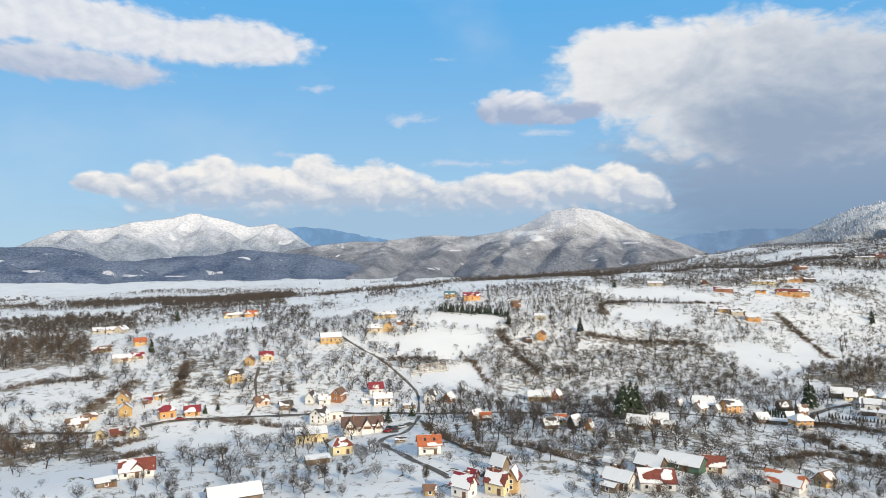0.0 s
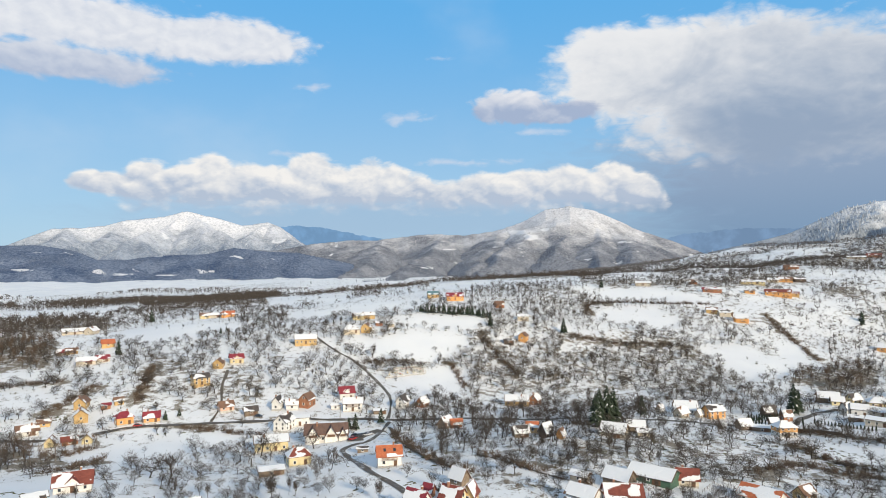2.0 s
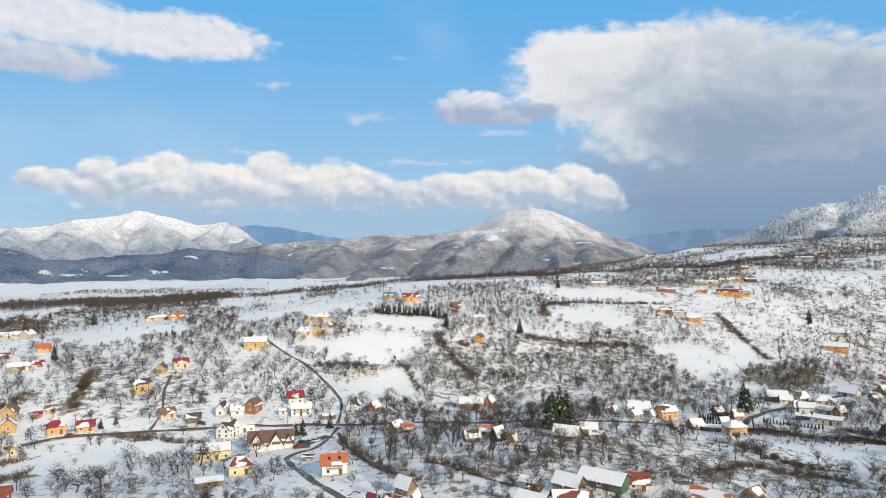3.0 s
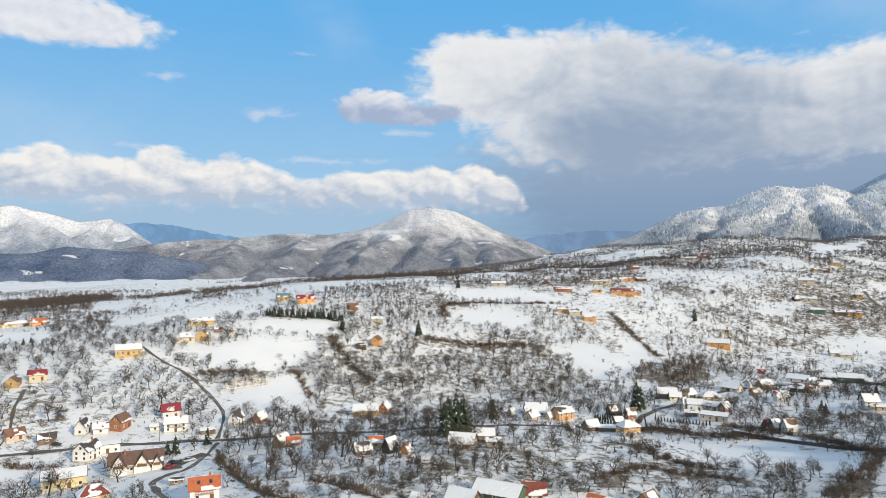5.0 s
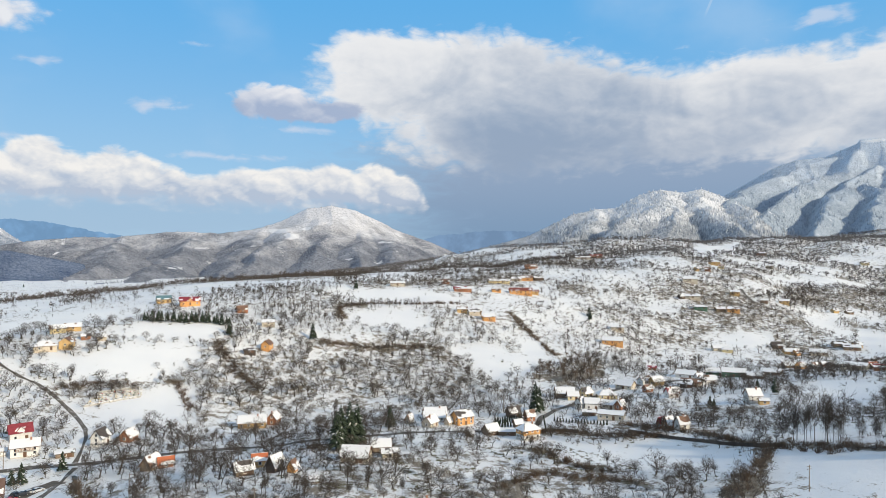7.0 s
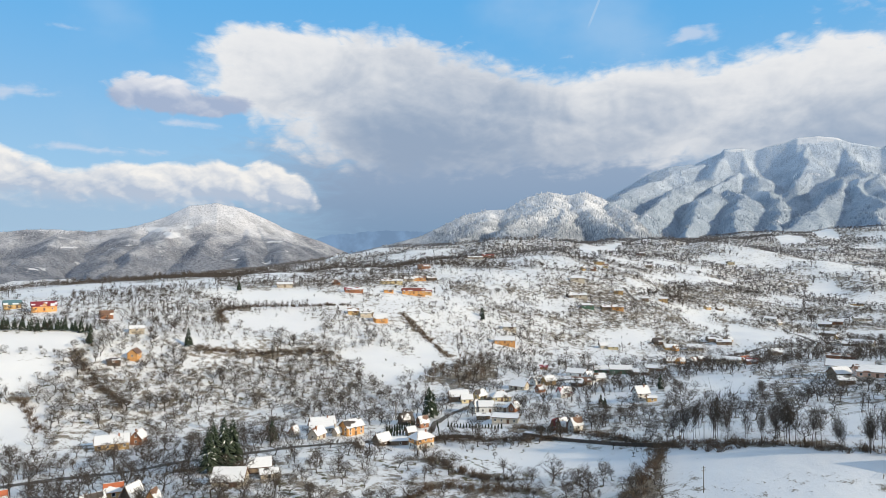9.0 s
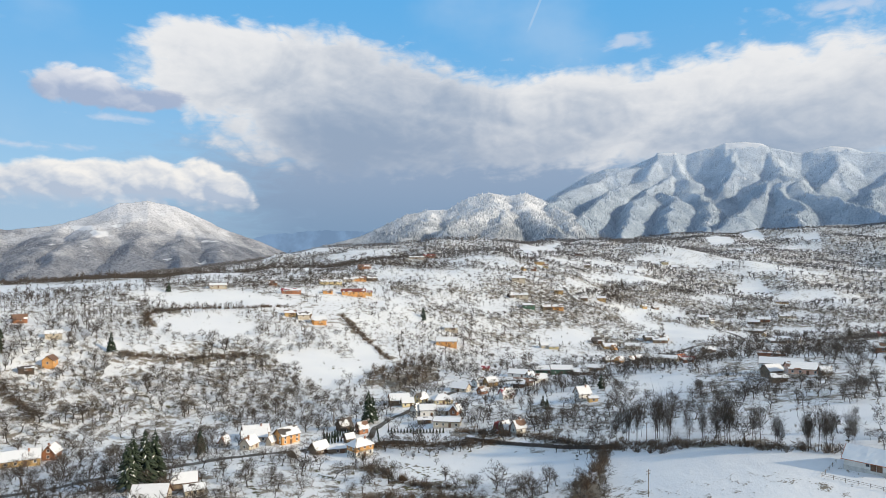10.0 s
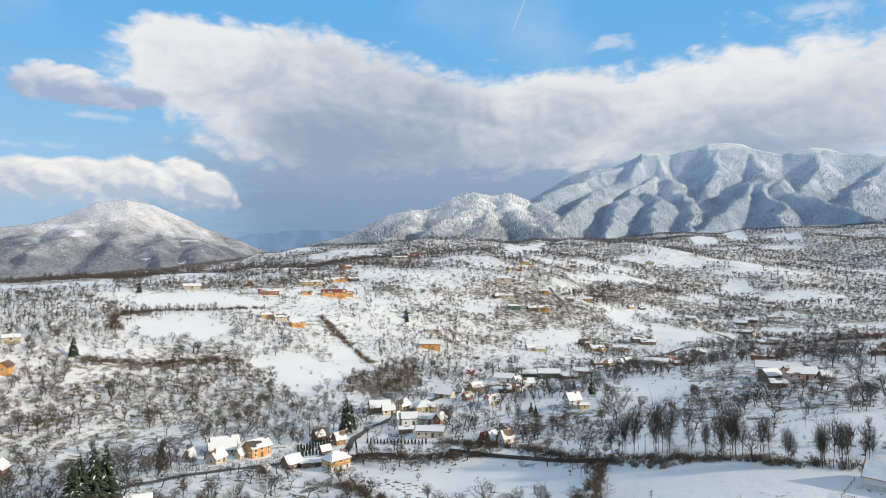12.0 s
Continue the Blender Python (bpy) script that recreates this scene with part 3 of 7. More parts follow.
SKY_RANGE = [(43.1, 4.45), (44.6, 5.18), (47.0, 6.49), (48.2, 7.20), (49.9, 7.76), (51.8, 7.82), (53.9, 8.68), (54.1, 8.95), (55.5, 8.91), (56.4, 8.63), (57.3, 8.91), (58.6, 9.13), (59.4, 9.42), (60.7, 9.44), (62.0, 9.20), (63.0, 8.73), (64.0, 8.43), (64.8, 8.20), (65.6, 8.43), (66.9, 8.60), (68.0, 8.38), (68.9, 7.98), (70.4, 7.82), (71.5, 7.51), (73.7, 6.82), (76.8, 5.40)]
# spurs that run down from the crests: bearing and elevation in degrees, and how far up from the foot (1 at the crest)
SPURS_EAST = []
SPURS_EAST.append([(52.5, 7.91, 0.96), (49.7, 7.18, 0.85), (47.0, 5.98, 0.70), (44.8, 4.93, 0.50)])
SPURS_EAST.append([(53.9, 8.32, 0.95), (52.9, 6.80, 0.80), (50.2, 5.96, 0.62), (48.4, 4.73, 0.42), (47.0, 2.84, 0.20)])
SPURS_EAST.append([(54.8, 7.11, 0.85), (53.5, 5.97, 0.66), (52.6, 4.66, 0.46), (51.7, 2.79, 0.22)])
SPURS_EAST.append([(55.5, 8.49, 0.97), (56.2, 6.96, 0.82), (57.3, 5.47, 0.62), (57.7, 4.20, 0.45), (58.2, 2.89, 0.25)])
SPURS_EAST.append([(54.8, 5.93, 0.70), (55.5, 4.97, 0.50), (55.5, 2.93, 0.22)])
SPURS_EAST.append([(60.3, 9.04, 0.98), (60.0, 7.79, 0.85), (59.0, 6.01, 0.70)])
SPURS_EAST.append([(62.6, 8.75, 0.99), (63.2, 7.60, 0.87), (63.1, 6.90, 0.74), (62.1, 5.43, 0.56), (60.7, 4.02, 0.40), (59.4, 2.86, 0.22)])
SPURS_EAST.append([(63.2, 7.03, 0.74), (65.1, 5.86, 0.60), (67.3, 4.54, 0.44), (70.2, 3.36, 0.25)])
SPURS_EAST.append([(63.4, 6.48, 0.68), (64.1, 4.89, 0.50), (64.8, 3.10, 0.25)])
SPURS_EAST.append([(67.1, 8.28, 0.98), (66.9, 6.92, 0.85), (66.0, 5.90, 0.72)])
SPURS_EAST.append([(71.5, 7.20, 0.97), (70.7, 5.91, 0.78), (69.5, 4.86, 0.60), (68.8, 3.83, 0.40)])
SPURS_HILL = []
SPURS_HILL.append([(39.7, 5.78, 0.99), (40.3, 4.59, 0.70), (39.9, 2.81, 0.30)])
SPURS_HILL.append([(42.3, 5.65, 0.99), (43.1, 4.51, 0.72), (44.7, 3.27, 0.45), (46.5, 2.32, 0.25)])
SPURS_HILL.append([(40.8, 5.14, 0.85), (38.3, 4.26, 0.60), (36.9, 2.85, 0.30)])
SPURS_HILL.append([(34.7, 4.24, 0.99), (34.0, 3.13, 0.62), (32.2, 2.02, 0.30)])
SPURS_HILL.append([(45.7, 4.74, 0.90), (46.9, 3.57, 0.60), (47.3, 2.44, 0.30)])
SPURS_DOME = []
SPURS_DOME.append([(10.9, 4.45, 0.99), (9.0, 2.90, 0.80), (7.0, 1.63, 0.60), (5.3, 0.15, 0.35)])
SPURS_DOME.append([(11.8, 4.34, 0.98), (11.7, 2.73, 0.78), (11.2, 0.77, 0.42)])
SPURS_DOME.append([(14.3, 3.42, 0.98), (15.4, 1.95, 0.76), (17.7, 0.40, 0.42)])
SPURS_DOME.append([(6.3, 2.68, 0.98), (4.8, 1.44, 0.70), (3.3, -0.05, 0.35)])
SPURS_DOME.append([(0.8, 2.06, 0.98), (-0.5, 0.76, 0.62), (-2.2, -0.53, 0.30)])
SPURS_DOME.append([(-4.7, 1.76, 0.98), (-5.9, 0.67, 0.62), (-7.2, -0.82, 0.30)])
SPURS_DOME.append([(13.6, 2.95, 0.85), (13.8, 1.49, 0.60), (14.5, 0.03, 0.30)])
SPURS_FOOT = []
SPURS_FOOT.append([(-29.0, 0.99, 0.98), (-31.0, 0.20, 0.60), (-32.3, -0.73, 0.30)])
SPURS_FOOT.append([(-22.9, 0.33, 0.98), (-24.8, -0.53, 0.60), (-25.6, -1.25, 0.30)])
SPURS_FOOT.append([(-18.8, 0.71, 0.98), (-19.9, -0.28, 0.60), (-20.3, -1.31, 0.30)])
SPURS_FOOT.append([(-14.9, 0.96, 0.98), (-15.3, -0.15, 0.60), (-16.0, -1.25, 0.30)])
SPURS_FOOT.append([(-11.1, 1.06, 0.98), (-12.0, -0.16, 0.60), (-13.0, -1.38, 0.30)])
SPURS_FOOT.append([(-28.6, -0.20, 0.75), (-30.1, -0.75, 0.50), (-31.2, -1.34, 0.25)])
SPURS_FOOT.append([(-26.2, -0.34, 0.80), (-27.4, -0.87, 0.50), (-28.2, -1.39, 0.25)])
SPURS_MASSIF = []
SPURS_MASSIF.append([(-21.0, 3.83, 0.99), (-22.9, 2.77, 0.82), (-24.4, 1.93, 0.60), (-26.0, 0.78, 0.35)])
SPURS_MASSIF.append([(-20.8, 3.84, 0.99), (-19.2, 2.83, 0.76), (-19.8, 1.51, 0.50), (-21.0, 0.33, 0.30)])
SPURS_MASSIF.append([(-19.2, 2.83, 0.76), (-17.6, 2.24, 0.60), (-18.1, 0.81, 0.35)])
SPURS_MASSIF.append([(-25.4, 2.82, 0.98), (-27.4, 1.88, 0.70), (-29.7, 0.98, 0.40)])
SPURS_MASSIF.append([(-14.4, 3.09, 0.99), (-16.0, 2.11, 0.72), (-17.2, 0.81, 0.40)])
SPURS_MASSIF.append([(-14.2, 3.09, 0.99), (-13.2, 2.13, 0.75), (-12.5, 1.16, 0.50)])
SPURS_MASSIF.append([(-24.4, 1.93, 0.60), (-23.7, 1.25, 0.45), (-23.5, 0.33, 0.30)])
SPURS_MASSIF.append([(-29.7, 2.37, 0.98), (-31.0, 1.40, 0.60), (-32.3, 0.75, 0.35)])
GRAVEYARD = [(-22, 434), (3, 453), (2, 467), (-18, 453)]
FENCE_A = [(-10, 250), (-0, 250), (7, 252)]
FENCE_B = [(-91, 205), (-88, 212), (-83, 220), (-80, 227)]
FENCE_C = [(-18, 264), (-12, 251)]
FENCE_D = [(173, 326), (172, 312), (186, 313)]
FENCE_E = [(-36, 264), (-29, 265), (-21, 267)]
BOARD_FENCE = [(227, 314), (232, 288), (236, 265), (240, 237)]
BOARD_FENCE_YARD = [(191, 340), (200, 337), (208, 327)]
FENCE_F = [(273, 206), (292, 208), (307, 199), (313, 194)]
FENCE_G = [(212, 355), (221, 345), (225, 331)]


def hash01(ix, iy, seed):
    h = np.sin(ix * 127.1 + iy * 311.7 + seed * 74.7) * 43758.5453
    return h - np.floor(h)


def vnoise(x, y, seed=0):
    """Smooth noise from 0 to 1 on a unit grid."""
    x, y = np.asarray(x, float), np.asarray(y, float)
    ix, iy = np.floor(x), np.floor(y)
    fx, fy = x - ix, y - iy
    u, v = fx * fx * (3 - 2 * fx), fy * fy * (3 - 2 * fy)
    a, b = hash01(ix, iy, seed), hash01(ix + 1, iy, seed)
    c, d = hash01(ix, iy + 1, seed), hash01(ix + 1, iy + 1, seed)
    return (a * (1 - u) + b * u) * (1 - v) + (c * (1 - u) + d * u) * v


def fbm(x, y, seed=0, octaves=4, gain=0.5):
    out, amp, total = 0.0, 1.0, 0.0
    for o in range(octaves):
        out = out + amp * vnoise(x * 2**o, y * 2**o, seed + 17 * o)
        total += amp
        amp *= gain
    return out / total


BEARINGS = np.array(sorted(LAND), float)
TABLE = np.array([LAND[b] for b in sorted(LAND)], float)


def spline_weights(f):
    return np.stack([(1 - f) ** 3, 3 * f**3 - 6 * f**2 + 4, -3 * f**3 + 3 * f**2 + 3 * f + 1, f**3]) / 6


def table_z(u, v):
    i, j = np.floor(u).astype(int), np.floor(v).astype(int)
    a, b = spline_weights(u - i), spline_weights(v - j)
    z = 0.0
    for m in range(4):
        for n in range(4):
            z = z + a[m] * b[n] * TABLE[np.clip(i + m - 1, 0, len(BEARINGS) - 1), np.clip(j + n - 1, 0, len(RANGES) - 1)]
    return z


def land_z(x, y, small=True):
    """The height of the ground at places x, y."""
    x, y = np.asarray(x, float), np.asarray(y, float)
    bearing = np.degrees(np.arctan2(x - ORIGIN[0], y - ORIGIN[1]))
    reach = np.hypot(x - ORIGIN[0], y - ORIGIN[1])
    u = np.interp(bearing, BEARINGS, np.arange(len(BEARINGS)))
    v = np.interp(reach, RANGES, np.arange(len(RANGES)))
    z = table_z(u, v)
    # round the back the two ends of the table run into one another, and the hill top is even
    turn = np.mod(bearing - BEARINGS[-1], 360) / (360 - BEARINGS[-1] + BEARINGS[0])
    turn = np.clip(turn, 0, 1)
    turn = turn * turn * (3 - 2 * turn)
    back = (bearing > BEARINGS[-1]) | (bearing < BEARINGS[0])
    ends = table_z(np.full_like(u, len(BEARINGS) - 1.0), v) * (1 - turn) + table_z(np.zeros_like(u), v) * turn
    z = np.where(back, ends, z)
    crown = np.clip((reach - 40) / 110, 0, 1)
    z = 3 + (z - 3) * crown * crown * (3 - 2 * crown)
    # a snowy knoll below the eastern mountains
    z = z + 16 * np.exp(-((x - 1330) ** 2 + (y - 1065) ** 2) / 70.0**2)
    if small:
        far = np.clip((reach - 500) / 900, 0, 1)
        z = z + (fbm(x / 55, y / 55, 3, 3) - 0.5) * (2.4 + 10 * far) + (vnoise(x / 13, y / 13, 9) - 0.5) * 0.5
        z = z + (fbm(x / 190, y / 190, 12, 2) - 0.5) * 44 * far * np.clip((bearing - 5) / 20, 0.3, 1)
    return z


def inside(poly, x, y):
    x, y = np.asarray(x, float), np.asarray(y, float)
    hit = np.zeros(x.shape, bool)
    for (x0, y0), (x1, y1) in zip(poly, poly[1:] + poly[:1]):
        if y0 != y1:
            hit ^= ((y0 > y) != (y1 > y)) & (x < (x1 - x0) * (y - y0) / (y1 - y0) + x0)
    return hit


def line_distance(line, x, y):
    x, y = np.asarray(x, float), np.asarray(y, float)
    best = np.full(x.shape, 1e9)
    for (x0, y0), (x1, y1) in zip(line, line[1:]):
        dx, dy = x1 - x0, y1 - y0
        t = np.clip(((x - x0) * dx + (y - y0) * dy) / max(dx * dx + dy * dy, 1e-6), 0, 1)
        best = np.minimum(best, np.hypot(x - x0 - t * dx, y - y0 - t * dy))
    return best


def smoothed(line, rounds=3):
    """A polyline with its corners cut."""
    pts = [tuple(map(float, p)) for p in line]
    for _ in range(rounds):
        out = [pts[0]]
        for (x0, y0), (x1, y1) in zip(pts, pts[1:]):
            out += [(0.75 * x0 + 0.25 * x1, 0.75 * y0 + 0.25 * y1), (0.25 * x0 + 0.75 * x1, 0.25 * y0 + 0.75 * y1)]
        pts = out + [pts[-1]]
    return pts


def raw_mesh(name, verts, faces, mat, shade=False):
    """A mesh object from arrays of vertices and of faces of one size."""
    me = bpy.data.meshes.new(name)
    verts, faces = np.asarray(verts, np.float32), np.asarray(faces, np.int32)
    size = faces.shape[1]
    me.vertices.add(len(verts))
    me.vertices.foreach_set("co", verts.ravel())
    me.loops.add(faces.size)
    me.loops.foreach_set("vertex_index", faces.ravel())
    me.polygons.add(len(faces))
    me.polygons.foreach_set("loop_start", np.arange(0, faces.size, size, dtype=np.int32))
    me.update(calc_edges=True)
    if shade:
        me.polygons.foreach_set("use_smooth", np.ones(len(faces), bool))
    me.materials.append(mat)
    return me


def grid_faces(rows, cols):
    i = np.arange(rows - 1)[:, None] * cols + np.arange(cols - 1)[None]
    return np.stack([i, i + 1, i + cols + 1, i + cols], -1).reshape(-1, 4)


def belt_noise(x, y):
    """Woods on the upper slopes, in belts along the terraces; dense above about 0.45."""
    r, b = np.hypot(x - ORIGIN[0], y - ORIGIN[1]), np.degrees(np.arctan2(x - ORIGIN[0], y - ORIGIN[1]))
    return 0.62 * fbm(b / 4.5, r / 42, 61, 3) + 0.38 * fbm(x / 34, y / 34, 62, 3)


def far_belts(x, y):
    """Far woods over the plain and the hills: noise, and the level above which trees stand."""
    b, r = np.degrees(np.arctan2(x - ORIGIN[0], y - ORIGIN[1])), np.hypot(x - ORIGIN[0], y - ORIGIN[1])
    plain = np.clip((14 - b) / 10, 0, 1)
    belt = plain * fbm(b / 16, r / 130, 31, 3) + (1 - plain) * fbm(x / 110, y / 110, 6, 3)
    terraces = fbm(b / 5.0, r / 70, 71, 3)
    belt = 0.45 * belt + 0.25 * fbm(x / 45, y / 45, 8, 3) + 0.30 * np.where(plain > 0.5, belt, terraces)
    return belt, np.where(b > 4, 0.428 - 0.045 * np.clip((r - 1500) / 700, 0, 1), 0.448)


def build_ground():
    inner = np.arange(-52, 86.01, 0.33)
    outer = np.arange(87.5, 308.1, 2.5)
    bearings = np.radians(np.concatenate([inner, outer]))
    reach = [0.5, 30, 60, 80, 100, 120]
    while reach[-1] < 5200:
        reach.append(reach[-1] * (1.022 if reach[-1] < 1000 else 1.03) + 0.5)
    reach = np.array(reach)
    r, b = np.meshgrid(reach, np.append(bearings, bearings[0] + 2 * math.pi), indexing="ij")
    x, y = ORIGIN[0] + r * np.sin(b), ORIGIN[1] + r * np.cos(b)
    z = land_z(x, y)
    for line, wide, deep in ((STREAM, 2.6, 0.9), (DITCH, 1.8, 0.6)):
        z = z - deep * np.exp(-((line_distance(line, x, y) / wide) ** 2))
    me = raw_mesh("ground", np.stack([x, y, z], -1).reshape(-1, 3), grid_faces(*x.shape)[:, ::-1], SNOW_GROUND, True)
    litter_and_dark = np.zeros(x.shape)
    for poly in WOODS:
        litter_and_dark = np.maximum(litter_and_dark, inside(poly, x, y) * np.where(r > 800, 0.2, 1.0))
    for poly in ORCHARDS:
        litter_and_dark = np.maximum(litter_and_dark, inside(poly, x, y) * 0.42)
    for line in HEDGES:
        litter_and_dark = np.maximum(litter_and_dark, np.clip(1.4 - line_distance(line, x, y) / 6.0, 0, 1))
    # woods farther up: dark between the stems is put into the floor's colour
    east = np.clip((np.degrees(b) + 4) / 12, 0, 1) * (np.degrees(b) < 100)
    upper = np.clip((r - 560) / 160, 0, 1) * (r < 1120) * east
    litter_and_dark = np.maximum(litter_and_dark, upper * np.clip((belt_noise(x, y) - 0.45) * 9, 0, 0.75))
    far, level = far_belts(x, y)
    litter_and_dark = np.maximum(litter_and_dark, (r >= 1100) * east * np.clip((far - level) * 12, 0, 0.65))
    for poly in CLEAR:
        litter_and_dark = np.where(inside(poly, x, y), -0.6, litter_and_dark)
    me.attributes.new("litter_and_dark", "FLOAT", "POINT").data.foreach_set("value", litter_and_dark.astype(np.float32).ravel())
    return tagged(new("ground", me), "snow-covered rolling ground with dry grass showing through", "ground", kind="structure")


build_ground()


def ribbon(name, line, width, mat, label, lift=0.09):
    """A road surface that follows the ground, with a rough edge."""
    pts = np.array(smoothed(line))
    dense = [pts[0]]
    for p in pts[1:]:
        steps = max(1, int(np.hypot(*(p - dense[-1])) / 3.0))
        start = dense[-1]
        dense += [start + (p - start) * (s + 1) / steps for s in range(steps)]
    pts = np.array(dense)
    way = np.gradient(pts, axis=0)
    way /= np.maximum(np.hypot(way[:, 0], way[:, 1]), 1e-6)[:, None]
    side = np.stack([-way[:, 1], way[:, 0]], -1)
    n = np.arange(len(pts))
    rows = []
    for k, s in enumerate((-1, -0.5, 0, 0.5, 1)):
        wob = (vnoise(n * 0.35, n * 0 + k, 5) - 0.5) * 1.5 if abs(s) == 1 else 0
        q = pts + side * (s * width / 2 + wob * np.sign(s))[:, None] if abs(s) == 1 else pts + side * s * width / 2
        rows.append(np.column_stack([q, land_z(q[:, 0], q[:, 1]) + (lift if abs(s) < 1 else lift - 0.04)]))
    v = np.stack(rows, 1)
    # level across, so that the ground's small relief does not cut through
    v[:, :, 2] = v[:, :, 2].max(1, keepdims=True) * 0.7 + v[:, :, 2] * 0.3 + 0.05
    me = raw_mesh(name, v.reshape(-1, 3), grid_faces(len(pts), 5)[:, ::-1], mat, True)
    return tagged(new(name, me), label, "road", kind="structure")


ribbon("road", ROAD_MAIN, 3.7, ASPHALT, "wet dark asphalt village road cleared of snow")
ribbon("road", ROAD_NORTH, 2.0, LANE, "narrow wet asphalt lane climbing between orchards")
ribbon("road", ROAD_SOUTH, 2.3, LANE, "narrow wet asphalt lane bending past a red-roofed house")
ribbon("road", FORECOURT, 7.0, MUD, "muddy parking ground in front of a guest house")
ribbon("track", TRACK_HILL, 1.6, MUD, "muddy farm track climbing the slope")
ribbon("road", TRACK_FAR, 4.2, ASPHALT, "dark asphalt road on the far slope")
ribbon("track", TRACK_FARM, 2.4, MUD, "muddy farm track leading to the farmstead")
ribbon("stream", STREAM, 1.5, STREAM_BED, "dark stream bed with dead grass", -0.5)
ribbon("stream", DITCH, 1.0, STREAM_BED, "dark ditch with dead grass", -0.3)


# ---------------- mountains ----------------
def mountain(name, label, profile, spurs, centre, foot, crest, base, mat, steep=0.7, seed=1, step=0.1, rows=80, trees=0, tree_h=11, rough=9.0, crowns=None, glades=()):
    """A range whose crest stands at the given bearings and elevations (degrees) seen from over the village, with spurs that fall from it."""
    pb, pe = np.array(profile).T
    bearings = np.arange(pb[0], pb[-1] + step / 2, step)

    def ridge_point(b, e, s):
        r = foot + (crest - foot) * s
        return (radians(b) * crest, r, 80 + r * math.tan(radians(e)))

    lines = [[ridge_point(*p) for p in line] for line in spurs]
    for line in lines:
        (u0, v0, z0), (u1, v1, z1) = line[-2:]
        run = (v1 - foot * 0.99) / max(v0 - v1, 1)
        if v1 < foot + 0.4 * (crest - foot):
            line.append((u1 + (u1 - u0) * min(run, 1.5), foot * 0.99, base))

    def height(b, s):
        """Height at a bearing and at s: 0 foot, 1 crest, up to 1.35 behind it."""
        top = crest * np.tan(np.radians(np.interp(b, pb, pe))) + 80
        u, v = np.radians(b) * crest, foot + (crest - foot) * s
        u = u + (fbm(u / 260, v / 260, seed + 3, 3) - 0.5) * 190 * np.clip((1 - s) * 5, 0, 1)
        v = v + (fbm(u / 240, v / 240, seed + 4, 3) - 0.5) * 150 * np.clip((1 - s) * 5, 0, 1)
        gully = 1 - np.abs(2 * fbm(u / 150, v / 330, seed + 5, 2) - 1)
        fall = np.where(s <= 1, (crest - v) * steep, (v - crest) * 1.2)
        h = np.maximum(top - np.maximum(fall, 0), base)
        for line in lines:
            for (u0, v0, z0), (u1, v1, z1) in zip(line, line[1:]):
                du, dv = u1 - u0, v1 - v0
                t = np.clip(((u - u0) * du + (v - v0) * dv) / (du * du + dv * dv), 0, 1)
                d = np.hypot(u - u0 - t * du, v - v0 - t * dv)
                h = np.maximum(h, z0 + (z1 - z0) * t - 6 - steep * (np.sqrt(d * d + 200) - 14))
        h = h - (0.5 - 0.5 * gully) * 0.10 * np.maximum(h - base, 0) * np.clip((1 - s) * 6, 0, 1)
        h = base + np.maximum(h - base, 0) * np.clip(s * 6, 0, 1)
        h = h + (fbm(u / 60, v / 60, seed + 9, 3) - 0.5) * rough * np.clip(s * 4, 0, 1)
        # nothing stands above the crest as it is seen from over the village
        r = foot + (crest - foot) * s
        return np.where(s < 1, np.minimum(h, 80 + (top - 80) * r / crest - 3), np.minimum(h, top))

    def place(b, s):
        r = foot + (crest - foot) * s
        rad = np.radians(b)
        return np.stack([centre[0] + r * np.sin(rad), centre[1] + r * np.cos(rad), height(b, s)], -1)

    def openness(b, v):
        """1 inside the snowy glades, given by bearing, elevation and their half sizes in degrees."""
        out = np.zeros(b.shape)
        e = np.degrees(np.arctan2(v[..., 2] - 80, np.hypot(v[..., 0] - centre[0], v[..., 1] - centre[1])))
        for gb, ge, rb, re in glades:
            out = np.maximum(out, np.clip(1.3 - np.hypot((b - gb) / rb, (e - ge) / re) * 0.8, 0, 1))
        return out

    s = np.concatenate([np.linspace(0, 1, rows), [1.04, 1.12, 1.3]])
    bb, ss = np.meshgrid(bearings, s)
    v = place(bb, ss)
    v[0, :, 2] = base - 60
    me = raw_mesh(name, v.reshape(-1, 3), grid_faces(*bb.shape), mat, True)
    me.attributes.new("glade", "FLOAT", "POINT").data.foreach_set("value", openness(bb, v).astype(np.float32).ravel())
    ob = tagged(new(name, me), label, "mountain", kind="structure")
    if trees:
        rng = np.random.default_rng(seed)
        b, t = rng.uniform(pb[0], pb[-1], trees), rng.uniform(0.0, 1.0, trees) ** 0.8
        spots = place(b, t)
        # avalanche tracks and glades stay open
        open_ground = fbm(spots[:, 0] / 90, spots[:, 1] / 90, seed + 21, 3) > 0.62
        open_ground |= openness(b, spots) > rng.uniform(0.35, 0.65, trees)
        spots = spots[~open_ground]
        h = rng.uniform(0.55, 1.25, len(spots)) * tree_h
        cones(name + "_trees", spots, h, h * 0.22, crowns, "rime-covered conifer forest on the mountain side", rng)
    return ob


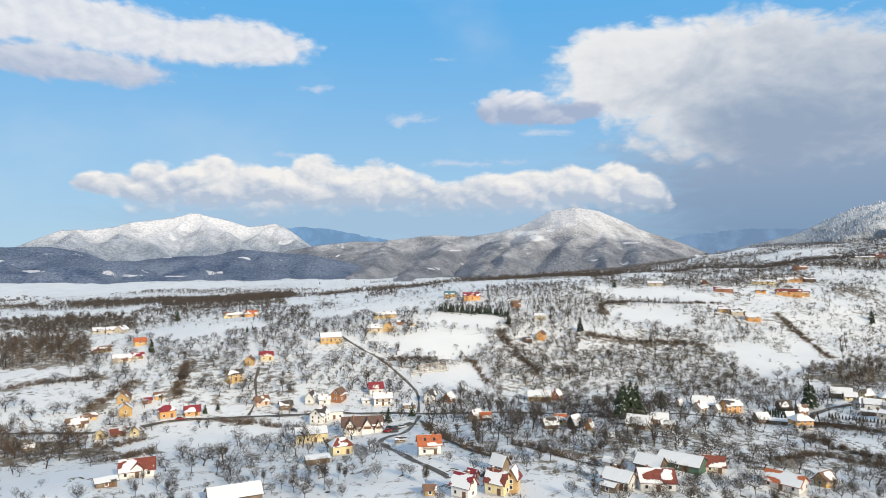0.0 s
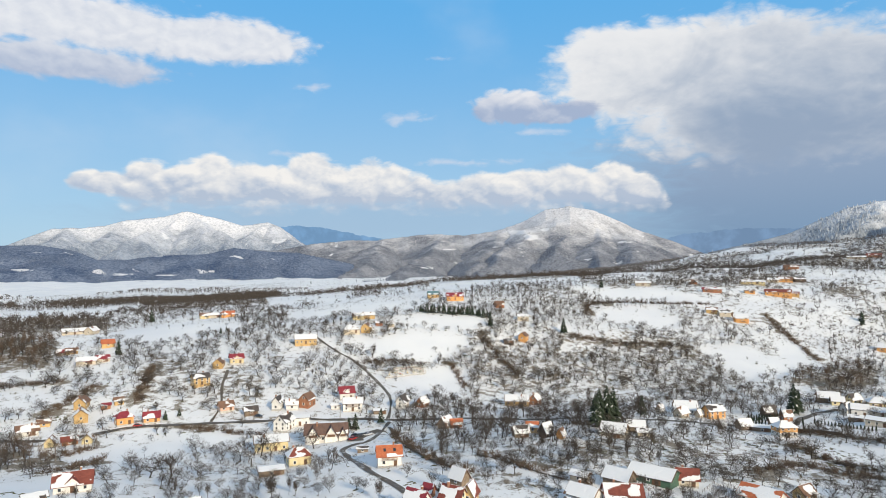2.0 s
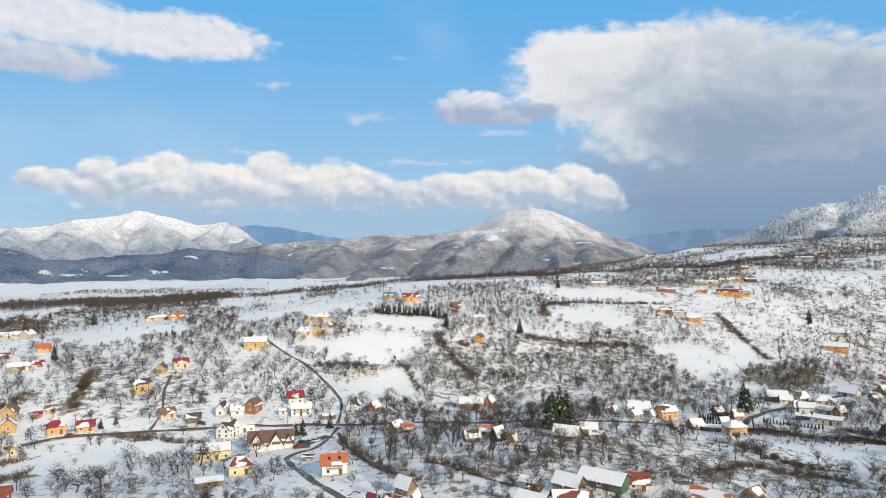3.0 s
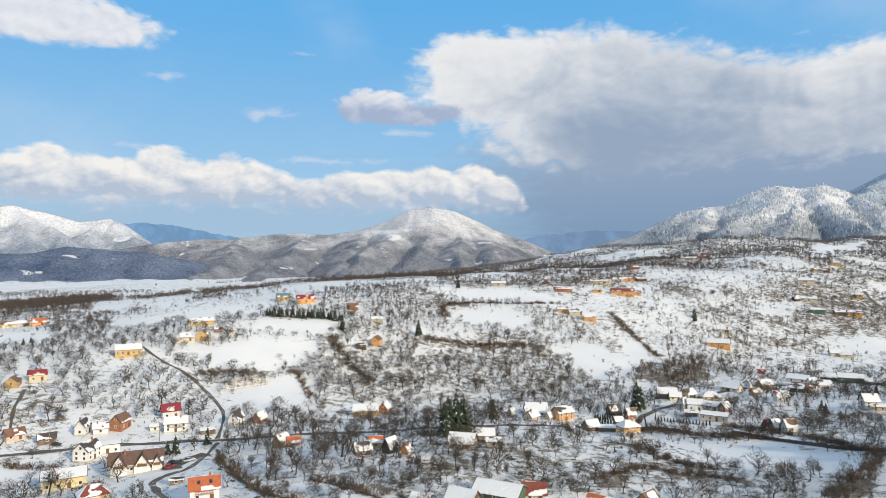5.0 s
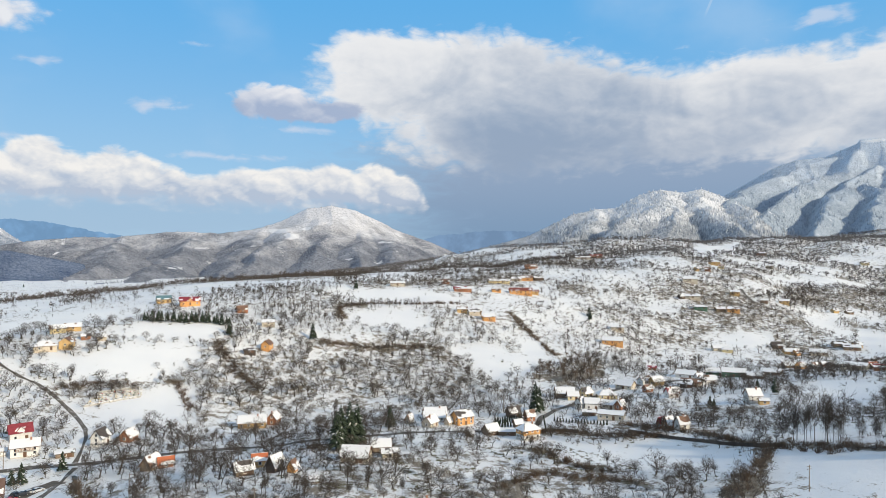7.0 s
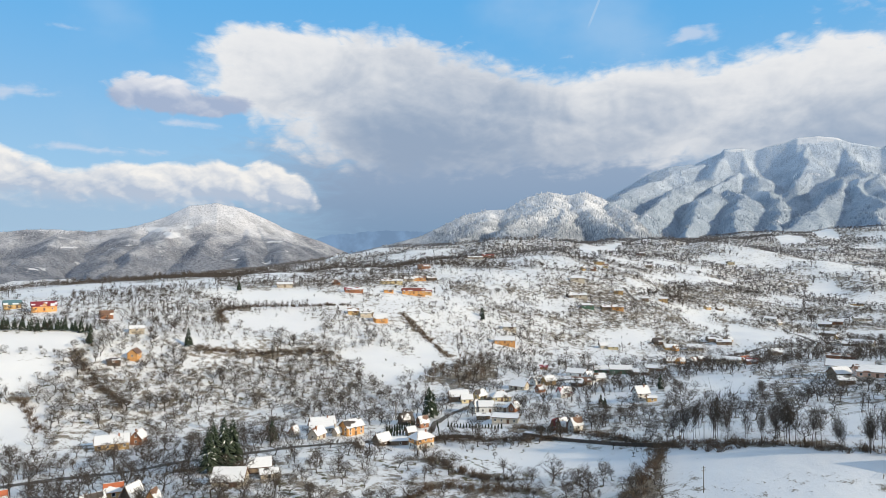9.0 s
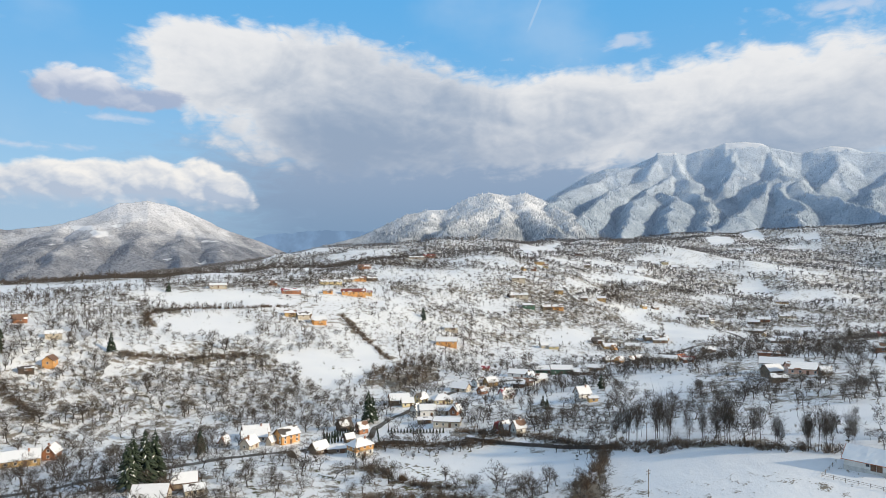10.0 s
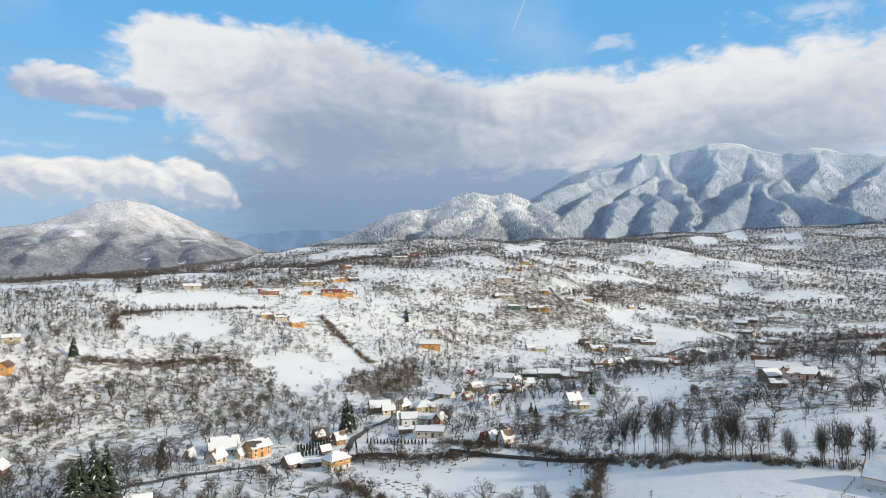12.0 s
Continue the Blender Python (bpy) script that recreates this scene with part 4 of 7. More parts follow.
def cones(name, spots, h, r, mat, label, rng):
    """A forest of slender four-sided crowns in one mesh."""
    n = len(spots)
    a = rng.uniform(0, 6.28, n)[:, None] + np.arange(4) * math.pi / 2
    ring = np.stack([spots[:, None, 0] + r[:, None] * np.cos(a), spots[:, None, 1] + r[:, None] * np.sin(a), np.repeat(spots[:, None, 2] - 1.5, 4, 1)], -1)
    tip = spots + np.stack([rng.normal(0, 0.3, n), rng.normal(0, 0.3, n), h], -1)
    v = np.concatenate([ring, tip[:, None]], 1).reshape(-1, 3)
    k = np.arange(n)[:, None] * 5
    f = np.stack([np.concatenate([k + i, k + (i + 1) % 4, k + 4], 1) for i in range(4)], 1).reshape(-1, 3)
    me = raw_mesh(name, v, f, mat)
    return tagged(new(name, me), label, "forest", kind="stuff")


# mountain sides: the blue cast is distance haze put into the base colours
FOREST_RIME_HAZED = forest("hazed_rimed_forest", (0.28, 0.34, 0.42), (0.42, 0.49, 0.57), 250, 800, (0.62, 0.69, 0.78))
FOREST_HILL_HAZED = forest("hazed_white_rimed_forest", (0.19, 0.215, 0.25), (0.46, 0.49, 0.53), 130, 360, (0.80, 0.81, 0.84))
FOREST_DOME_HAZED = forest("hazed_frosted_forest", (0.115, 0.13, 0.165), (0.33, 0.345, 0.385), 90, 330, (0.78, 0.78, 0.81))
# foothill woods: dark blue stands for cloud shade and haze over them
FOREST_BARE_HAZED = forest("hazed_bare_forest", (0.055, 0.088, 0.165), (0.21, 0.255, 0.345), 420, 1500)
MASSIF_SNOW_HAZED = forest("hazed_snowy_massif", (0.20, 0.235, 0.29), (0.40, 0.45, 0.53), 120, 340, (0.80, 0.80, 0.83), 0.02)


def haze_backdrop(name, profile, reach, colour):
    """Far hills behind all the rest, glowing, with blue haze in their colour."""
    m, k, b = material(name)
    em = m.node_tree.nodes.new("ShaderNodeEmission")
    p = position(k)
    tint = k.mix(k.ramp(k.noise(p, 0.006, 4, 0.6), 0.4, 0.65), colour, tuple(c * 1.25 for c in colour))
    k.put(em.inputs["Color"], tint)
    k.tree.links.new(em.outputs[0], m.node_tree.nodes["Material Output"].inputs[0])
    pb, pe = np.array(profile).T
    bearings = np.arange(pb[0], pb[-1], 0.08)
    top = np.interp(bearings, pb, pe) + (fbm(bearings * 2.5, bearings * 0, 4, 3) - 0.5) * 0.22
    rad = np.radians(bearings)
    rows = []
    for s, back in ((0, 0), (0.5, 40), (1, 80)):
        z = -40 + s * (120 + reach * np.tan(np.radians(top)))
        rows.append(np.stack([(reach + back) * np.sin(rad), (reach + back) * np.cos(rad), z], -1))
    v = np.stack(rows)
    return tagged(new(name, raw_mesh(name, v.reshape(-1, 3), grid_faces(3, len(bearings)), m, True)), "glowing backdrop of haze-blue hills on the horizon", "backdrop", kind="structure")


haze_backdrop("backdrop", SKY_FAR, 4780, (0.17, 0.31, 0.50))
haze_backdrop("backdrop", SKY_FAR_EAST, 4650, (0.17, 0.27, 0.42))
mountain("mountain_west", "long snow-covered mountain massif with bright ridges", SKY_MASSIF, SPURS_MASSIF, (0, 0), 3300, 4550, 0, MASSIF_SNOW_HAZED, 0.55, 21, 0.08, 80, 3500, 9, 16.0, FROSTED_FAR_HAZED)
mountain("mountain_dome", "domed mountain with frosted forest and snowy clearings", SKY_DOME, SPURS_DOME, (0, 0), 2500, 3900, -5, FOREST_DOME_HAZED, 0.42, 44, 0.10, 80, 10000, 8, 14.0, FROSTED_HAZED, [(7.0, 2.35, 1.0, 0.22), (8.3, 1.95, 0.7, 0.30), (9.4, 2.6, 0.5, 0.18), (16.0, 1.45, 0.9, 0.10), (1.2, 0.9, 0.7, 0.06)])
mountain("mountain_foothill", "bare-wooded foothills above the plain, coloured blue-grey for haze", SKY_FOOT, SPURS_FOOT, (0, 0), 2700, 3250, -5, FOREST_BARE_HAZED, 0.32, 33, 0.10, 60, 3500, 8, 8.0, BARK_FOOT_HAZED, [(-32.4, -0.75, 0.7, 0.10), (-25.7, -1.15, 0.9, 0.12), (-22.4, -1.25, 1.0, 0.07), (-19.0, -1.0, 0.3, 0.10)])
mountain("mountain_hill", "steep hill under rime-white conifer forest", SKY_HILL, SPURS_HILL, (29, 49), 2300, 3700, 60, FOREST_HILL_HAZED, 0.5, 8, 0.09, 80, 12000, 13, 9.0, RIME_WHITE_HAZED)
mountain("mountain_east", "high snowy mountain with forested spurs and gullies", SKY_RANGE, SPURS_EAST, (56, 92), 2500, 4600, 115, FOREST_RIME_HAZED, 0.74, 19, 0.09, 110, 18000, 12, 9.0, RIME_HAZED, [(60.2, 9.25, 2.8, 0.42), (66.5, 8.4, 2.2, 0.30), (55.0, 8.8, 1.0, 0.12)])


# ---------------- houses ----------------
def part(name, bm, mat, parent, label=""):
    me = bpy.data.meshes.new(name)
    bm.normal_update()
    bm.to_mesh(me)
    bm.free()
    me.materials.append(mat)
    return child(name, me, parent, label)


def child(name, me, parent, label="", at=None):
    ob = new(name, me)
    ob.parent = parent
    if at is not None:
        ob.matrix_basis = at
    return tagged(ob, label)


def box(bm, x0, y0, z0, x1, y1, z1):
    m = Matrix.Translation(((x0 + x1) / 2, (y0 + y1) / 2, (z0 + z1) / 2)) @ Matrix.Diagonal((abs(x1 - x0), abs(y1 - y0), abs(z1 - z0), 1))
    bmesh.ops.create_cube(bm, size=1, matrix=m)


def solid(bm, pts, faces):
    vs = [bm.verts.new(p) for p in pts]
    for f in faces:
        bm.faces.new([vs[i] for i in f])


def tube(bm, a, b, r0, r1, sides=6):
    a, b = Vector(a), Vector(b)
    q = (b - a).to_track_quat("Z", "Y").to_matrix()
    ring = [[p + q @ Vector((r * math.cos(6.2832 * i / sides), r * math.sin(6.2832 * i / sides), 0)) for i in range(sides)] for p, r in ((a, r0), (b, r1))]
    vs = [[bm.verts.new(p) for p in row] for row in ring]
    for i in range(sides):
        j = (i + 1) % sides
        bm.faces.new([vs[0][i], vs[0][j], vs[1][j], vs[1][i]])
    bm.faces.new(vs[1])
    bm.faces.new(vs[0][::-1])


def shared(name, build, mat):
    bm = bmesh.new()
    build(bm)
    bm.normal_update()
    me = bpy.data.meshes.new(name)
    bm.to_mesh(me)
    bm.free()
    me.materials.append(mat)
    return me


def window_frame_shape(bm):
    """One ring of a frame with a deeper sill."""
    out, hole = [(-0.6, -0.08), (0.6, -0.08), (0.6, 1.3), (-0.6, 1.3)], [(-0.44, 0.12), (0.44, 0.12), (0.44, 1.18), (-0.44, 1.18)]
    pts = [(x, -0.14 if z < 0 else -0.09, z) for x, z in out] + [(x, -0.09, z) for x, z in hole] + [(x, 0.05, z) for x, z in out] + [(x, 0.05, z) for x, z in hole]
    faces = []
    for i in range(4):
        j = (i + 1) % 4
        faces += [(i, j, j + 4, i + 4), (i + 4, j + 4, j + 12, i + 12), (j, i, i + 8, j + 8)]
    solid(bm, pts, faces)


WINDOW_FRAME = shared("window", window_frame_shape, FRAME_WHITE)
PANE = shared("pane", lambda bm: box(bm, -0.43, -0.04, 0.12, 0.43, 0.05, 1.18), GLASS)
DOOR_LEAF = shared("door", lambda bm: (box(bm, -0.5, -0.07, 0, 0.5, 0.05, 2.05), box(bm, -0.62, -0.1, 0, -0.5, 0.05, 2.15), box(bm, 0.5, -0.1, 0, 0.62, 0.05, 2.15), box(bm, -0.62, -0.1, 2.05, 0.62, 0.05, 2.17)), DOOR_WOOD)
FOOTPRINTS, YARDS = [], []
WALL_WORDS = {"white": "white rendered", "yellow": "yellow rendered", "ochre": "ochre wooden", "orange": "orange rendered", "pink": "salmon rendered", "beige": "beige rendered", "brick": "red-brown brick", "plank": "weathered plank", "dark": "dark plank", "green": "green boarded", "duo": "white and orange"}
ROOF_WORDS = {"red": "dark red tiled", "crimson": "crimson metal", "terracotta": "terracotta tiled", "brown": "brown tiled", "chalet": "brown metal", "dark": "dark", "bluegreen": "blue-green metal"}


def roof_planes(l, w, ea, rise, hip):
    """The slopes of a roof: each as four corners, eaves first."""
    o, g = 0.55, 0.6
    drop = rise * o / (w / 2)
    x, y = l / 2 + (o if hip else g), w / 2 + o
    if not hip:
        return [[(-x, -y, ea - drop), (x, -y, ea - drop), (x, 0, ea + rise), (-x, 0, ea + rise)], [(x, y, ea - drop), (-x, y, ea - drop), (-x, 0, ea + rise), (x, 0, ea + rise)]]
    t = max(0.3, l / 2 - w * 0.42)
    return [[(-x, -y, ea - drop), (x, -y, ea - drop), (t, 0, ea + rise), (-t, 0, ea + rise)], [(x, y, ea - drop), (-x, y, ea - drop), (-t, 0, ea + rise), (t, 0, ea + rise)],
            [(x, -y, ea - drop), (x, y, ea - drop), (t, 0.02, ea + rise), (t, -0.02, ea + rise)], [(-x, y, ea - drop), (-x, -y, ea - drop), (-t, -0.02, ea + rise), (-t, 0.02, ea + rise)]]


def slope_slab(bm, quad, thick, up=0.0):
    q = [Vector(p) for p in quad]
    n = (q[1] - q[0]).cross(q[3] - q[0]).normalized()
    top, low = [p + n * up for p in q], [p + n * (up - thick) for p in q]
    solid(bm, top + low, [(0, 1, 2, 3), (7, 6, 5, 4), (0, 4, 5, 1), (1, 5, 6, 2), (2, 6, 7, 3), (3, 7, 4, 0)])


def snow_on(bm, quad, amount, seed, near):
    """A layer of snow with melted holes and an uneven lower rim."""
    q = [Vector(p) for p in quad]
    nrm = (q[1] - q[0]).cross(q[3] - q[0]).normalized()
    l, w = (q[1] - q[0]).length, (q[3] - q[0]).length
    step = (0.34 if amount < 0.9 else 0.8) if near else 1.5
    nu, nv = max(4, int(l / step)), max(3, int(w / step))
    u, v = np.meshgrid((np.arange(nu) + 0.5) / nu, (np.arange(nv) + 0.5) / nv, indexing="ij")
    field = fbm(u * l / 4.5, v * w / 3.0, seed, 2) + 0.25 * v
    rank = field.ravel().argsort().argsort().reshape(field.shape) / field.size
    keep = rank < amount
    if amount > 0.9:
        keep |= v > 0.25
    verts = {}

    def vert(i, j, up):
        if (i, j, up) not in verts:
            a, b = i / nu, j / nv
            lim = 0.012
            a, b = min(max(a, lim), 1 - lim), min(max(b, lim), 1 - lim)
            p = q[0].lerp(q[1], a).lerp(q[3].lerp(q[2], a), b)
            jit = hash01(i, j, seed) - 0.5
            if 0 < i < nu and 0 < j < nv:
                p = p + (q[1] - q[0]) * (jit * 0.5 / nu) + (q[3] - q[0]) * ((hash01(j, i, seed + 2) - 0.5) * 0.5 / nv)
            verts[(i, j, up)] = bm.verts.new(p + nrm * (0.012 if not up else 0.15 + 0.10 * jit))
        return verts[(i, j, up)]

    for i in range(nu):
        for j in range(nv):
            if not keep[i, j]:
                continue
            c = [(i, j), (i + 1, j), (i + 1, j + 1), (i, j + 1)]
            bm.faces.new([vert(*p, 1) for p in c])
            for (p, r), (di, dj) in zip(zip(c, c[1:] + c[:1]), ((0, -1), (1, 0), (0, 1), (-1, 0))):
                a, b = i + di, j + dj
                if not (0 <= a < nu and 0 <= b < nv and keep[a, b]):
                    bm.faces.new([vert(*r, 1), vert(*p, 1), vert(*p, 0), vert(*r, 0)])


def gable_body(bm, l, w, z0, ea, rise):
    solid(bm, [(-l / 2, -w / 2, z0), (l / 2, -w / 2, z0), (l / 2, w / 2, z0), (-l / 2, w / 2, z0), (-l / 2, -w / 2, ea), (l / 2, -w / 2, ea), (l / 2, w / 2, ea), (-l / 2, w / 2, ea), (-l / 2, 0, ea + rise - 0.12), (l / 2, 0, ea + rise - 0.12)],
          [(0, 1, 5, 4), (2, 3, 7, 6), (1, 2, 6, 9, 5), (3, 0, 4, 8, 7), (4, 5, 9, 8), (6, 7, 8, 9), (3, 2, 1, 0)])


def house(x, y, turn, l, w, ea, rise, wall, roof, snow, extras=""):
    """A building: x, y of its middle, turn of its ridge, length, width, eaves, rise of the roof, materials, share of roof under snow."""
    seed = len(FOOTPRINTS)
    FOOTPRINTS.append((x, y, max(l, w)))
    if l > 8:
        YARDS.append((x, y, turn, l, w))
    rng = random.Random(seed)
    reach = math.hypot(x - ORIGIN[0], y - ORIGIN[1])
    near = reach < 460
    c, s = math.cos(radians(turn)), math.sin(radians(turn))
    corners = [(x + c * a - s * b, y + s * a + c * b) for a in (-l / 2, 0, l / 2) for b in (-w / 2, 0, w / 2)]
    hs = [float(land_z(*p)) for p in corners]
    z = 0.5 * (sum(hs) / 9 + max(hs)) - 0.1
    below = min(hs) - z - 0.8
    poor = wall in ("plank", "dark") or ea < 2.5
    kind = "barn" if poor and l > 8 else "shed" if poor else "house"
    words = f"{WALL_WORDS[wall]} {kind} with {ROOF_WORDS[roof]} roof " + ("under thick snow" if snow > 0.85 else "partly covered by snow" if snow > 0.25 else "almost free of snow")
    thing = tagged(new(kind), words, kind, f"{kind}s of the village")
    thing.matrix_basis = pose(x, y, z, 0, 0, turn)
    hip = "hip" in extras
    bm = bmesh.new()
    if hip:
        box(bm, -l / 2, -w / 2, below, l / 2, w / 2, ea)
    else:
        gable_body(bm, l, w, below, ea, rise)
    low = WALLS["white" if wall == "duo" else wall]
    body = part("wall", bm, low, thing)
    if wall == "duo":
        bm = bmesh.new()
        box(bm, -l / 2 - 0.05, -w / 2 - 0.05, ea * 0.5, l / 2 + 0.05, w / 2 + 0.05, ea - 0.02)
        part("upper_wall", bm, WALLS["orange"], thing, "orange boarded upper storey")
    if wall in ("white", "yellow", "beige", "orange", "pink") and near:
        bm = bmesh.new()
        box(bm, -l / 2 - 0.06, -w / 2 - 0.06, below, l / 2 + 0.06, w / 2 + 0.06, 0.35)
        part("plinth", bm, CONCRETE, thing, "grey concrete plinth")
    planes = roof_planes(l, w, ea, rise, hip)
    bm, bs = bmesh.new(), bmesh.new()
    for n, quad in enumerate(planes):
        slope_slab(bm, quad, 0.16, 0.10)
        q = [Vector(p) for p in quad]
        nrm = (q[1] - q[0]).cross(q[3] - q[0]).normalized() * 0.10
        # slopes turned to the sun have lost more of their snow
        facing = (Matrix.Rotation(radians(turn), 3, "Z") @ nrm).normalized() @ SUN_DIR
        share = snow if snow > 0.9 else min(1.0, snow + (0.5 if facing < 0.35 else 0.0)) if snow > 0 else 0
        if share > 0.03:
            snow_on(bs, [p + nrm for p in q], share, seed * 7 + n, near)
    roof_ob = part("roof", bm, ROOFS[roof], thing)
    if len(bs.faces):
        tagged(part("roof_snow", bs, SNOW, roof_ob, "white snow lying on the roof"), kind="stuff")
    else:
        bs.free()
    if not hip and near:
        for sx in (-1, 1):
            bm = bmesh.new()
            for sy in (-1, 1):
                a = Vector((sx * (l / 2 + 0.60), sy * (w / 2 + 0.55), ea - rise * 0.55 / (w / 2) - 0.02))
                b = Vector((sx * (l / 2 + 0.60), 0, ea + rise - 0.02))
                o = Vector((sx * 0.05, 0, 0))
                up = Vector((0, 0, 0.12))
                solid(bm, [a - up - o, b - up - o, b + up - o, a + up - o, a - up + o, b - up + o, b + up + o, a + up + o], [(0, 1, 2, 3), (7, 6, 5, 4), (0, 4, 5, 1), (1, 5, 6, 2), (2, 6, 7, 3), (3, 7, 4, 0)])
            part("bargeboard", bm, DOOR_WOOD if wall not in ("white",) else ROOFS[roof], roof_ob)
    if "chimney" in extras or (not poor and near and rng.random() < 0.4):
        cx, cy = rng.choice((-0.22, 0.2)) * l, rng.choice((-0.12, 0.12)) * w
        bm = bmesh.new()
        box(bm, cx - 0.3, cy - 0.3, ea + rise * 0.3, cx + 0.3, cy + 0.3, ea + rise + 0.8)
        box(bm, cx - 0.4, cy - 0.4, ea + rise + 0.8, cx + 0.4, cy + 0.4, ea + rise + 0.95)
        ch = part("chimney", bm, CHIMNEY_BRICK, thing, "brick chimney")
        bm = bmesh.new()
        solid(bm, [(cx - 0.42, cy - 0.42, ea + rise + 0.95), (cx + 0.42, cy - 0.42, ea + rise + 0.95), (cx + 0.42, cy + 0.42, ea + rise + 0.95), (cx - 0.42, cy + 0.42, ea + rise + 0.95), (cx, cy, ea + rise + 1.2)], [(0, 1, 4), (1, 2, 4), (2, 3, 4), (3, 0, 4), (3, 2, 1, 0)])
        part("cap", bm, SNOW if snow > 0.4 else CONCRETE, ch)
    # windows and a door on each side
    storeys = 2 if ea > 4.1 else 1
    sides = [(0, l, w / 2), (180, l, w / 2), (90, w, l / 2), (-90, w, l / 2)]
    for ang, run, off in sides:
        gap = 2.7 if near else 4.5
        count = 0 if poor and ang != 0 else max(1, int((run - 1.0) / gap))
        if poor:
            count = min(count, 1)
        for st in range(storeys):
            for n in range(count):
                px = (n - (count - 1) / 2) * (run / count)
                base = 0.95 + st * 2.6
                if base + 1.3 > ea:
                    base = max(0.5, ea - 1.75)
                if ang == 0 and st == 0 and n == count // 2 and count > 1:
                    child("door", DOOR_LEAF, thing, "", pose(0, 0, 0, 0, 0, ang) @ pose(px, -off - 0.02, 0.1))
                    continue
                proud = 0.06 if wall == "duo" else 0.0
                win = child("window", WINDOW_FRAME, thing, "", pose(0, 0, 0, 0, 0, ang) @ pose(px, -off - 0.02 - proud, base))
                child("pane", PANE, win)
        if not hip and abs(ang) == 90 and rise > 2.9 and not poor:
            win = child("window", WINDOW_FRAME, thing, "", pose(0, 0, 0, 0, 0, ang) @ pose(0, -off - 0.02, ea + 0.35))
            child("pane", PANE, win)
    if poor and l > 6:
        bm = bmesh.new()
        for k in (-1, 1):
            box(bm, l * 0.18 + k * 0.75 - 0.7, -w / 2 - 0.08, 0.05, l * 0.18 + k * 0.75 + 0.7, -w / 2 + 0.02, min(2.3, ea - 0.2))
        part("barn_door", bm, DOOR_WOOD, thing, "double plank barn door")
    if "balcony" in extras:
        bm = bmesh.new()
        bz = 2.7
        box(bm, -l * 0.32, -w / 2 - 1.2, bz - 0.16, l * 0.32, -w / 2 + 0.02, bz)
        bal = part("balcony", bm, CONCRETE, thing, "balcony with a wooden railing")
        bm = bmesh.new()
        for k in range(13):
            px = -l * 0.32 + 0.04 + k * (l * 0.64 - 0.08) / 12
            box(bm, px - 0.05, -w / 2 - 1.18, bz, px + 0.05, -w / 2 - 1.10, bz + 0.9)
        box(bm, -l * 0.32, -w / 2 - 1.2, bz + 0.9, l * 0.32, -w / 2 - 1.08, bz + 1.0)
        part("railing", bm, WALLS["ochre"] if wall == "duo" else WALLS["brick"], bal)
    if "dormer" in extras.split():
        bm, b2 = bmesh.new(), bmesh.new()
        dw = min(3.4, l * 0.34)
        fy = -w / 2 - 0.15
        top = ea + rise * 0.72
        solid(bm, [(-dw / 2, fy, ea - 0.3), (dw / 2, fy, ea - 0.3), (dw / 2, fy, ea + 0.7), (0, fy, top - 0.1), (-dw / 2, fy, ea + 0.7), (-dw / 2, 0, ea - 0.3), (dw / 2, 0, ea - 0.3), (dw / 2, 0, ea + 0.7), (0, 0, top - 0.1), (-dw / 2, 0, ea + 0.7)],
              [(0, 1, 2, 3, 4), (1, 6, 7, 2), (0, 4, 9, 5), (2, 7, 8, 3), (4, 3, 8, 9), (9, 8, 7, 6, 5), (0, 5, 6, 1)])
        dor = part("dormer", bm, low, thing, "gabled dormer")
        for k in (-1, 1):
            quad = [(k * (dw / 2 + 0.4), fy - 0.4, ea + 0.4), (k * (dw / 2 + 0.4), 0, ea + 0.4), (0, 0, top + 0.05), (0, fy - 0.4, top + 0.05)]
            slope_slab(b2, quad if k > 0 else [quad[1], quad[0], quad[3], quad[2]], 0.12, 0.05)
        part("dormer_roof", b2, ROOFS[roof], dor)
        win = child("window", WINDOW_FRAME, dor, "", pose(0, fy - 0.02, ea - 0.1))
    if "gables" in extras:
        for gx in (-l * 0.31, l * 0.12, l * 0.40):
            gw = l * 0.30 if gx < l * 0.3 else l * 0.2
            bm, b2 = bmesh.new(), bmesh.new()
            fy, top = -w / 2 - 1.0, ea + (rise - 0.2) * gw / (l * 0.30)
            solid(bm, [(gx - gw / 2, fy, below), (gx + gw / 2, fy, below), (gx + gw / 2, fy, ea - 1.0), (gx, fy, top - 0.12), (gx - gw / 2, fy, ea - 1.0), (gx - gw / 2, 0, below), (gx + gw / 2, 0, below), (gx + gw / 2, 0, ea - 1.0), (gx, 0, top - 0.12), (gx - gw / 2, 0, ea - 1.0)],
                  [(0, 1, 2, 3, 4), (1, 6, 7, 2), (0, 4, 9, 5), (2, 7, 8, 3), (4, 3, 8, 9), (9, 8, 7, 6, 5), (0, 5, 6, 1)])
            wing = part("gable_wing", bm, low, thing, "white gabled wing with balconies")
            for k in (-1, 1):
                e = gw / 2 + 0.5
                ez = ea - 1.0 - (top - ea + 1.0) * 0.5 / (gw / 2)
                quad = [(gx + k * e, fy - 0.9, ez), (gx + k * e, 0, ez), (gx, 0, top + 0.02), (gx, fy - 0.9, top + 0.02)]
                slope_slab(b2, quad if k > 0 else [quad[1], quad[0], quad[3], quad[2]], 0.14, 0.08)
            part("wing_roof", b2, ROOFS[roof], wing)
            bm = bmesh.new()
            box(bm, gx - gw * 0.3, fy - 0.8, 2.6, gx + gw * 0.3, fy + 0.02, 2.75)
            box(bm, gx - gw * 0.3, fy - 0.82, 2.75, gx + gw * 0.3, fy - 0.74, 3.6)
            part("wing_balcony", bm, DOOR_WOOD, wing, "dark wooden balcony")
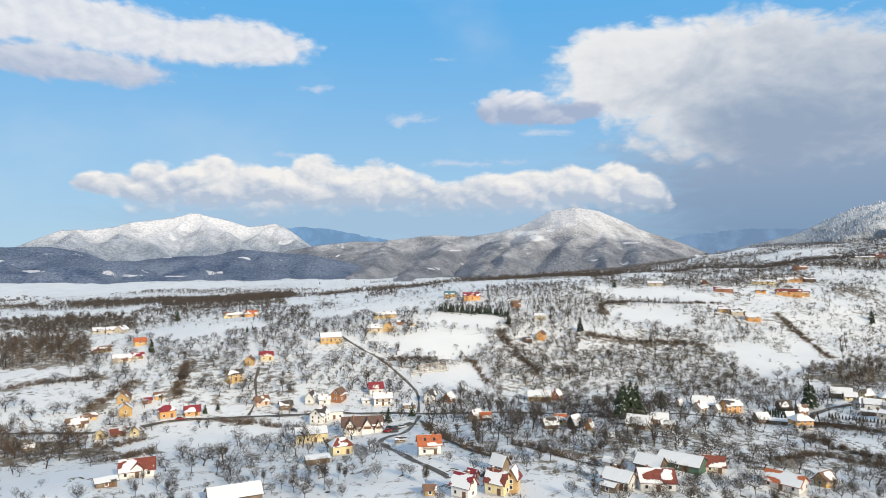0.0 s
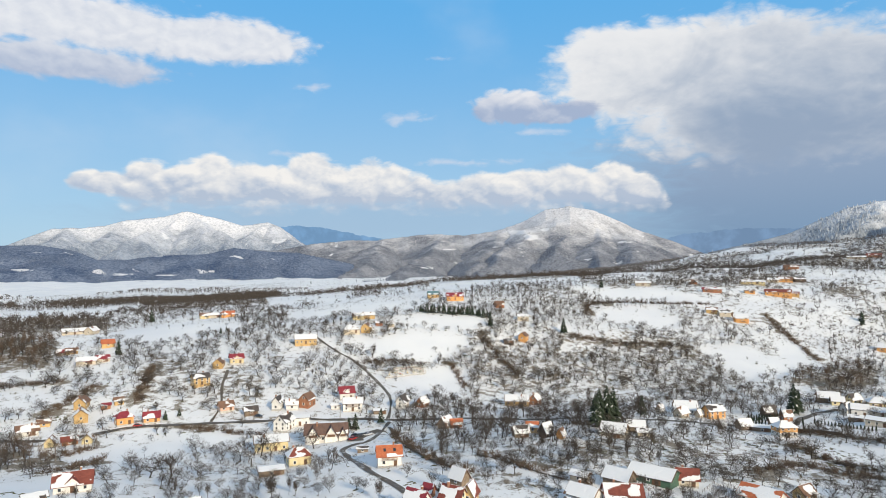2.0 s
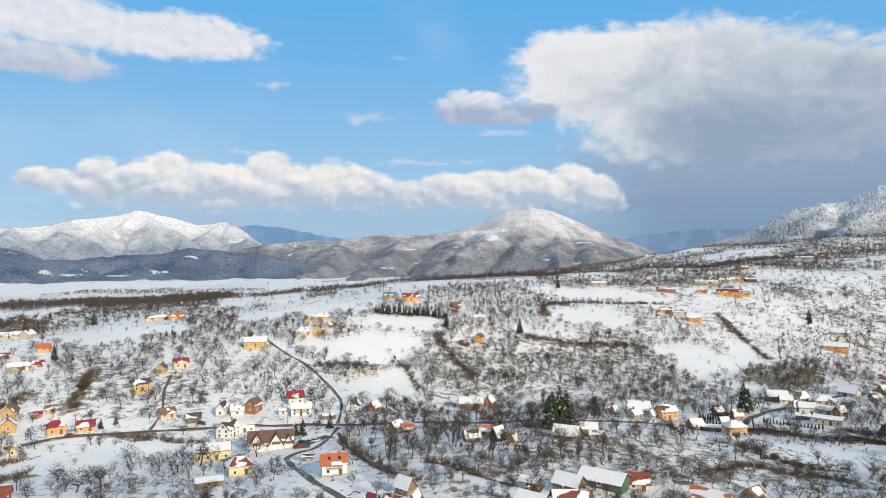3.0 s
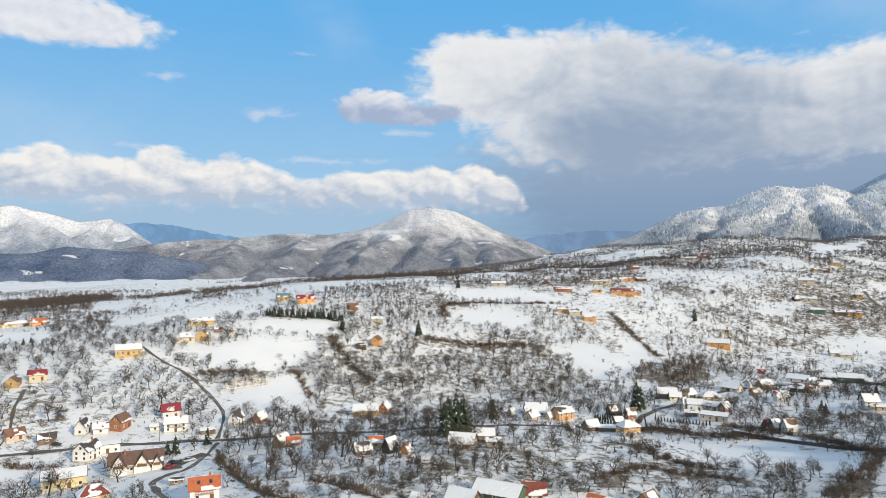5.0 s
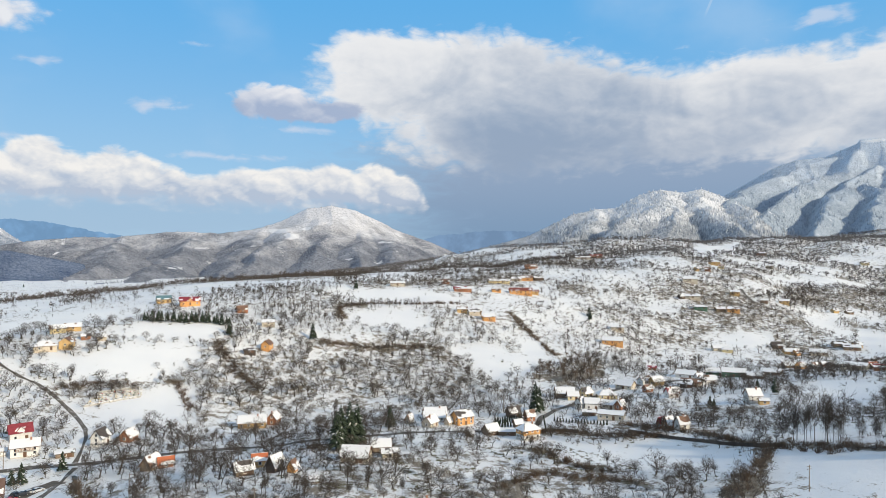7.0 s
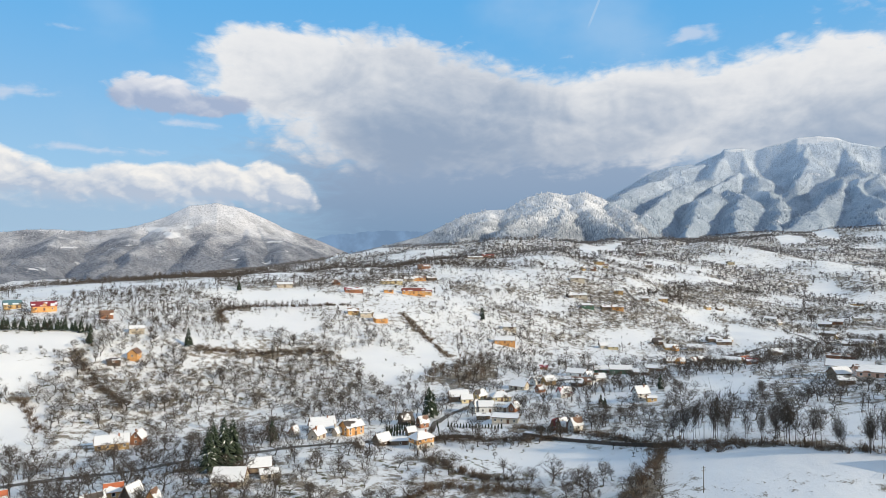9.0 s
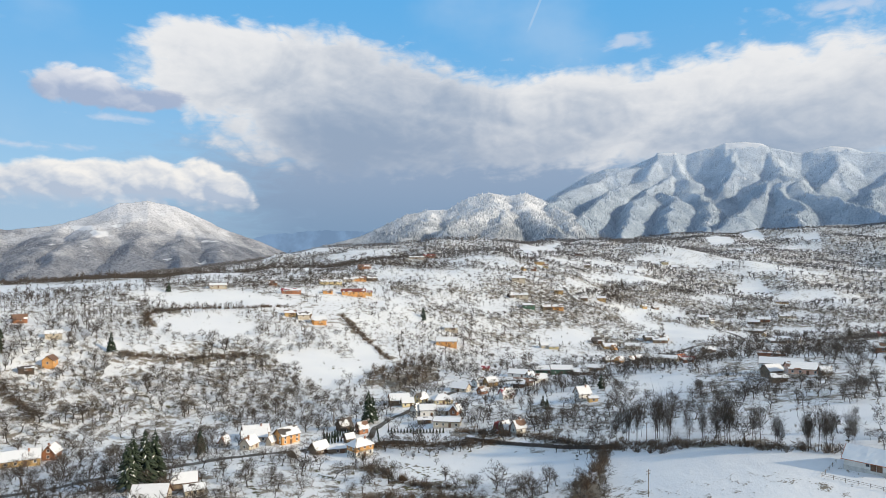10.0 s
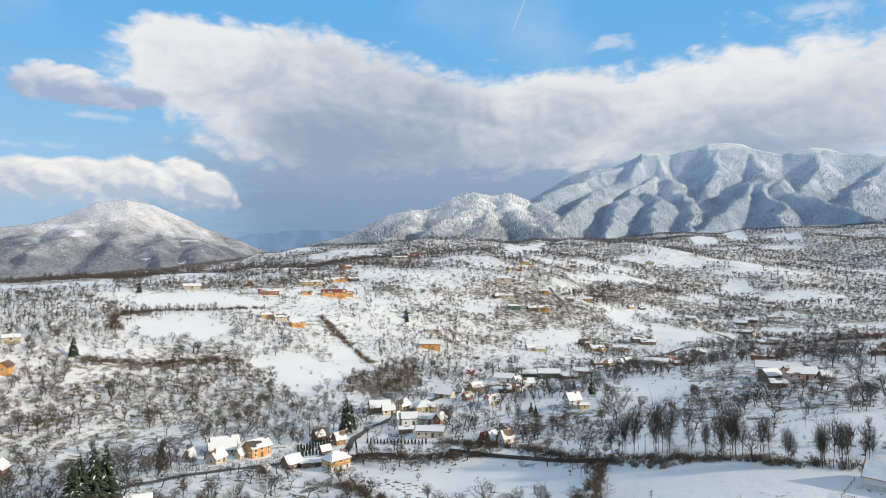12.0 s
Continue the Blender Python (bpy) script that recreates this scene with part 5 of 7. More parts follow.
            for k in (-1, 1):
                win = child("window", WINDOW_FRAME, wing, "", pose(gx + k * gw * 0.2, fy - 0.02, 0.9))
                win = child("window", WINDOW_FRAME, wing, "", pose(gx + k * gw * 0.16, fy - 0.02, 2.9))
    if "dormers" in extras.split():
        for k in (-0.2, 0.22):
            sy = -w * 0.26
            sz = ea + rise * (1 - 0.52)
            bm = bmesh.new()
            tilt = Matrix.Translation((k * l, sy, sz + 0.24)) @ Matrix.Rotation(math.atan2(rise, w / 2), 4, "X")
            bmesh.ops.create_cube(bm, size=1, matrix=tilt @ Matrix.Diagonal((0.9, 1.2, 0.16, 1)))
            part("skylight", bm, GLASS, roof_ob, "skylight set into the roof")
    return thing


house(-108.5, 230.6, 25, 11.0, 7.9, 2.9, 3.1, "white", "red", 0.45, "dormer chimney")
house(-67.0, 208.4, 26, 16.1, 9.5, 2.5, 2.4, "plank", "dark", 1.00)
house(-110.8, 213.5, 37, 6.2, 4.5, 2.0, 0.8, "plank", "dark", 0.90)
house(-168.1, 343.5, 118, 8.7, 6.2, 3.3, 2.5, "ochre", "brown", 0.10)
house(-176.2, 359.0, 101, 7.8, 5.6, 3.0, 2.5, "ochre", "brown", 0.10)
house(-144.6, 339.7, 38, 7.6, 5.5, 4.1, 2.2, "orange", "crimson", 0.15, "hip chimney")
house(-133.2, 344.9, 26, 7.4, 5.3, 2.7, 2.5, "orange", "crimson", 0.35, "chimney")
house(-181.1, 321.1, 39, 8.7, 6.2, 2.4, 2.4, "white", "brown", 0.60, "chimney")
house(-181.1, 334.1, 28, 5.5, 3.9, 1.9, 1.3, "ochre", "brown", 0.30)
house(-161.8, 307.8, 108, 6.2, 4.5, 2.4, 2.4, "yellow", "brown", 0.90)
house(-156.2, 312.5, 32, 6.2, 4.5, 1.9, 1.5, "brick", "red", 0.30)
house(-148.9, 314.3, 110, 5.9, 4.2, 2.6, 2.2, "yellow", "brown", 0.80)
house(-127.9, 397.4, 38, 9.2, 6.6, 4.3, 2.2, "ochre", "dark", 0.35, "chimney")
house(-101.9, 364.1, 36, 7.2, 5.2, 2.6, 2.5, "pink", "brown", 0.20, "chimney")
house(-87.3, 360.0, 24, 6.6, 4.8, 2.3, 2.0, "plank", "dark", 0.30)
house(-128.0, 429.8, 97, 8.3, 6.0, 2.7, 2.5, "ochre", "brown", 0.10)
house(-119.8, 439.6, 25, 8.3, 6.0, 3.6, 2.4, "yellow", "crimson", 0.20, "dormer")
house(-223.5, 478.4, 33, 8.1, 5.9, 2.7, 2.5, "ochre", "terracotta", 0.00)
house(-214.9, 434.4, 26, 11.3, 8.1, 2.4, 2.1, "beige", "crimson", 0.95)
house(-206.9, 439.4, 35, 7.5, 5.4, 2.4, 1.9, "beige", "crimson", 0.30)
house(-240.3, 462.4, 32, 7.3, 5.3, 2.0, 1.7, "ochre", "brown", 0.40)
house(-245.3, 459.2, 33, 5.5, 3.9, 1.9, 1.5, "plank", "crimson", 0.40)
house(-280.5, 537.0, 36, 17.6, 9.5, 2.5, 2.2, "beige", "brown", 1.00)
house(-265.2, 535.1, 86, 9.3, 6.7, 2.9, 2.9, "beige", "brown", 0.90)
house(-201.5, 609.4, 28, 9.1, 6.5, 2.7, 2.4, "yellow", "brown", 0.50)
house(-193.1, 613.4, 22, 10.2, 7.3, 2.3, 1.8, "beige", "brown", 1.00)
house(-180.6, 608.7, 22, 11.1, 8.0, 2.7, 2.8, "orange", "terracotta", 0.30)
house(-163.6, 358.8, 35, 4.3, 3.1, 2.0, 0.9, "brick", "crimson", 0.30)
house(-159.7, 365.0, 34, 4.4, 3.2, 2.2, 1.5, "ochre", "brown", 0.40)
house(-181.9, 285.0, 33, 4.3, 3.1, 2.0, 1.3, "plank", "dark", 0.80)
house(-633.5, 940.1, 34, 18.9, 9.5, 2.7, 2.2, "yellow", "brown", 0.80)
house(-75.0, 368.4, 84, 6.4, 4.6, 4.1, 2.8, "white", "dark", 0.35)
house(-67.3, 368.4, 13, 6.2, 4.4, 3.1, 2.0, "white", "brown", 0.90)
house(-60.1, 373.9, 72, 8.0, 5.8, 4.0, 3.1, "brick", "brown", 0.15)
house(-40.7, 389.8, 19, 8.3, 5.9, 4.0, 3.1, "white", "crimson", 0.15, "dormer")
house(-34.4, 369.6, 8, 10.2, 7.3, 4.3, 2.4, "white", "brown", 0.95, "balcony chimney")
house(-44.0, 370.8, 10, 4.6, 3.3, 2.2, 0.7, "white", "brown", 1.00)
house(-7.6, 377.9, 69, 7.0, 5.0, 4.3, 3.3, "white", "dark", 0.25)
house(3.3, 384.5, 62, 6.6, 4.8, 2.5, 2.9, "brick", "brown", 0.90)
house(-64.4, 339.1, 74, 9.4, 6.8, 4.7, 3.3, "white", "dark", 0.50)
house(-58.3, 346.5, 13, 9.3, 6.7, 4.1, 0.6, "white", "dark", 0.95)
house(-39.3, 314.6, 10, 19.0, 9.5, 3.8, 3.5, "white", "chalet", 0.10, "gables balcony")
house(-62.1, 304.7, 17, 14.2, 10.0, 4.1, 2.0, "yellow", "brown", 0.93, "chimney")
house(-42.7, 271.2, 25, 8.4, 6.1, 4.0, 2.4, "yellow", "red", 0.45, "hip chimney")
house(-50.4, 259.4, 20, 9.1, 6.6, 2.2, 0.6, "plank", "dark", 1.00)
house(-5.7, 255.5, 9, 8.6, 6.2, 4.1, 2.9, "white", "terracotta", 0.14, "chimney balcony dormers")
house(16.0, 326.1, 55, 6.6, 4.7, 2.2, 3.5, "plank", "brown", 0.85)
house(21.1, 325.9, 9, 5.1, 3.7, 2.0, 2.0, "brick", "terracotta", 0.30)
house(-18.6, 281.6, 7, 4.2, 3.0, 1.6, 0.5, "plank", "dark", 0.40)
house(-19.2, 364.1, 11, 6.7, 4.8, 2.0, 0.6, "plank", "dark", 0.90)
house(6.5, 205.3, 323, 6.6, 4.8, 4.0, 3.1, "white", "crimson", 0.75, "chimney")
house(17.2, 205.3, 325, 6.7, 4.8, 4.1, 3.1, "yellow", "red", 0.55, "chimney")
house(22.1, 206.7, 69, 5.1, 3.6, 4.5, 2.9, "ochre", "red", 0.60)
house(19.6, 225.8, 315, 5.3, 3.8, 2.7, 2.8, "plank", "brown", 1.00)
house(-4.4, 209.2, 6, 3.4, 2.6, 2.2, 1.1, "ochre", "brown", 0.10)
house(9.8, 218.1, 327, 3.0, 2.6, 2.3, 1.8, "brick", "crimson", 0.20)
house(56.2, 207.8, 317, 8.8, 6.3, 3.1, 2.4, "white", "brown", 0.97, "chimney")
house(67.5, 207.6, 356, 10.8, 7.8, 3.1, 3.1, "white", "red", 0.50, "chimney")
house(70.7, 222.1, 317, 8.5, 6.1, 3.8, 2.6, "plank", "brown", 1.00)
house(84.9, 231.9, 322, 14.6, 10.0, 2.3, 2.4, "green", "dark", 0.97)
house(96.1, 231.6, 347, 6.6, 4.7, 2.7, 2.8, "beige", "red", 0.30)
house(51.8, 203.5, 321, 4.1, 3.0, 2.2, 0.7, "plank", "dark", 0.90)
house(59.6, 228.7, 325, 5.6, 4.0, 2.0, 1.1, "beige", "brown", 1.00)
house(88.3, 293.1, 331, 10.2, 7.4, 2.3, 3.3, "beige", "brown", 0.97)
house(100.7, 303.5, 347, 7.4, 5.3, 2.9, 2.2, "plank", "brown", 0.95)
house(101.8, 295.3, 351, 5.7, 4.1, 2.2, 1.1, "beige", "dark", 0.90)
house(57.9, 287.4, 44, 5.2, 3.8, 2.7, 3.3, "dark", "dark", 1.00)
house(63.1, 281.8, 57, 3.2, 2.6, 2.3, 2.2, "orange", "brown", 0.60)
house(68.4, 267.3, 356, 3.0, 2.6, 1.1, 0.9, "plank", "dark", 1.00)
house(115.5, 220.1, 312, 11.7, 8.4, 2.7, 2.6, "white", "terracotta", 0.70)
house(132.9, 227.1, 30, 6.0, 4.4, 2.7, 2.4, "ochre", "brown", 0.50)
house(59.8, 405.6, 354, 13.9, 10.0, 2.9, 2.8, "ochre", "brown", 0.97, "chimney")
house(71.2, 408.9, 62, 7.0, 5.1, 3.2, 3.1, "brick", "brown", 0.90)
house(47.2, 288.1, 13, 6.1, 4.4, 2.3, 2.4, "plank", "dark", 0.70)
house(53.5, 297.0, 357, 4.7, 3.4, 2.9, 1.8, "ochre", "terracotta", 0.50)
house(136.0, 375.1, 41, 4.1, 2.9, 2.7, 2.4, "beige", "brown", 0.90)
house(155.8, 390.1, 349, 12.0, 8.6, 2.9, 2.8, "beige", "brown", 0.97)
house(79.4, 525.4, 66, 8.0, 5.8, 3.1, 2.6, "orange", "brown", 0.00)
house(67.2, 518.5, 353, 7.5, 5.4, 2.0, 0.9, "dark", "dark", 0.30)
house(27.8, 632.1, 5, 15.7, 10.0, 3.6, 3.1, "orange", "crimson", 0.25, "dormer")
house(7.1, 652.9, 9, 10.9, 7.8, 3.2, 2.8, "ochre", "bluegreen", 0.20)
house(67.3, 600.5, 9, 8.1, 5.8, 2.5, 2.8, "brick", "brown", 0.10)
house(-84.7, 488.4, 15, 15.3, 10.0, 3.6, 2.9, "ochre", "brown", 0.97)
house(-55.3, 517.8, 14, 12.6, 9.1, 2.9, 2.6, "beige", "brown", 0.90, "hip")
house(-44.1, 523.8, 85, 9.7, 7.0, 3.2, 2.6, "ochre", "brown", 0.20)
house(-54.5, 555.1, 11, 9.3, 6.7, 2.5, 2.2, "yellow", "brown", 0.90)
house(-46.3, 558.9, 10, 9.8, 7.1, 2.5, 2.2, "ochre", "brown", 0.90)
house(-26.1, 536.5, 13, 5.4, 3.9, 2.2, 1.5, "beige", "brown", 1.00)
house(-35.8, 539.1, 14, 5.4, 3.9, 2.0, 1.3, "brick", "dark", 0.40)
house(-166.6, 1990.6, 10, 24.0, 9.5, 2.5, 2.2, "beige", "brown", 0.90)
house(84.3, 566.0, 357, 9.5, 6.9, 2.5, 1.8, "beige", "brown", 1.00)
house(143.4, 363.4, 36, 7.1, 5.1, 2.7, 2.8, "beige", "brown", 0.90)
house(151.5, 380.3, 346, 11.4, 8.2, 2.7, 2.4, "beige", "brown", 1.00)
house(154.4, 366.7, 39, 3.8, 2.7, 2.2, 2.0, "beige", "brown", 1.00)
house(162.5, 367.3, 13, 9.7, 7.0, 4.5, 2.8, "orange", "dark", 0.65)
house(166.9, 341.3, 13, 6.8, 4.9, 2.5, 2.8, "plank", "brown", 0.97)
house(174.8, 339.2, 339, 8.9, 6.4, 2.2, 0.7, "plank", "dark", 1.00)
house(154.3, 338.0, 37, 3.0, 2.6, 2.0, 1.5, "dark", "dark", 0.90)
house(179.4, 326.6, 7, 9.2, 6.6, 4.9, 2.4, "duo", "brown", 0.98, "hip balcony chimney")
house(187.2, 352.0, 3, 4.2, 3.0, 2.5, 1.8, "plank", "brown", 1.00)
house(197.3, 376.9, 8, 6.7, 4.8, 2.7, 3.3, "dark", "dark", 0.40)
house(200.7, 364.3, 7, 5.1, 3.7, 3.1, 2.8, "brick", "brown", 0.70)
house(249.0, 406.9, 338, 11.5, 8.3, 3.1, 3.1, "plank", "brown", 0.97)
house(249.7, 398.7, 338, 6.6, 4.7, 2.9, 2.2, "yellow", "brown", 0.97)
house(261.0, 401.3, 16, 7.1, 5.1, 2.9, 3.1, "yellow", "dark", 0.70)
house(240.7, 375.5, 22, 6.2, 4.4, 4.3, 2.8, "white", "dark", 0.80)
house(245.3, 371.5, 331, 8.2, 5.9, 4.0, 2.4, "white", "brown", 0.95)
house(267.9, 389.4, 340, 11.0, 7.9, 2.9, 2.4, "yellow", "brown", 0.95, "hip")
house(252.8, 366.3, 314, 8.2, 5.9, 2.7, 2.0, "beige", "brown", 0.97)
house(256.2, 359.9, 23, 5.4, 3.9, 2.7, 2.4, "brick", "brown", 0.90)
house(238.6, 343.4, 316, 13.1, 9.5, 3.1, 0.9, "beige", "brown", 0.97)
house(235.2, 359.5, 331, 6.9, 4.9, 2.2, 0.9, "plank", "dark", 0.90)
house(297.6, 410.1, 298, 10.8, 7.8, 2.7, 2.8, "beige", "brown", 0.97)
house(315.4, 413.8, 6, 7.7, 5.6, 2.9, 2.6, "white", "brown", 0.80)
house(320.9, 408.3, 0, 8.0, 5.8, 3.1, 2.8, "ochre", "brown", 0.97)
house(301.6, 392.9, 6, 5.4, 3.9, 2.5, 2.2, "brick", "brown", 0.70)
house(357.0, 457.2, 320, 5.7, 4.1, 2.0, 1.1, "brick", "crimson", 0.10)
house(374.8, 532.2, 324, 17.7, 9.5, 2.9, 2.8, "orange", "brown", 0.97)
house(406.0, 567.7, 324, 12.2, 8.8, 2.3, 1.8, "beige", "dark", 0.90)
house(281.3, 588.7, 346, 9.7, 7.0, 2.9, 2.4, "orange", "brown", 0.95)
house(272.9, 603.0, 347, 9.8, 7.1, 2.5, 1.8, "beige", "dark", 0.60)
house(300.9, 369.4, 349, 7.3, 5.2, 3.1, 2.9, "white", "crimson", 0.90, "chimney")
house(362.0, 425.8, 305, 13.5, 9.7, 2.9, 2.4, "white", "brown", 0.97)
house(357.6, 409.1, 1, 5.0, 3.6, 3.1, 2.4, "white", "brown", 1.00)
house(337.3, 393.7, 312, 12.3, 8.9, 2.7, 2.0, "beige", "brown", 0.30)
house(330.9, 390.9, 307, 7.3, 5.3, 2.7, 1.8, "dark", "dark", 0.70)
house(354.2, 397.2, 336, 10.2, 7.3, 2.9, 2.6, "white", "brown", 0.90)
house(390.3, 428.4, 320, 12.7, 9.2, 2.7, 2.6, "green", "brown", 0.97)
house(391.7, 412.3, 319, 15.2, 10.0, 3.6, 2.4, "green", "brown", 0.97)
house(478.3, 516.9, 335, 8.9, 6.4, 2.7, 2.4, "beige", "dark", 0.95)
house(483.1, 510.5, 324, 8.9, 6.4, 2.5, 2.2, "yellow", "brown", 0.97, "hip")
house(546.9, 513.5, 326, 8.8, 6.4, 2.9, 2.8, "dark", "dark", 0.15)
house(541.8, 494.3, 330, 11.2, 8.1, 2.3, 2.4, "ochre", "brown", 0.97)
house(543.7, 489.4, 9, 6.0, 4.3, 2.7, 2.4, "orange", "brown", 0.60)
house(562.4, 482.2, 313, 14.4, 10.0, 2.5, 2.4, "beige", "brown", 0.97)
house(475.1, 438.0, 340, 9.2, 6.6, 2.5, 2.4, "plank", "brown", 0.97)
house(466.7, 420.2, 4, 6.7, 4.8, 2.7, 2.6, "orange", "brown", 0.70)
house(488.9, 426.2, 358, 4.9, 3.5, 2.7, 2.2, "white", "brown", 0.70)
house(509.9, 434.4, 337, 5.5, 4.0, 2.3, 2.0, "brick", "brown", 0.90)
house(460.2, 371.7, 297, 16.0, 9.5, 3.1, 1.7, "beige", "brown", 0.85)
house(477.5, 371.1, 354, 6.3, 4.5, 2.5, 2.2, "brick", "terracotta", 0.50)
house(449.7, 346.3, 308, 7.0, 5.0, 2.3, 1.7, "brick", "crimson", 0.60)
house(603.1, 492.1, 326, 12.0, 8.7, 2.5, 1.8, "plank", "dark", 0.70)
house(601.5, 479.4, 315, 13.9, 10.0, 2.5, 1.8, "plank", "dark", 0.90)
house(414.9, 399.3, 301, 11.2, 8.1, 2.2, 1.8, "plank", "brown", 0.97)
house(393.5, 394.5, 302, 10.8, 7.8, 2.0, 1.7, "plank", "brown", 0.97)
house(313.6, 321.1, 347, 7.6, 5.4, 4.3, 3.3, "white", "brown", 0.97)
house(313.6, 313.8, 331, 4.7, 3.4, 2.2, 0.9, "ochre", "brown", 0.90)
house(246.2, 308.2, 9, 4.4, 3.2, 2.7, 3.1, "brick", "brown", 0.80)
house(248.3, 301.1, 357, 5.6, 4.1, 3.1, 2.9, "white", "brown", 0.50)
house(244.4, 310.6, 359, 3.6, 2.6, 2.7, 2.8, "brick", "crimson", 0.40)
house(394.0, 258.4, 341, 9.2, 6.6, 2.9, 2.8, "plank", "brown", 0.95)
house(413.3, 263.1, 296, 22.3, 9.5, 3.2, 2.9, "white", "brown", 1.00)
house(396.3, 244.1, 309, 14.3, 10.0, 3.1, 2.8, "pink", "brown", 0.90)
house(374.5, 245.1, 316, 7.4, 5.3, 2.3, 1.5, "plank", "dark", 0.80)
house(395.3, 231.8, 322, 5.3, 3.8, 2.0, 2.2, "plank", "brown", 0.90)
house(557.1, 398.1, 331, 8.5, 6.1, 2.7, 2.4, "plank", "dark", 0.80)
house(492.9, 309.9, 297, 17.4, 9.5, 2.2, 0.9, "brick", "brown", 0.40)
house(681.7, 393.4, 286, 22.6, 9.5, 3.1, 2.8, "beige", "brown", 0.97)
house(669.8, 395.9, 296, 12.2, 8.8, 2.3, 2.0, "plank", "brown", 0.97)
house(498.3, 244.0, 299, 8.3, 6.0, 3.1, 2.4, "brick", "brown", 0.10)
house(253.4, 156.6, 276, 12.0, 8.6, 2.4, 3.1, "white", "terracotta", 0.98)
house(818.5, 358.8, 294, 14.3, 10.0, 2.2, 1.1, "brick", "crimson", 0.20)
house(814.9, 498.8, 294, 13.4, 9.7, 2.7, 2.4, "plank", "brown", 0.97)
house(833.4, 496.8, 303, 13.7, 9.8, 2.7, 2.6, "brick", "brown", 0.97)
house(745.8, 448.8, 8, 5.2, 3.7, 2.7, 2.2, "ochre", "brown", 0.60)
house(774.6, 473.4, 294, 17.0, 9.5, 2.3, 1.8, "plank", "dark", 0.90)
house(872.4, 486.9, 312, 18.8, 9.5, 2.7, 2.4, "beige", "dark", 0.80)
house(1003.8, 558.9, 297, 16.4, 9.5, 3.1, 2.2, "ochre", "brown", 0.70)
house(778.9, 543.8, 298, 13.3, 9.6, 2.7, 2.0, "white", "brown", 0.97)
house(772.3, 529.0, 347, 5.4, 3.9, 2.7, 2.0, "beige", "brown", 0.60)
house(1415.1, 766.9, 297, 24.0, 9.5, 2.5, 1.7, "beige", "brown", 0.97)
house(1188.6, 890.5, 326, 12.1, 8.7, 3.1, 2.4, "yellow", "dark", 0.50)
house(558.5, 398.4, 327, 9.0, 6.5, 2.7, 2.4, "plank", "dark", 0.90)
house(612.6, 482.1, 336, 7.3, 5.3, 2.5, 2.2, "ochre", "dark", 0.60)
house(1476.8, 767.1, 296, 13.7, 9.9, 2.7, 1.8, "ochre", "brown", 0.50)
house(685.9, 770.1, 7, 6.4, 4.6, 3.1, 2.6, "ochre", "dark", 0.40)
house(702.9, 767.2, 321, 7.3, 5.3, 2.7, 2.2, "brick", "brown", 0.30)
house(754.9, 809.5, 321, 15.6, 10.0, 3.1, 2.4, "ochre", "dark", 0.50)
house(746.0, 786.4, 320, 7.6, 5.5, 3.1, 2.0, "yellow", "brown", 0.20)
house(615.4, 704.6, 323, 17.3, 9.5, 2.7, 2.6, "beige", "brown", 0.95)
house(574.7, 654.9, 323, 16.0, 10.0, 2.5, 2.2, "beige", "dark", 0.90)
house(562.3, 659.3, 358, 7.1, 5.1, 2.5, 2.0, "dark", "dark", 0.80)
house(646.4, 662.5, 319, 10.7, 7.7, 2.7, 1.8, "ochre", "brown", 0.95)
house(556.1, 622.1, 322, 13.4, 9.6, 2.5, 1.8, "green", "brown", 0.90)
house(575.2, 613.3, 335, 9.6, 6.9, 2.3, 2.0, "plank", "brown", 0.90)
house(590.1, 609.6, 324, 12.5, 9.0, 2.5, 2.2, "orange", "brown", 0.80)
house(665.3, 636.7, 317, 8.5, 6.1, 2.3, 1.8, "plank", "brown", 0.90)
house(698.7, 637.6, 316, 11.0, 7.9, 2.5, 2.0, "ochre", "brown", 0.97)
house(752.2, 612.8, 352, 7.4, 5.4, 2.7, 2.4, "ochre", "dark", 0.70)
house(774.8, 611.6, 346, 8.3, 5.9, 2.5, 2.0, "plank", "dark", 0.70)
house(996.2, 993.8, 319, 14.8, 10.0, 2.5, 2.0, "beige", "brown", 0.95)
house(1076.6, 1021.6, 318, 17.8, 9.5, 2.5, 2.0, "brick", "brown", 0.97)
house(840.4, 924.0, 322, 8.9, 6.4, 2.3, 1.8, "beige", "brown", 0.95)
house(882.4, 825.1, 312, 11.4, 8.2, 2.3, 1.8, "beige", "brown", 0.90)
house(281.8, 590.4, 342, 12.0, 8.6, 2.9, 2.4, "orange", "brown", 0.95)
house(277.9, 606.3, 340, 8.3, 6.0, 2.3, 2.2, "plank", "dark", 0.90)
house(264.0, 609.8, 342, 9.4, 6.8, 2.3, 2.0, "ochre", "brown", 0.70)
house(356.2, 668.4, 337, 23.9, 9.5, 3.1, 2.6, "orange", "red", 0.10)
house(373.2, 671.8, 336, 10.9, 7.8, 2.5, 1.5, "ochre", "red", 0.60)
house(351.1, 728.8, 339, 8.8, 6.3, 2.7, 2.0, "yellow", "brown", 0.70)
house(366.3, 733.2, 338, 17.0, 9.5, 2.5, 1.8, "yellow", "brown", 0.80)
house(399.7, 761.9, 337, 12.2, 8.8, 2.5, 2.0, "beige", "brown", 0.97)
house(416.0, 766.4, 342, 14.5, 10.0, 2.9, 2.6, "orange", "brown", 0.40)
house(431.8, 765.0, 351, 12.4, 8.9, 2.5, 2.0, "dark", "dark", 0.70)
house(466.5, 846.3, 346, 16.0, 9.5, 2.7, 2.6, "brick", "brown", 0.30)
house(291.2, 673.8, 345, 17.7, 9.5, 2.5, 2.0, "brick", "crimson", 0.70)
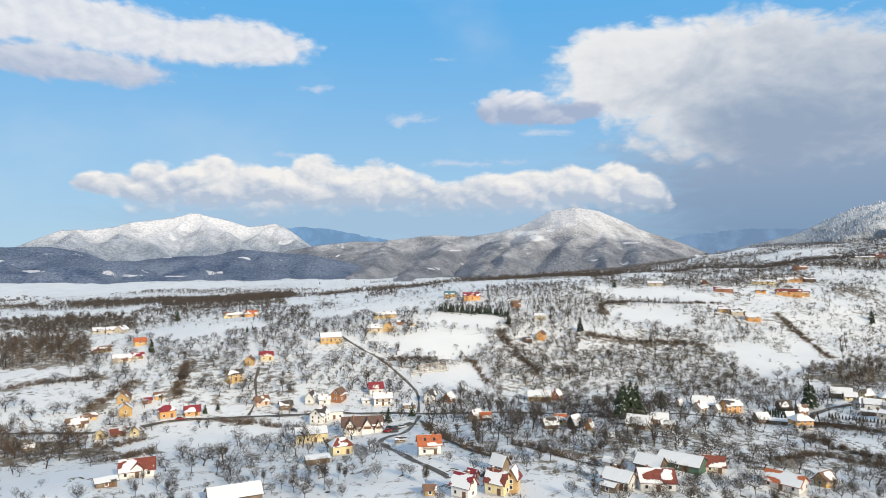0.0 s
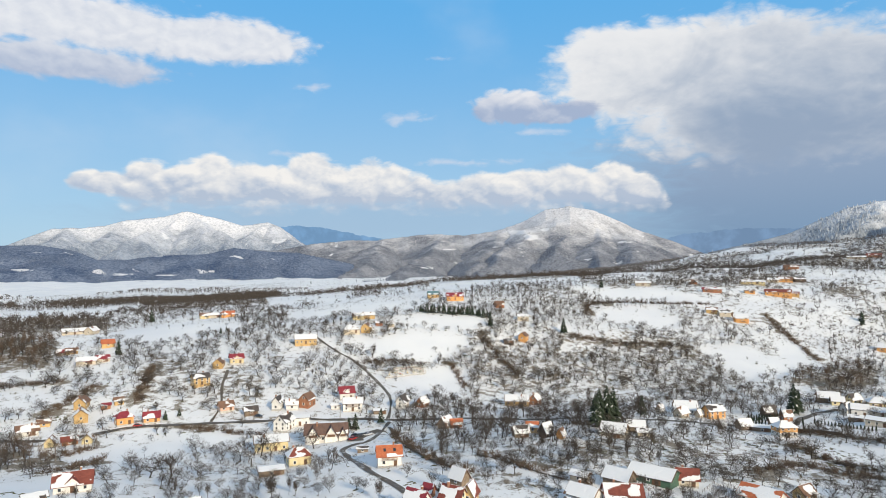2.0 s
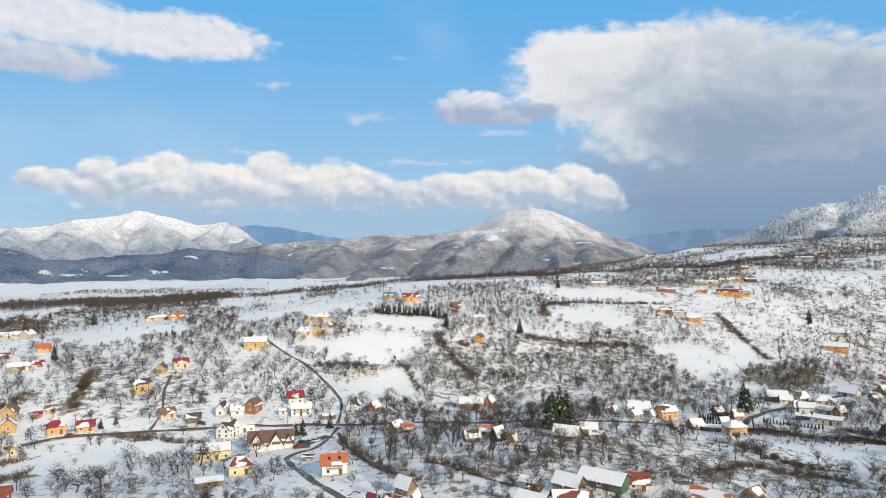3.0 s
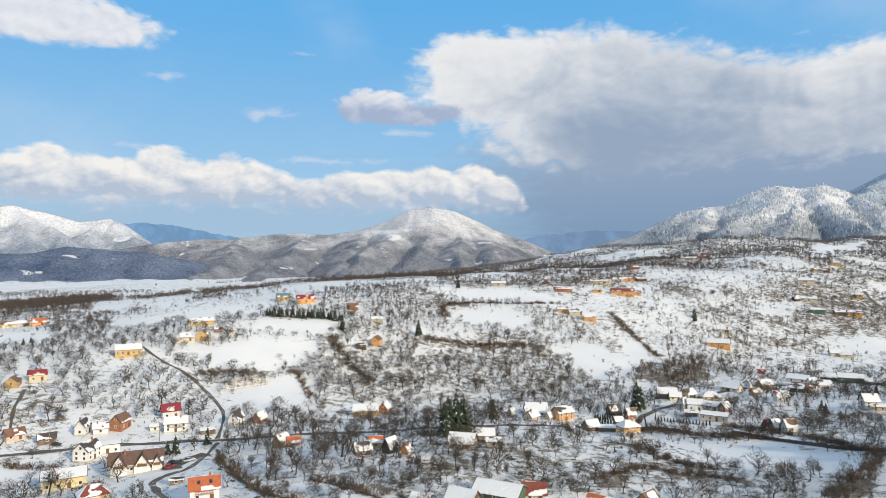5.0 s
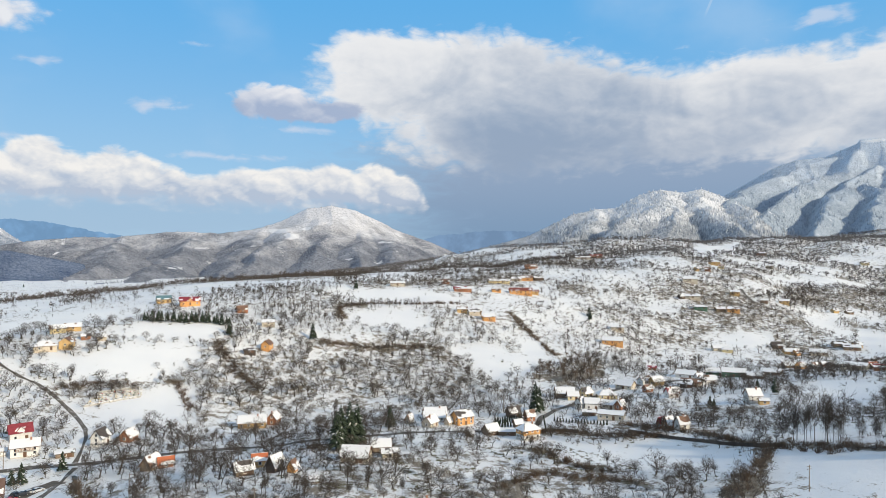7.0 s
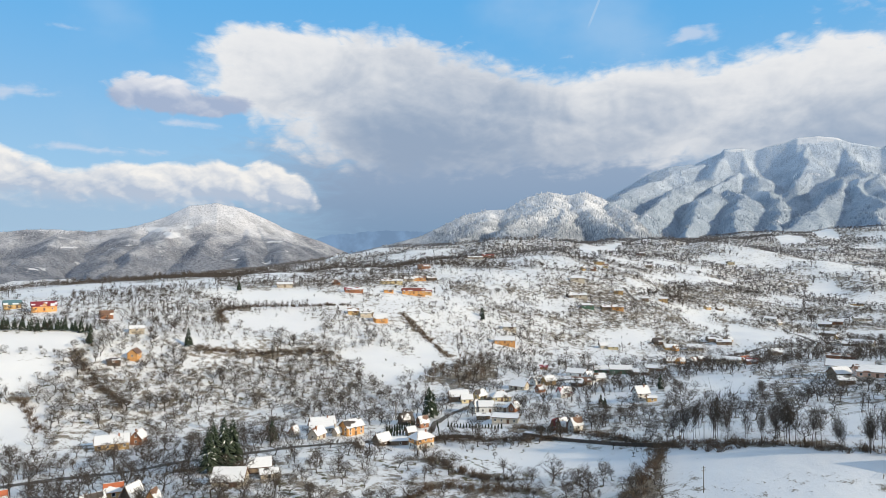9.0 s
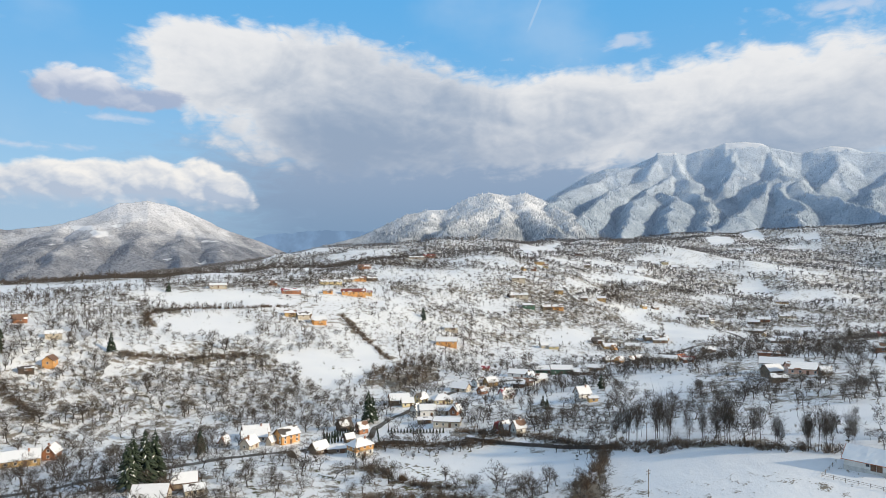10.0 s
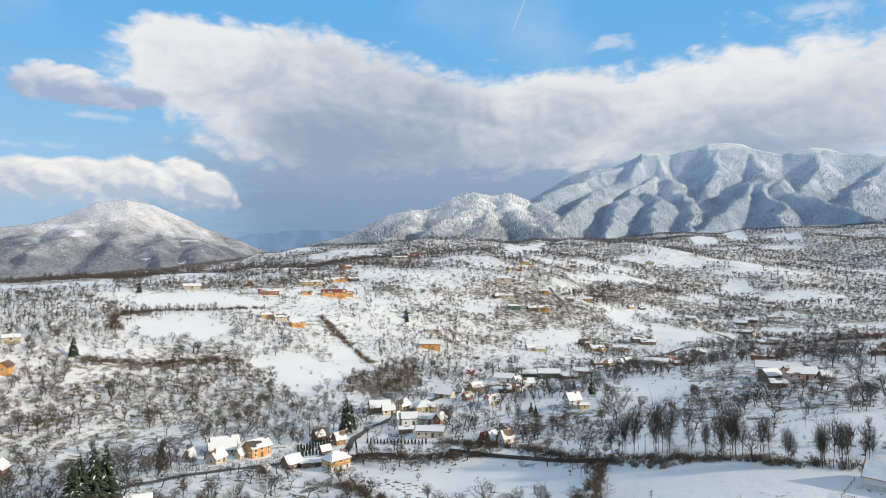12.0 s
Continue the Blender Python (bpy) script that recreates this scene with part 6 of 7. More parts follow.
house(232.1, 710.3, 347, 15.5, 10.0, 2.5, 2.0, "beige", "brown", 0.97)
house(292.4, 724.5, 343, 7.8, 5.6, 2.5, 2.2, "brick", "brown", 0.30)
house(330.1, 674.0, 339, 9.4, 6.7, 2.2, 1.3, "orange", "brown", 0.50)
house(617.5, 948.3, 327, 24.0, 9.5, 2.5, 1.7, "beige", "brown", 0.97)
house(651.7, 961.7, 331, 19.3, 9.5, 2.7, 2.4, "brick", "red", 0.10)


# ---------------- trees ----------------
def branch_mesh(segments):
    """Tapered three-sided branches in one set of arrays: rows of start, end, radius at the start, radius at the end."""
    a = np.array([s[0] for s in segments], float)
    b = np.array([s[1] for s in segments], float)
    r0 = np.array([s[2] for s in segments], float)
    r1 = np.array([s[3] for s in segments], float)
    d = b - a
    d /= np.maximum(np.linalg.norm(d, axis=1, keepdims=True), 1e-6)
    ref = np.where(np.abs(d[:, 2:3]) > 0.9, [[1.0, 0, 0]], [[0, 0, 1.0]])
    u = np.cross(d, ref)
    u /= np.linalg.norm(u, axis=1, keepdims=True)
    w = np.cross(d, u)
    ang = np.arange(3) * 2 * math.pi / 3
    off = np.cos(ang)[None, :, None] * u[:, None] + np.sin(ang)[None, :, None] * w[:, None]
    v = np.concatenate([a[:, None] + off * r0[:, None, None], b[:, None] + off * r1[:, None, None]], 1)
    n = np.arange(len(a))[:, None] * 6
    f = np.concatenate([np.concatenate([n + i, n + (i + 1) % 3, n + 3 + (i + 1) % 3], 1) for i in range(3)] + [np.concatenate([n + i, n + 3 + (i + 1) % 3, n + 3 + i], 1) for i in range(3)], 0)
    return v.reshape(-1, 3), f


def twig_mesh(segments):
    """Fine twigs: slivers that run out into a point, each turned its own way."""
    a = np.array([s[0] for s in segments], float)
    b = np.array([s[1] for s in segments], float)
    r = np.array([s[2] for s in segments], float)
    d = b - a
    rng = np.random.default_rng(len(segments))
    u = np.cross(d, rng.normal(0, 1, d.shape))
    u *= (r / np.maximum(np.linalg.norm(u, axis=1), 1e-9))[:, None]
    v = np.stack([a + u, a - u, b], 1).reshape(-1, 3)
    return v, np.arange(len(v)).reshape(-1, 3)


def bare_tree(seed, tall=False, limbs=6, seconds=5, twigs=4, fat=1.0, simple=False, airy=False):
    """Skeleton of a leafless tree one metre high: trunk and limbs, and the finer branches."""
    rng = np.random.default_rng(seed)

    def unit(v):
        return v / np.linalg.norm(v)

    fork = rng.uniform(0.40, 0.55) if tall else rng.uniform(0.18, 0.30)
    lean = rng.normal(0, 0.04, 2)
    top = np.array([lean[0], lean[1], fork])
    wood = [(np.zeros(3) - [0, 0, 0.06], top, 0.018 * min(fat, 1.5), 0.012 * min(fat, 1.5))]
    fine = []
    for i in range(limbs):
        az = 2 * math.pi * (i + rng.uniform(-0.3, 0.3)) / limbs
        el = radians(rng.uniform(55, 80) if tall else rng.uniform(18, 66))
        length = rng.uniform(0.34, 0.52) if tall else rng.uniform(0.40, 0.60)
        start = top * rng.uniform(0.72, 1.0)
        way = np.array([math.cos(az) * math.cos(el), math.sin(az) * math.cos(el), math.sin(el)])
        mid = start + way * length * 0.5
        bent = unit(way + [0, 0, 0.30] + rng.normal(0, 0.18, 3))
        end = mid + bent * length * 0.5
        if simple:
            fine += [(start, end, 0.0075 * fat, 0)]
        else:
            wood += [(start, mid, 0.010 * fat, 0.007 * fat), (mid, end, 0.007 * fat, 0.003 * fat)]
        for k in range(seconds):
            t = rng.uniform(0.2, 1.0)
            at = start + (mid - start) * t * 2 if t < 0.5 else mid + (end - mid) * (t - 0.5) * 2
            dirn = unit(way * 0.6 + rng.normal(0, 0.6, 3) + [0, 0, 0.2 if not tall else 0.5])
            fine.append((at, at + dirn * rng.uniform(0.16, 0.30), 0.007 * fat, 0))
    # the twigs fill a rounded crown, each growing outwards
    heart, span = (np.array([lean[0], lean[1], 0.60]), np.array([0.21, 0.21, 0.36])) if tall else (np.array([lean[0], lean[1], 0.60]), np.array([0.44, 0.44, 0.36]))
    if airy:
        heart, span = np.array([lean[0], lean[1], 0.56]), np.array([0.16, 0.16, 0.43])
    lump = rng.normal(0, 1, (5, 3))
    for _ in range(twigs):
        d = unit(rng.normal(0, 1, 3))
        rad = rng.uniform(0.1, 1.0) ** 0.42 * (0.78 + 0.30 * np.tanh((lump @ d).max() - 1.2))
        p = heart + d * rad * span
        if p[2] < 0.16:
            continue
        grow = unit((p - top) * 0.9 + rng.normal(0, 0.36, 3) + [0, 0, 0.10])
        ln = rng.uniform(0.09, 0.21)
        fine.append((p - grow * ln * 0.6, p + grow * ln * 0.4, 0.0055 * fat, 0))
    return wood, fine


def crown_arrays(wood, fine):
    """The limbs and twigs above the trunk."""
    v0, f0 = branch_mesh(wood[1:])
    v1, f1 = twig_mesh(fine)
    return np.concatenate([v0, v1]), np.concatenate([f0, f1 + len(v0)])


def shrub_mesh(seed, stems=14, fat=1.0):
    rng = np.random.default_rng(seed)
    fine = []
    for _ in range(stems):
        az, el = rng.uniform(0, 6.28), radians(rng.uniform(35, 85))
        d = np.array([math.cos(az) * math.cos(el), math.sin(az) * math.cos(el), math.sin(el)])
        a = np.array([*rng.normal(0, 0.16, 2), -0.05])
        b = a + d * rng.uniform(0.6, 1.0)
        fine.append((a, b, 0.014 * fat, 0))
        for _ in range(2):
            q = a + (b - a) * rng.uniform(0.3, 0.8)
            fine.append((q, q + (d + rng.normal(0, 0.5, 3)) * rng.uniform(0.2, 0.4), 0.009 * fat, 0))
    return twig_mesh(fine)


def joined_tree(seed, tall, limbs, seconds, twigs, fat, simple=True):
    wood, fine = bare_tree(seed, tall, limbs, seconds, twigs, fat, simple)
    v0, f0 = branch_mesh(wood)
    v1, f1 = twig_mesh(fine)
    return np.concatenate([v0, v1]), np.concatenate([f0, f1 + len(v0)])


def bush_crown(seed, count, half_width, length, span=(0.5, 0.5, 0.36)):
    """A far tree: one stem and twigs that fill an uneven crown."""
    rng = np.random.default_rng(seed)
    fine = [((0, 0, -0.05), (0, 0, 0.7), half_width * 1.2, 0)]
    lump = rng.normal(0, 1, (4, 3))
    for _ in range(count):
        d = rng.normal(0, 1, 3)
        d /= np.linalg.norm(d)
        rad = rng.uniform(0, 1) ** 0.45 * (0.75 + 0.35 * np.tanh((lump @ d).max() - 1.0))
        p = np.array([0, 0, 0.58]) + d * rad * np.array(span)
        way = d * 0.6 + rng.normal(0, 0.6, 3) + [0, 0, 0.35]
        way /= np.linalg.norm(way)
        fine.append((p - way * length * 0.5, p + way * length * 0.5, half_width, 0))
    return twig_mesh(fine)


def thicket(name, templates, x, y, h, mat, label, rng, wide=(0.85, 1.25)):
    """Many plants in one mesh: templates one metre high, set down at x, y with heights h."""
    if not len(x):
        return None
    z = land_z(x, y)
    pick = rng.integers(0, len(templates), len(x))
    vs, fs, base = [], [], 0
    for n, (tv, tf) in enumerate(templates):
        sel = np.where(pick == n)[0]
        if not len(sel):
            continue
        a, w = rng.uniform(0, 6.28, len(sel)), rng.uniform(*wide, len(sel)) * h[sel]
        c, s = np.cos(a)[:, None], np.sin(a)[:, None]
        px = x[sel, None] + (tv[None, :, 0] * c - tv[None, :, 1] * s) * w[:, None]
        py = y[sel, None] + (tv[None, :, 0] * s + tv[None, :, 1] * c) * w[:, None]
        pz = z[sel, None] + tv[None, :, 2] * h[sel, None]
        vs.append(np.stack([px, py, pz], -1).reshape(-1, 3))
        fs.append((tf[None] + (np.arange(len(sel)) * len(tv))[:, None, None]).reshape(-1, 3) + base)
        base += len(sel) * len(tv)
    me = raw_mesh(name, np.concatenate(vs), np.concatenate(fs), mat)
    return tagged(new(name, me), label, "trees", kind="stuff")


def plant_land():
    rng = np.random.default_rng(11)
    roads = [(smoothed(ROAD_MAIN), 4.6), (smoothed(ROAD_NORTH), 3.6), (smoothed(ROAD_SOUTH), 3.6), (FORECOURT, 6.0), (smoothed(TRACK_HILL), 2.0), (TRACK_FAR, 4.0), (TRACK_FARM, 2.5)]

    def free(x, y, gap=1.0):
        ok = np.ones(len(x), bool)
        for hx, hy, size in FOOTPRINTS:
            ok &= np.hypot(x - hx, y - hy) > size * 0.55 + gap
        for line, wide in roads:
            ok &= line_distance(line, x, y) > wide
        return ok

    def sector(spacing, near, far, b0=-46, b1=80):
        g = np.arange(-far, far, spacing)
        x, y = np.meshgrid(g, g)
        x = x.ravel() + rng.uniform(-0.45, 0.45, x.size) * spacing + ORIGIN[0]
        y = y.ravel() + rng.uniform(-0.45, 0.45, y.size) * spacing + ORIGIN[1]
        r, b = np.hypot(x - ORIGIN[0], y - ORIGIN[1]), np.degrees(np.arctan2(x - ORIGIN[0], y - ORIGIN[1]))
        k = (r > near) & (r < far) & (b > b0) & (b < b1)
        return x[k], y[k]

    def mask(polys, x, y):
        m = np.zeros(len(x), bool)
        for p in polys:
            m |= inside(p, x, y)
        return m

    # scattered fruit and field trees, thinned out by meadows
    def ragged(x, y):
        """The same places pushed about, so that woods and meadows have uneven edges."""
        size = np.clip(np.hypot(x - ORIGIN[0], y - ORIGIN[1]) / 65 - 1.5, 1.5, 11.0)
        return x + (fbm(x / 22, y / 22, 51, 2) - 0.5) * 3 * size, y + (fbm(x / 22, y / 22, 52, 2) - 0.5) * 3 * size

    def mask_soft(polys, x, y):
        return mask(polys, *ragged(x, y))

    x, y = sector(5.6, 150, 1150)
    clump = fbm(x / 70, y / 70, 21, 3) + 0.5 * (fbm(x / 19, y / 19, 4, 2) - 0.5)
    wood, clear = mask_soft(WOODS, x, y), mask_soft(CLEAR, x, y)
    chance = np.clip((clump - 0.43) * 6.5, 0.04, 0.80)
    # farther up the slopes the trees stand in belts along the terraces
    r0, b0 = np.hypot(x - ORIGIN[0], y - ORIGIN[1]), np.degrees(np.arctan2(x - ORIGIN[0], y - ORIGIN[1]))
    belts = np.clip((belt_noise(x, y) - 0.428) * 10, 0.08, 0.92)
    up = np.clip((r0 - 520) / 160, 0, 1) * np.clip((b0 + 4) / 12, 0, 1)
    chance = chance * (1 - up) + belts * up
    # thick old orchards east of the lane
    thick = np.clip((fbm(x / 38, y / 38, 81, 3) - 0.40) * 5, 0, 1)
    chance = chance + 0.52 * thick * np.clip((b0 + 8) / 8, 0, 1) * np.clip((40 - b0) / 8, 0, 1) * (r0 < 600)
    chance = chance + 0.38 * thick * np.clip((b0 - 24) / 4, 0, 1) * np.clip((40 - b0) / 5, 0, 1) * np.clip((r0 - 560) / 80, 0, 1)
    chance = chance * (1 - 0.40 * np.clip((-6 - b0) / 5, 0, 1) * np.clip((470 - r0) / 60, 0, 1))
    chance = np.where(wood, np.maximum(chance, 0.5), chance)
    chance = np.where(mask_soft(ORCHARDS, x, y), np.maximum(chance, np.where(b0 > 46, 0.08 + 0.20 * thick, 0.20 + 0.34 * thick)), chance)
    chance = np.where(mask(RIVERSIDE, x, y), np.minimum(chance, 0.22), chance)
    chance = np.where(clear, 0.045, chance)
    chance = np.where(inside(ROW_ORCHARD, x, y), 0.05, chance)
    chance = np.where(mask(BARE_FIELDS, x, y), 0.0, chance)
    k = (rng.uniform(0, 1, len(x)) < chance)
    x, y = x[k], y[k]
    k = free(x, y, 3.0)
    x, y = x[k], y[k]
    # rows of the orchard by the lane
    gx, gy = np.meshgrid(np.arange(9) * 7.0, np.arange(9) * 7.5)
    ox, oy = -84 + gx.ravel() + gy.ravel() * 0.12, 402 + gy.ravel() - gx.ravel() * 0.1
    k = free(ox, oy) & (ox < -26)
    x, y = np.append(x, ox[k]), np.append(y, oy[k])
    h = np.where(rng.uniform(0, 1, len(x)) < 0.16, rng.uniform(7.5, 11.0, len(x)), rng.uniform(3.6, 7.2, len(x))) * np.where(mask(WOODS, x, y), 1.2, 1.0) * np.where(mask(CLEAR, x, y), 0.5, 1.0)
    reach = np.hypot(x - ORIGIN[0], y - ORIGIN[1])
    order = np.argsort(reach)
    tree_x, tree_y = x, y
    named = order[:290]
    templates = []
    for n in range(7):
        wood_s, fine_s = bare_tree(100 + n, n == 6, 7, 5, 420, 0.8)
        a, b = raw_mesh("trunk", *branch_mesh(wood_s[:1]), BARK), raw_mesh("crown", *crown_arrays(wood_s, fine_s), BARK)
        templates.append((a, b))
    kinds = [None] * len(templates)
    for i in named:
        n = int(rng.integers(0, len(templates)))
        m = pose(x[i], y[i], float(land_z(x[i], y[i])), 0, 0, rng.uniform(0, 360)) @ Matrix.Scale(h[i], 4)
        if kinds[n] is None:
            t = tagged(new("fruit_tree"), "bare leafless fruit tree standing in snow", "tree", "bare trees of the orchards")
            for nm, me in zip(("trunk", "crown"), templates[n]):
                o = new(nm, me)
                o.parent = t
            t.matrix_basis = m
            kinds[n] = t
        else:
            t = copy_thing(kinds[n], m)
            t.scale = (h[i] * rng.uniform(0.85, 1.2),) * 2 + (h[i],)
    rest = order[290:]
    mid = rest[reach[rest] < 560]
    far = rest[reach[rest] >= 560]
    label = "bare leafless trees scattered over snowy orchards and slopes"
    t_mid = [joined_tree(200 + n, n % 5 == 4, 6, 4, 140, 1.4) for n in range(8)]
    t_far = [bush_crown(300 + n, 30, 0.023, 0.22, (0.48, 0.48, 0.40)) for n in range(8)]
    thicket("orchard_trees", t_mid, x[mid], y[mid], h[mid], BARK, label, rng, (1.0, 1.55))
    thicket("field_trees", t_far, x[far], y[far], h[far], BARK_FAR, label, rng, (0.9, 1.25))
    # denser woods
    x, y = sector(4.6, 150, 1150)
    k = mask_soft(WOODS, x, y) & ~mask_soft(CLEAR, x, y) & (rng.uniform(0, 1, len(x)) < np.where(np.hypot(x - ORIGIN[0], y - ORIGIN[1]) > 600, 0.22, 0.40))
    x, y = x[k], y[k]
    k = free(x, y, 2.0)
    x, y = x[k], y[k]
    reach = np.hypot(x - ORIGIN[0], y - ORIGIN[1])
    h = rng.uniform(6.0, 11.0, len(x))
    tall_mid = [joined_tree(500 + n, True, 6, 3, 130, 0.9) for n in range(6)]
    tall_far = [bush_crown(600 + n, 26, 0.024, 0.28, (0.30, 0.30, 0.38)) for n in range(6)]
    k = reach < 560
    thicket("woodland_trees", tall_mid, x[k], y[k], h[k], BARK_RED, "bare brown woodland along the streams", rng)
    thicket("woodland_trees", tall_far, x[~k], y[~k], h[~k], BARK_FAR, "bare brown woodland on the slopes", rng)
    # a row of slim young trees above the white slope
    n = 64
    t = np.linspace(0, 1, n)
    x, y = 89 + 139 * t + rng.normal(0, 0.5, n), 601 + 28 * t + 5 * np.sin(t * math.pi) + rng.normal(0, 0.5, n)
    thicket("poplar_row", tall_mid, x, y, rng.uniform(6.5, 10.5, n), BARK_FAR, "row of slim bare young trees on a field edge", rng, (0.6, 0.9))
    # far woods in belts across the plain and over the hills
    x, y = sector(11.5, 1100, 3100, -44, 78)
    b = np.degrees(np.arctan2(x - ORIGIN[0], y - ORIGIN[1]))
    r = np.hypot(x - ORIGIN[0], y - ORIGIN[1])
    belt, need = far_belts(x, y)
    k = ((belt > need + rng.normal(0, 0.012, len(x))) | (mask(WOODS, x, y) & (rng.uniform(0, 1, len(x)) < 0.28))) & ~((b < 4) & (r > 1900)) & ~((b < 4) & (vnoise(b / 22 + 3, r / 210, 91) > 0.56)) & ~mask(CLEAR, x, y)
    x, y, r = x[k], y[k], r[k]
    h = rng.uniform(4.0, 11.0, len(x))
    clumps = [bush_crown(700 + n, 12, 0.055, 0.34, (0.5, 0.5, 0.38)) for n in range(8)]
    thicket("distant_woods", clumps, x, y, h, BARK_DISTANT_HAZED, "belts of bare distant woodland", rng, (0.9, 1.5))
    # dead grass laid bare round the feet of the trees
    gx, gy = [], []
    for sel in (named, mid, far[:2500]):
        pick = sel[rng.uniform(0, 1, len(sel)) < 0.85]
        gx.append(tree_x[pick] + rng.normal(0, 0.5, len(pick)))
        gy.append(tree_y[pick] + rng.normal(0, 0.5, len(pick)))
    for line in BANKS:
        for (x0, y0), (x1, y1) in zip(line, line[1:]):
            n = max(2, int(math.hypot(x1 - x0, y1 - y0) * 0.8))
            t = rng.uniform(0, 1, n)
            gx.append(x0 + (x1 - x0) * t + rng.normal(0, 0.7, n))
            gy.append(y0 + (y1 - y0) * t + rng.normal(0, 0.7, n))
    gx, gy = np.concatenate(gx), np.concatenate(gy)
    k = free(gx, gy, 0.5)
    gx, gy = gx[k], gy[k]
    mats = []
    for n in range(4):
        a = np.arange(8) * math.pi / 4
        r = np.random.default_rng(n).uniform(0.6, 1.2, 8)
        v = np.concatenate([np.stack([r * np.cos(a), 0.6 * r * np.sin(a), np.full(8, -0.25)], -1), [[0.2, 0.1, 0.24]]])
        mats.append((v, np.array([[i, (i + 1) % 8, 8] for i in range(8)])))
    thicket("dead_grass", mats, gx, gy, rng.uniform(0.6, 1.2, len(gx)), DRY_GRASS, "dry grass laid bare round the tree trunks", rng, (1.0, 2.4))
    # hedges, scrub on the field edges
    hx, hy = [], []
    for line in HEDGES:
        pts = smoothed(line, 2)
        for (x0, y0), (x1, y1) in zip(pts, pts[1:]):
            n = max(1, int(math.hypot(x1 - x0, y1 - y0) * 1.3))
            t = rng.uniform(0, 1, n)
            hx.append(x0 + (x1 - x0) * t + rng.normal(0, 1.5, n))
            hy.append(y0 + (y1 - y0) * t + rng.normal(0, 1.5, n))
    for line, wide in ((STREAM, 1.5), (DITCH, 1.2)):
        for (x0, y0), (x1, y1) in zip(line, line[1:]):
            n = max(1, int(math.hypot(x1 - x0, y1 - y0) * 0.8))
            t = rng.uniform(0, 1, n)
            hx.append(x0 + (x1 - x0) * t + rng.normal(0, wide, n))
            hy.append(y0 + (y1 - y0) * t + rng.normal(0, wide, n))
    hx, hy = np.concatenate(hx), np.concatenate(hy)
    k = free(hx, hy, 0.5)
    hx, hy = hx[k], hy[k]
    shrubs = [shrub_mesh(800 + n, 14, 2.2) for n in range(5)]
    thicket("hedge_scrub", shrubs, hx, hy, rng.uniform(1.4, 3.8, len(hx)), BARK_RED, "reddish-brown leafless scrub along field edges", rng)
    # low scrub and tall grass tufts everywhere between the trees
    x, y = sector(5.6, 150, 750)
    chance = np.where(mask_soft(WOODS, x, y), 0.7, np.clip((fbm(x / 40, y / 40, 41, 3) - 0.39) * 2.6, 0.03, 0.7))
    chance = np.where(mask_soft(CLEAR, x, y) | mask(BARE_FIELDS, x, y), 0.0, chance)
    k = rng.uniform(0, 1, len(x)) < chance
    x, y = x[k], y[k]
    k = free(x, y, 1.0)
    x, y = x[k], y[k]
    low = [shrub_mesh(850 + n, 8, 3.0) for n in range(5)]
    thicket("low_scrub", low, x, y, rng.uniform(0.7, 2.0, len(x)), BARK_RED, "low leafless scrub poking out of the snow", rng)


def spruce(x, y, h):
    """A spruce: trunk, drooping boughs in whorls, snow on the boughs."""
    rng = np.random.default_rng(int(abs(x) * 10 + abs(y)))
    t = tagged(new("spruce"), "dark green spruce with snow on its boughs", "tree", "spruces of the village")
    t.matrix_basis = pose(x, y, float(land_z(x, y)), 0, 0, rng.uniform(0, 360))
    bm = bmesh.new()
    tube(bm, (0, 0, -0.4), (0, 0, h * 0.97), 0.018 * h, 0.01, 6)
    part("trunk", bm, BARK, t)
    vs, fs, sv, sf = [], [], [], []

    def bough(store_v, store_f, a, ln, z, r, up, thick, wide):
        d = np.array([math.cos(a), math.sin(a), 0.0])
        n = np.array([-d[1], d[0], 0.0])
        p0 = np.array([0, 0, z]) + d * 0.05
        p1 = p0 + d * ln * 0.55 + [0, 0, -0.10 * ln + up]
        p2 = p0 + d * ln + [0, 0, -0.36 * ln + up]
        base = len(store_v)
        store_v += [p0 + [0, 0, thick], p0 - [0, 0, thick], p1 + n * wide + [0, 0, 0], p1 - n * wide, p1 + [0, 0, thick], p1 - [0, 0, thick * 2.2], p2]
        for f in ((0, 2, 4), (0, 4, 3), (1, 5, 2), (1, 3, 5), (2, 6, 4), (4, 6, 3), (2, 5, 6), (5, 3, 6), (0, 1, 2), (0, 3, 1)):
            store_f.append([base + i for i in f])

    tiers = int(10 + h * 1.0)
    for i in range(tiers):
        s = i / (tiers - 1)
        z = h * (0.14 + 0.84 * s)
        ln = h * 0.25 * (1 - s) ** 0.75 + 0.2
        for k in range(int(13 - 6 * s)):
            a = rng.uniform(0, 6.283)
            l2 = ln * rng.uniform(0.55, 1.2)
            bough(vs, fs, a, l2, z + rng.normal(0, 0.1), 0, 0, 0.12 + 0.04 * l2, 0.22 * l2)
            if rng.uniform() < 0.16:
                bough(sv, sf, a, l2 * 0.9, z + 0.15 + 0.05 * l2, 0, 0.03, 0.03, 0.17 * l2)
    o = new("crown", raw_mesh("crown", vs, fs, NEEDLES))
    o.parent = t
    o = tagged(new("snow_load", raw_mesh("snow_load", sv, sf, SNOW)), "snow lying on the boughs", kind="stuff")
    o.parent = t
    return t


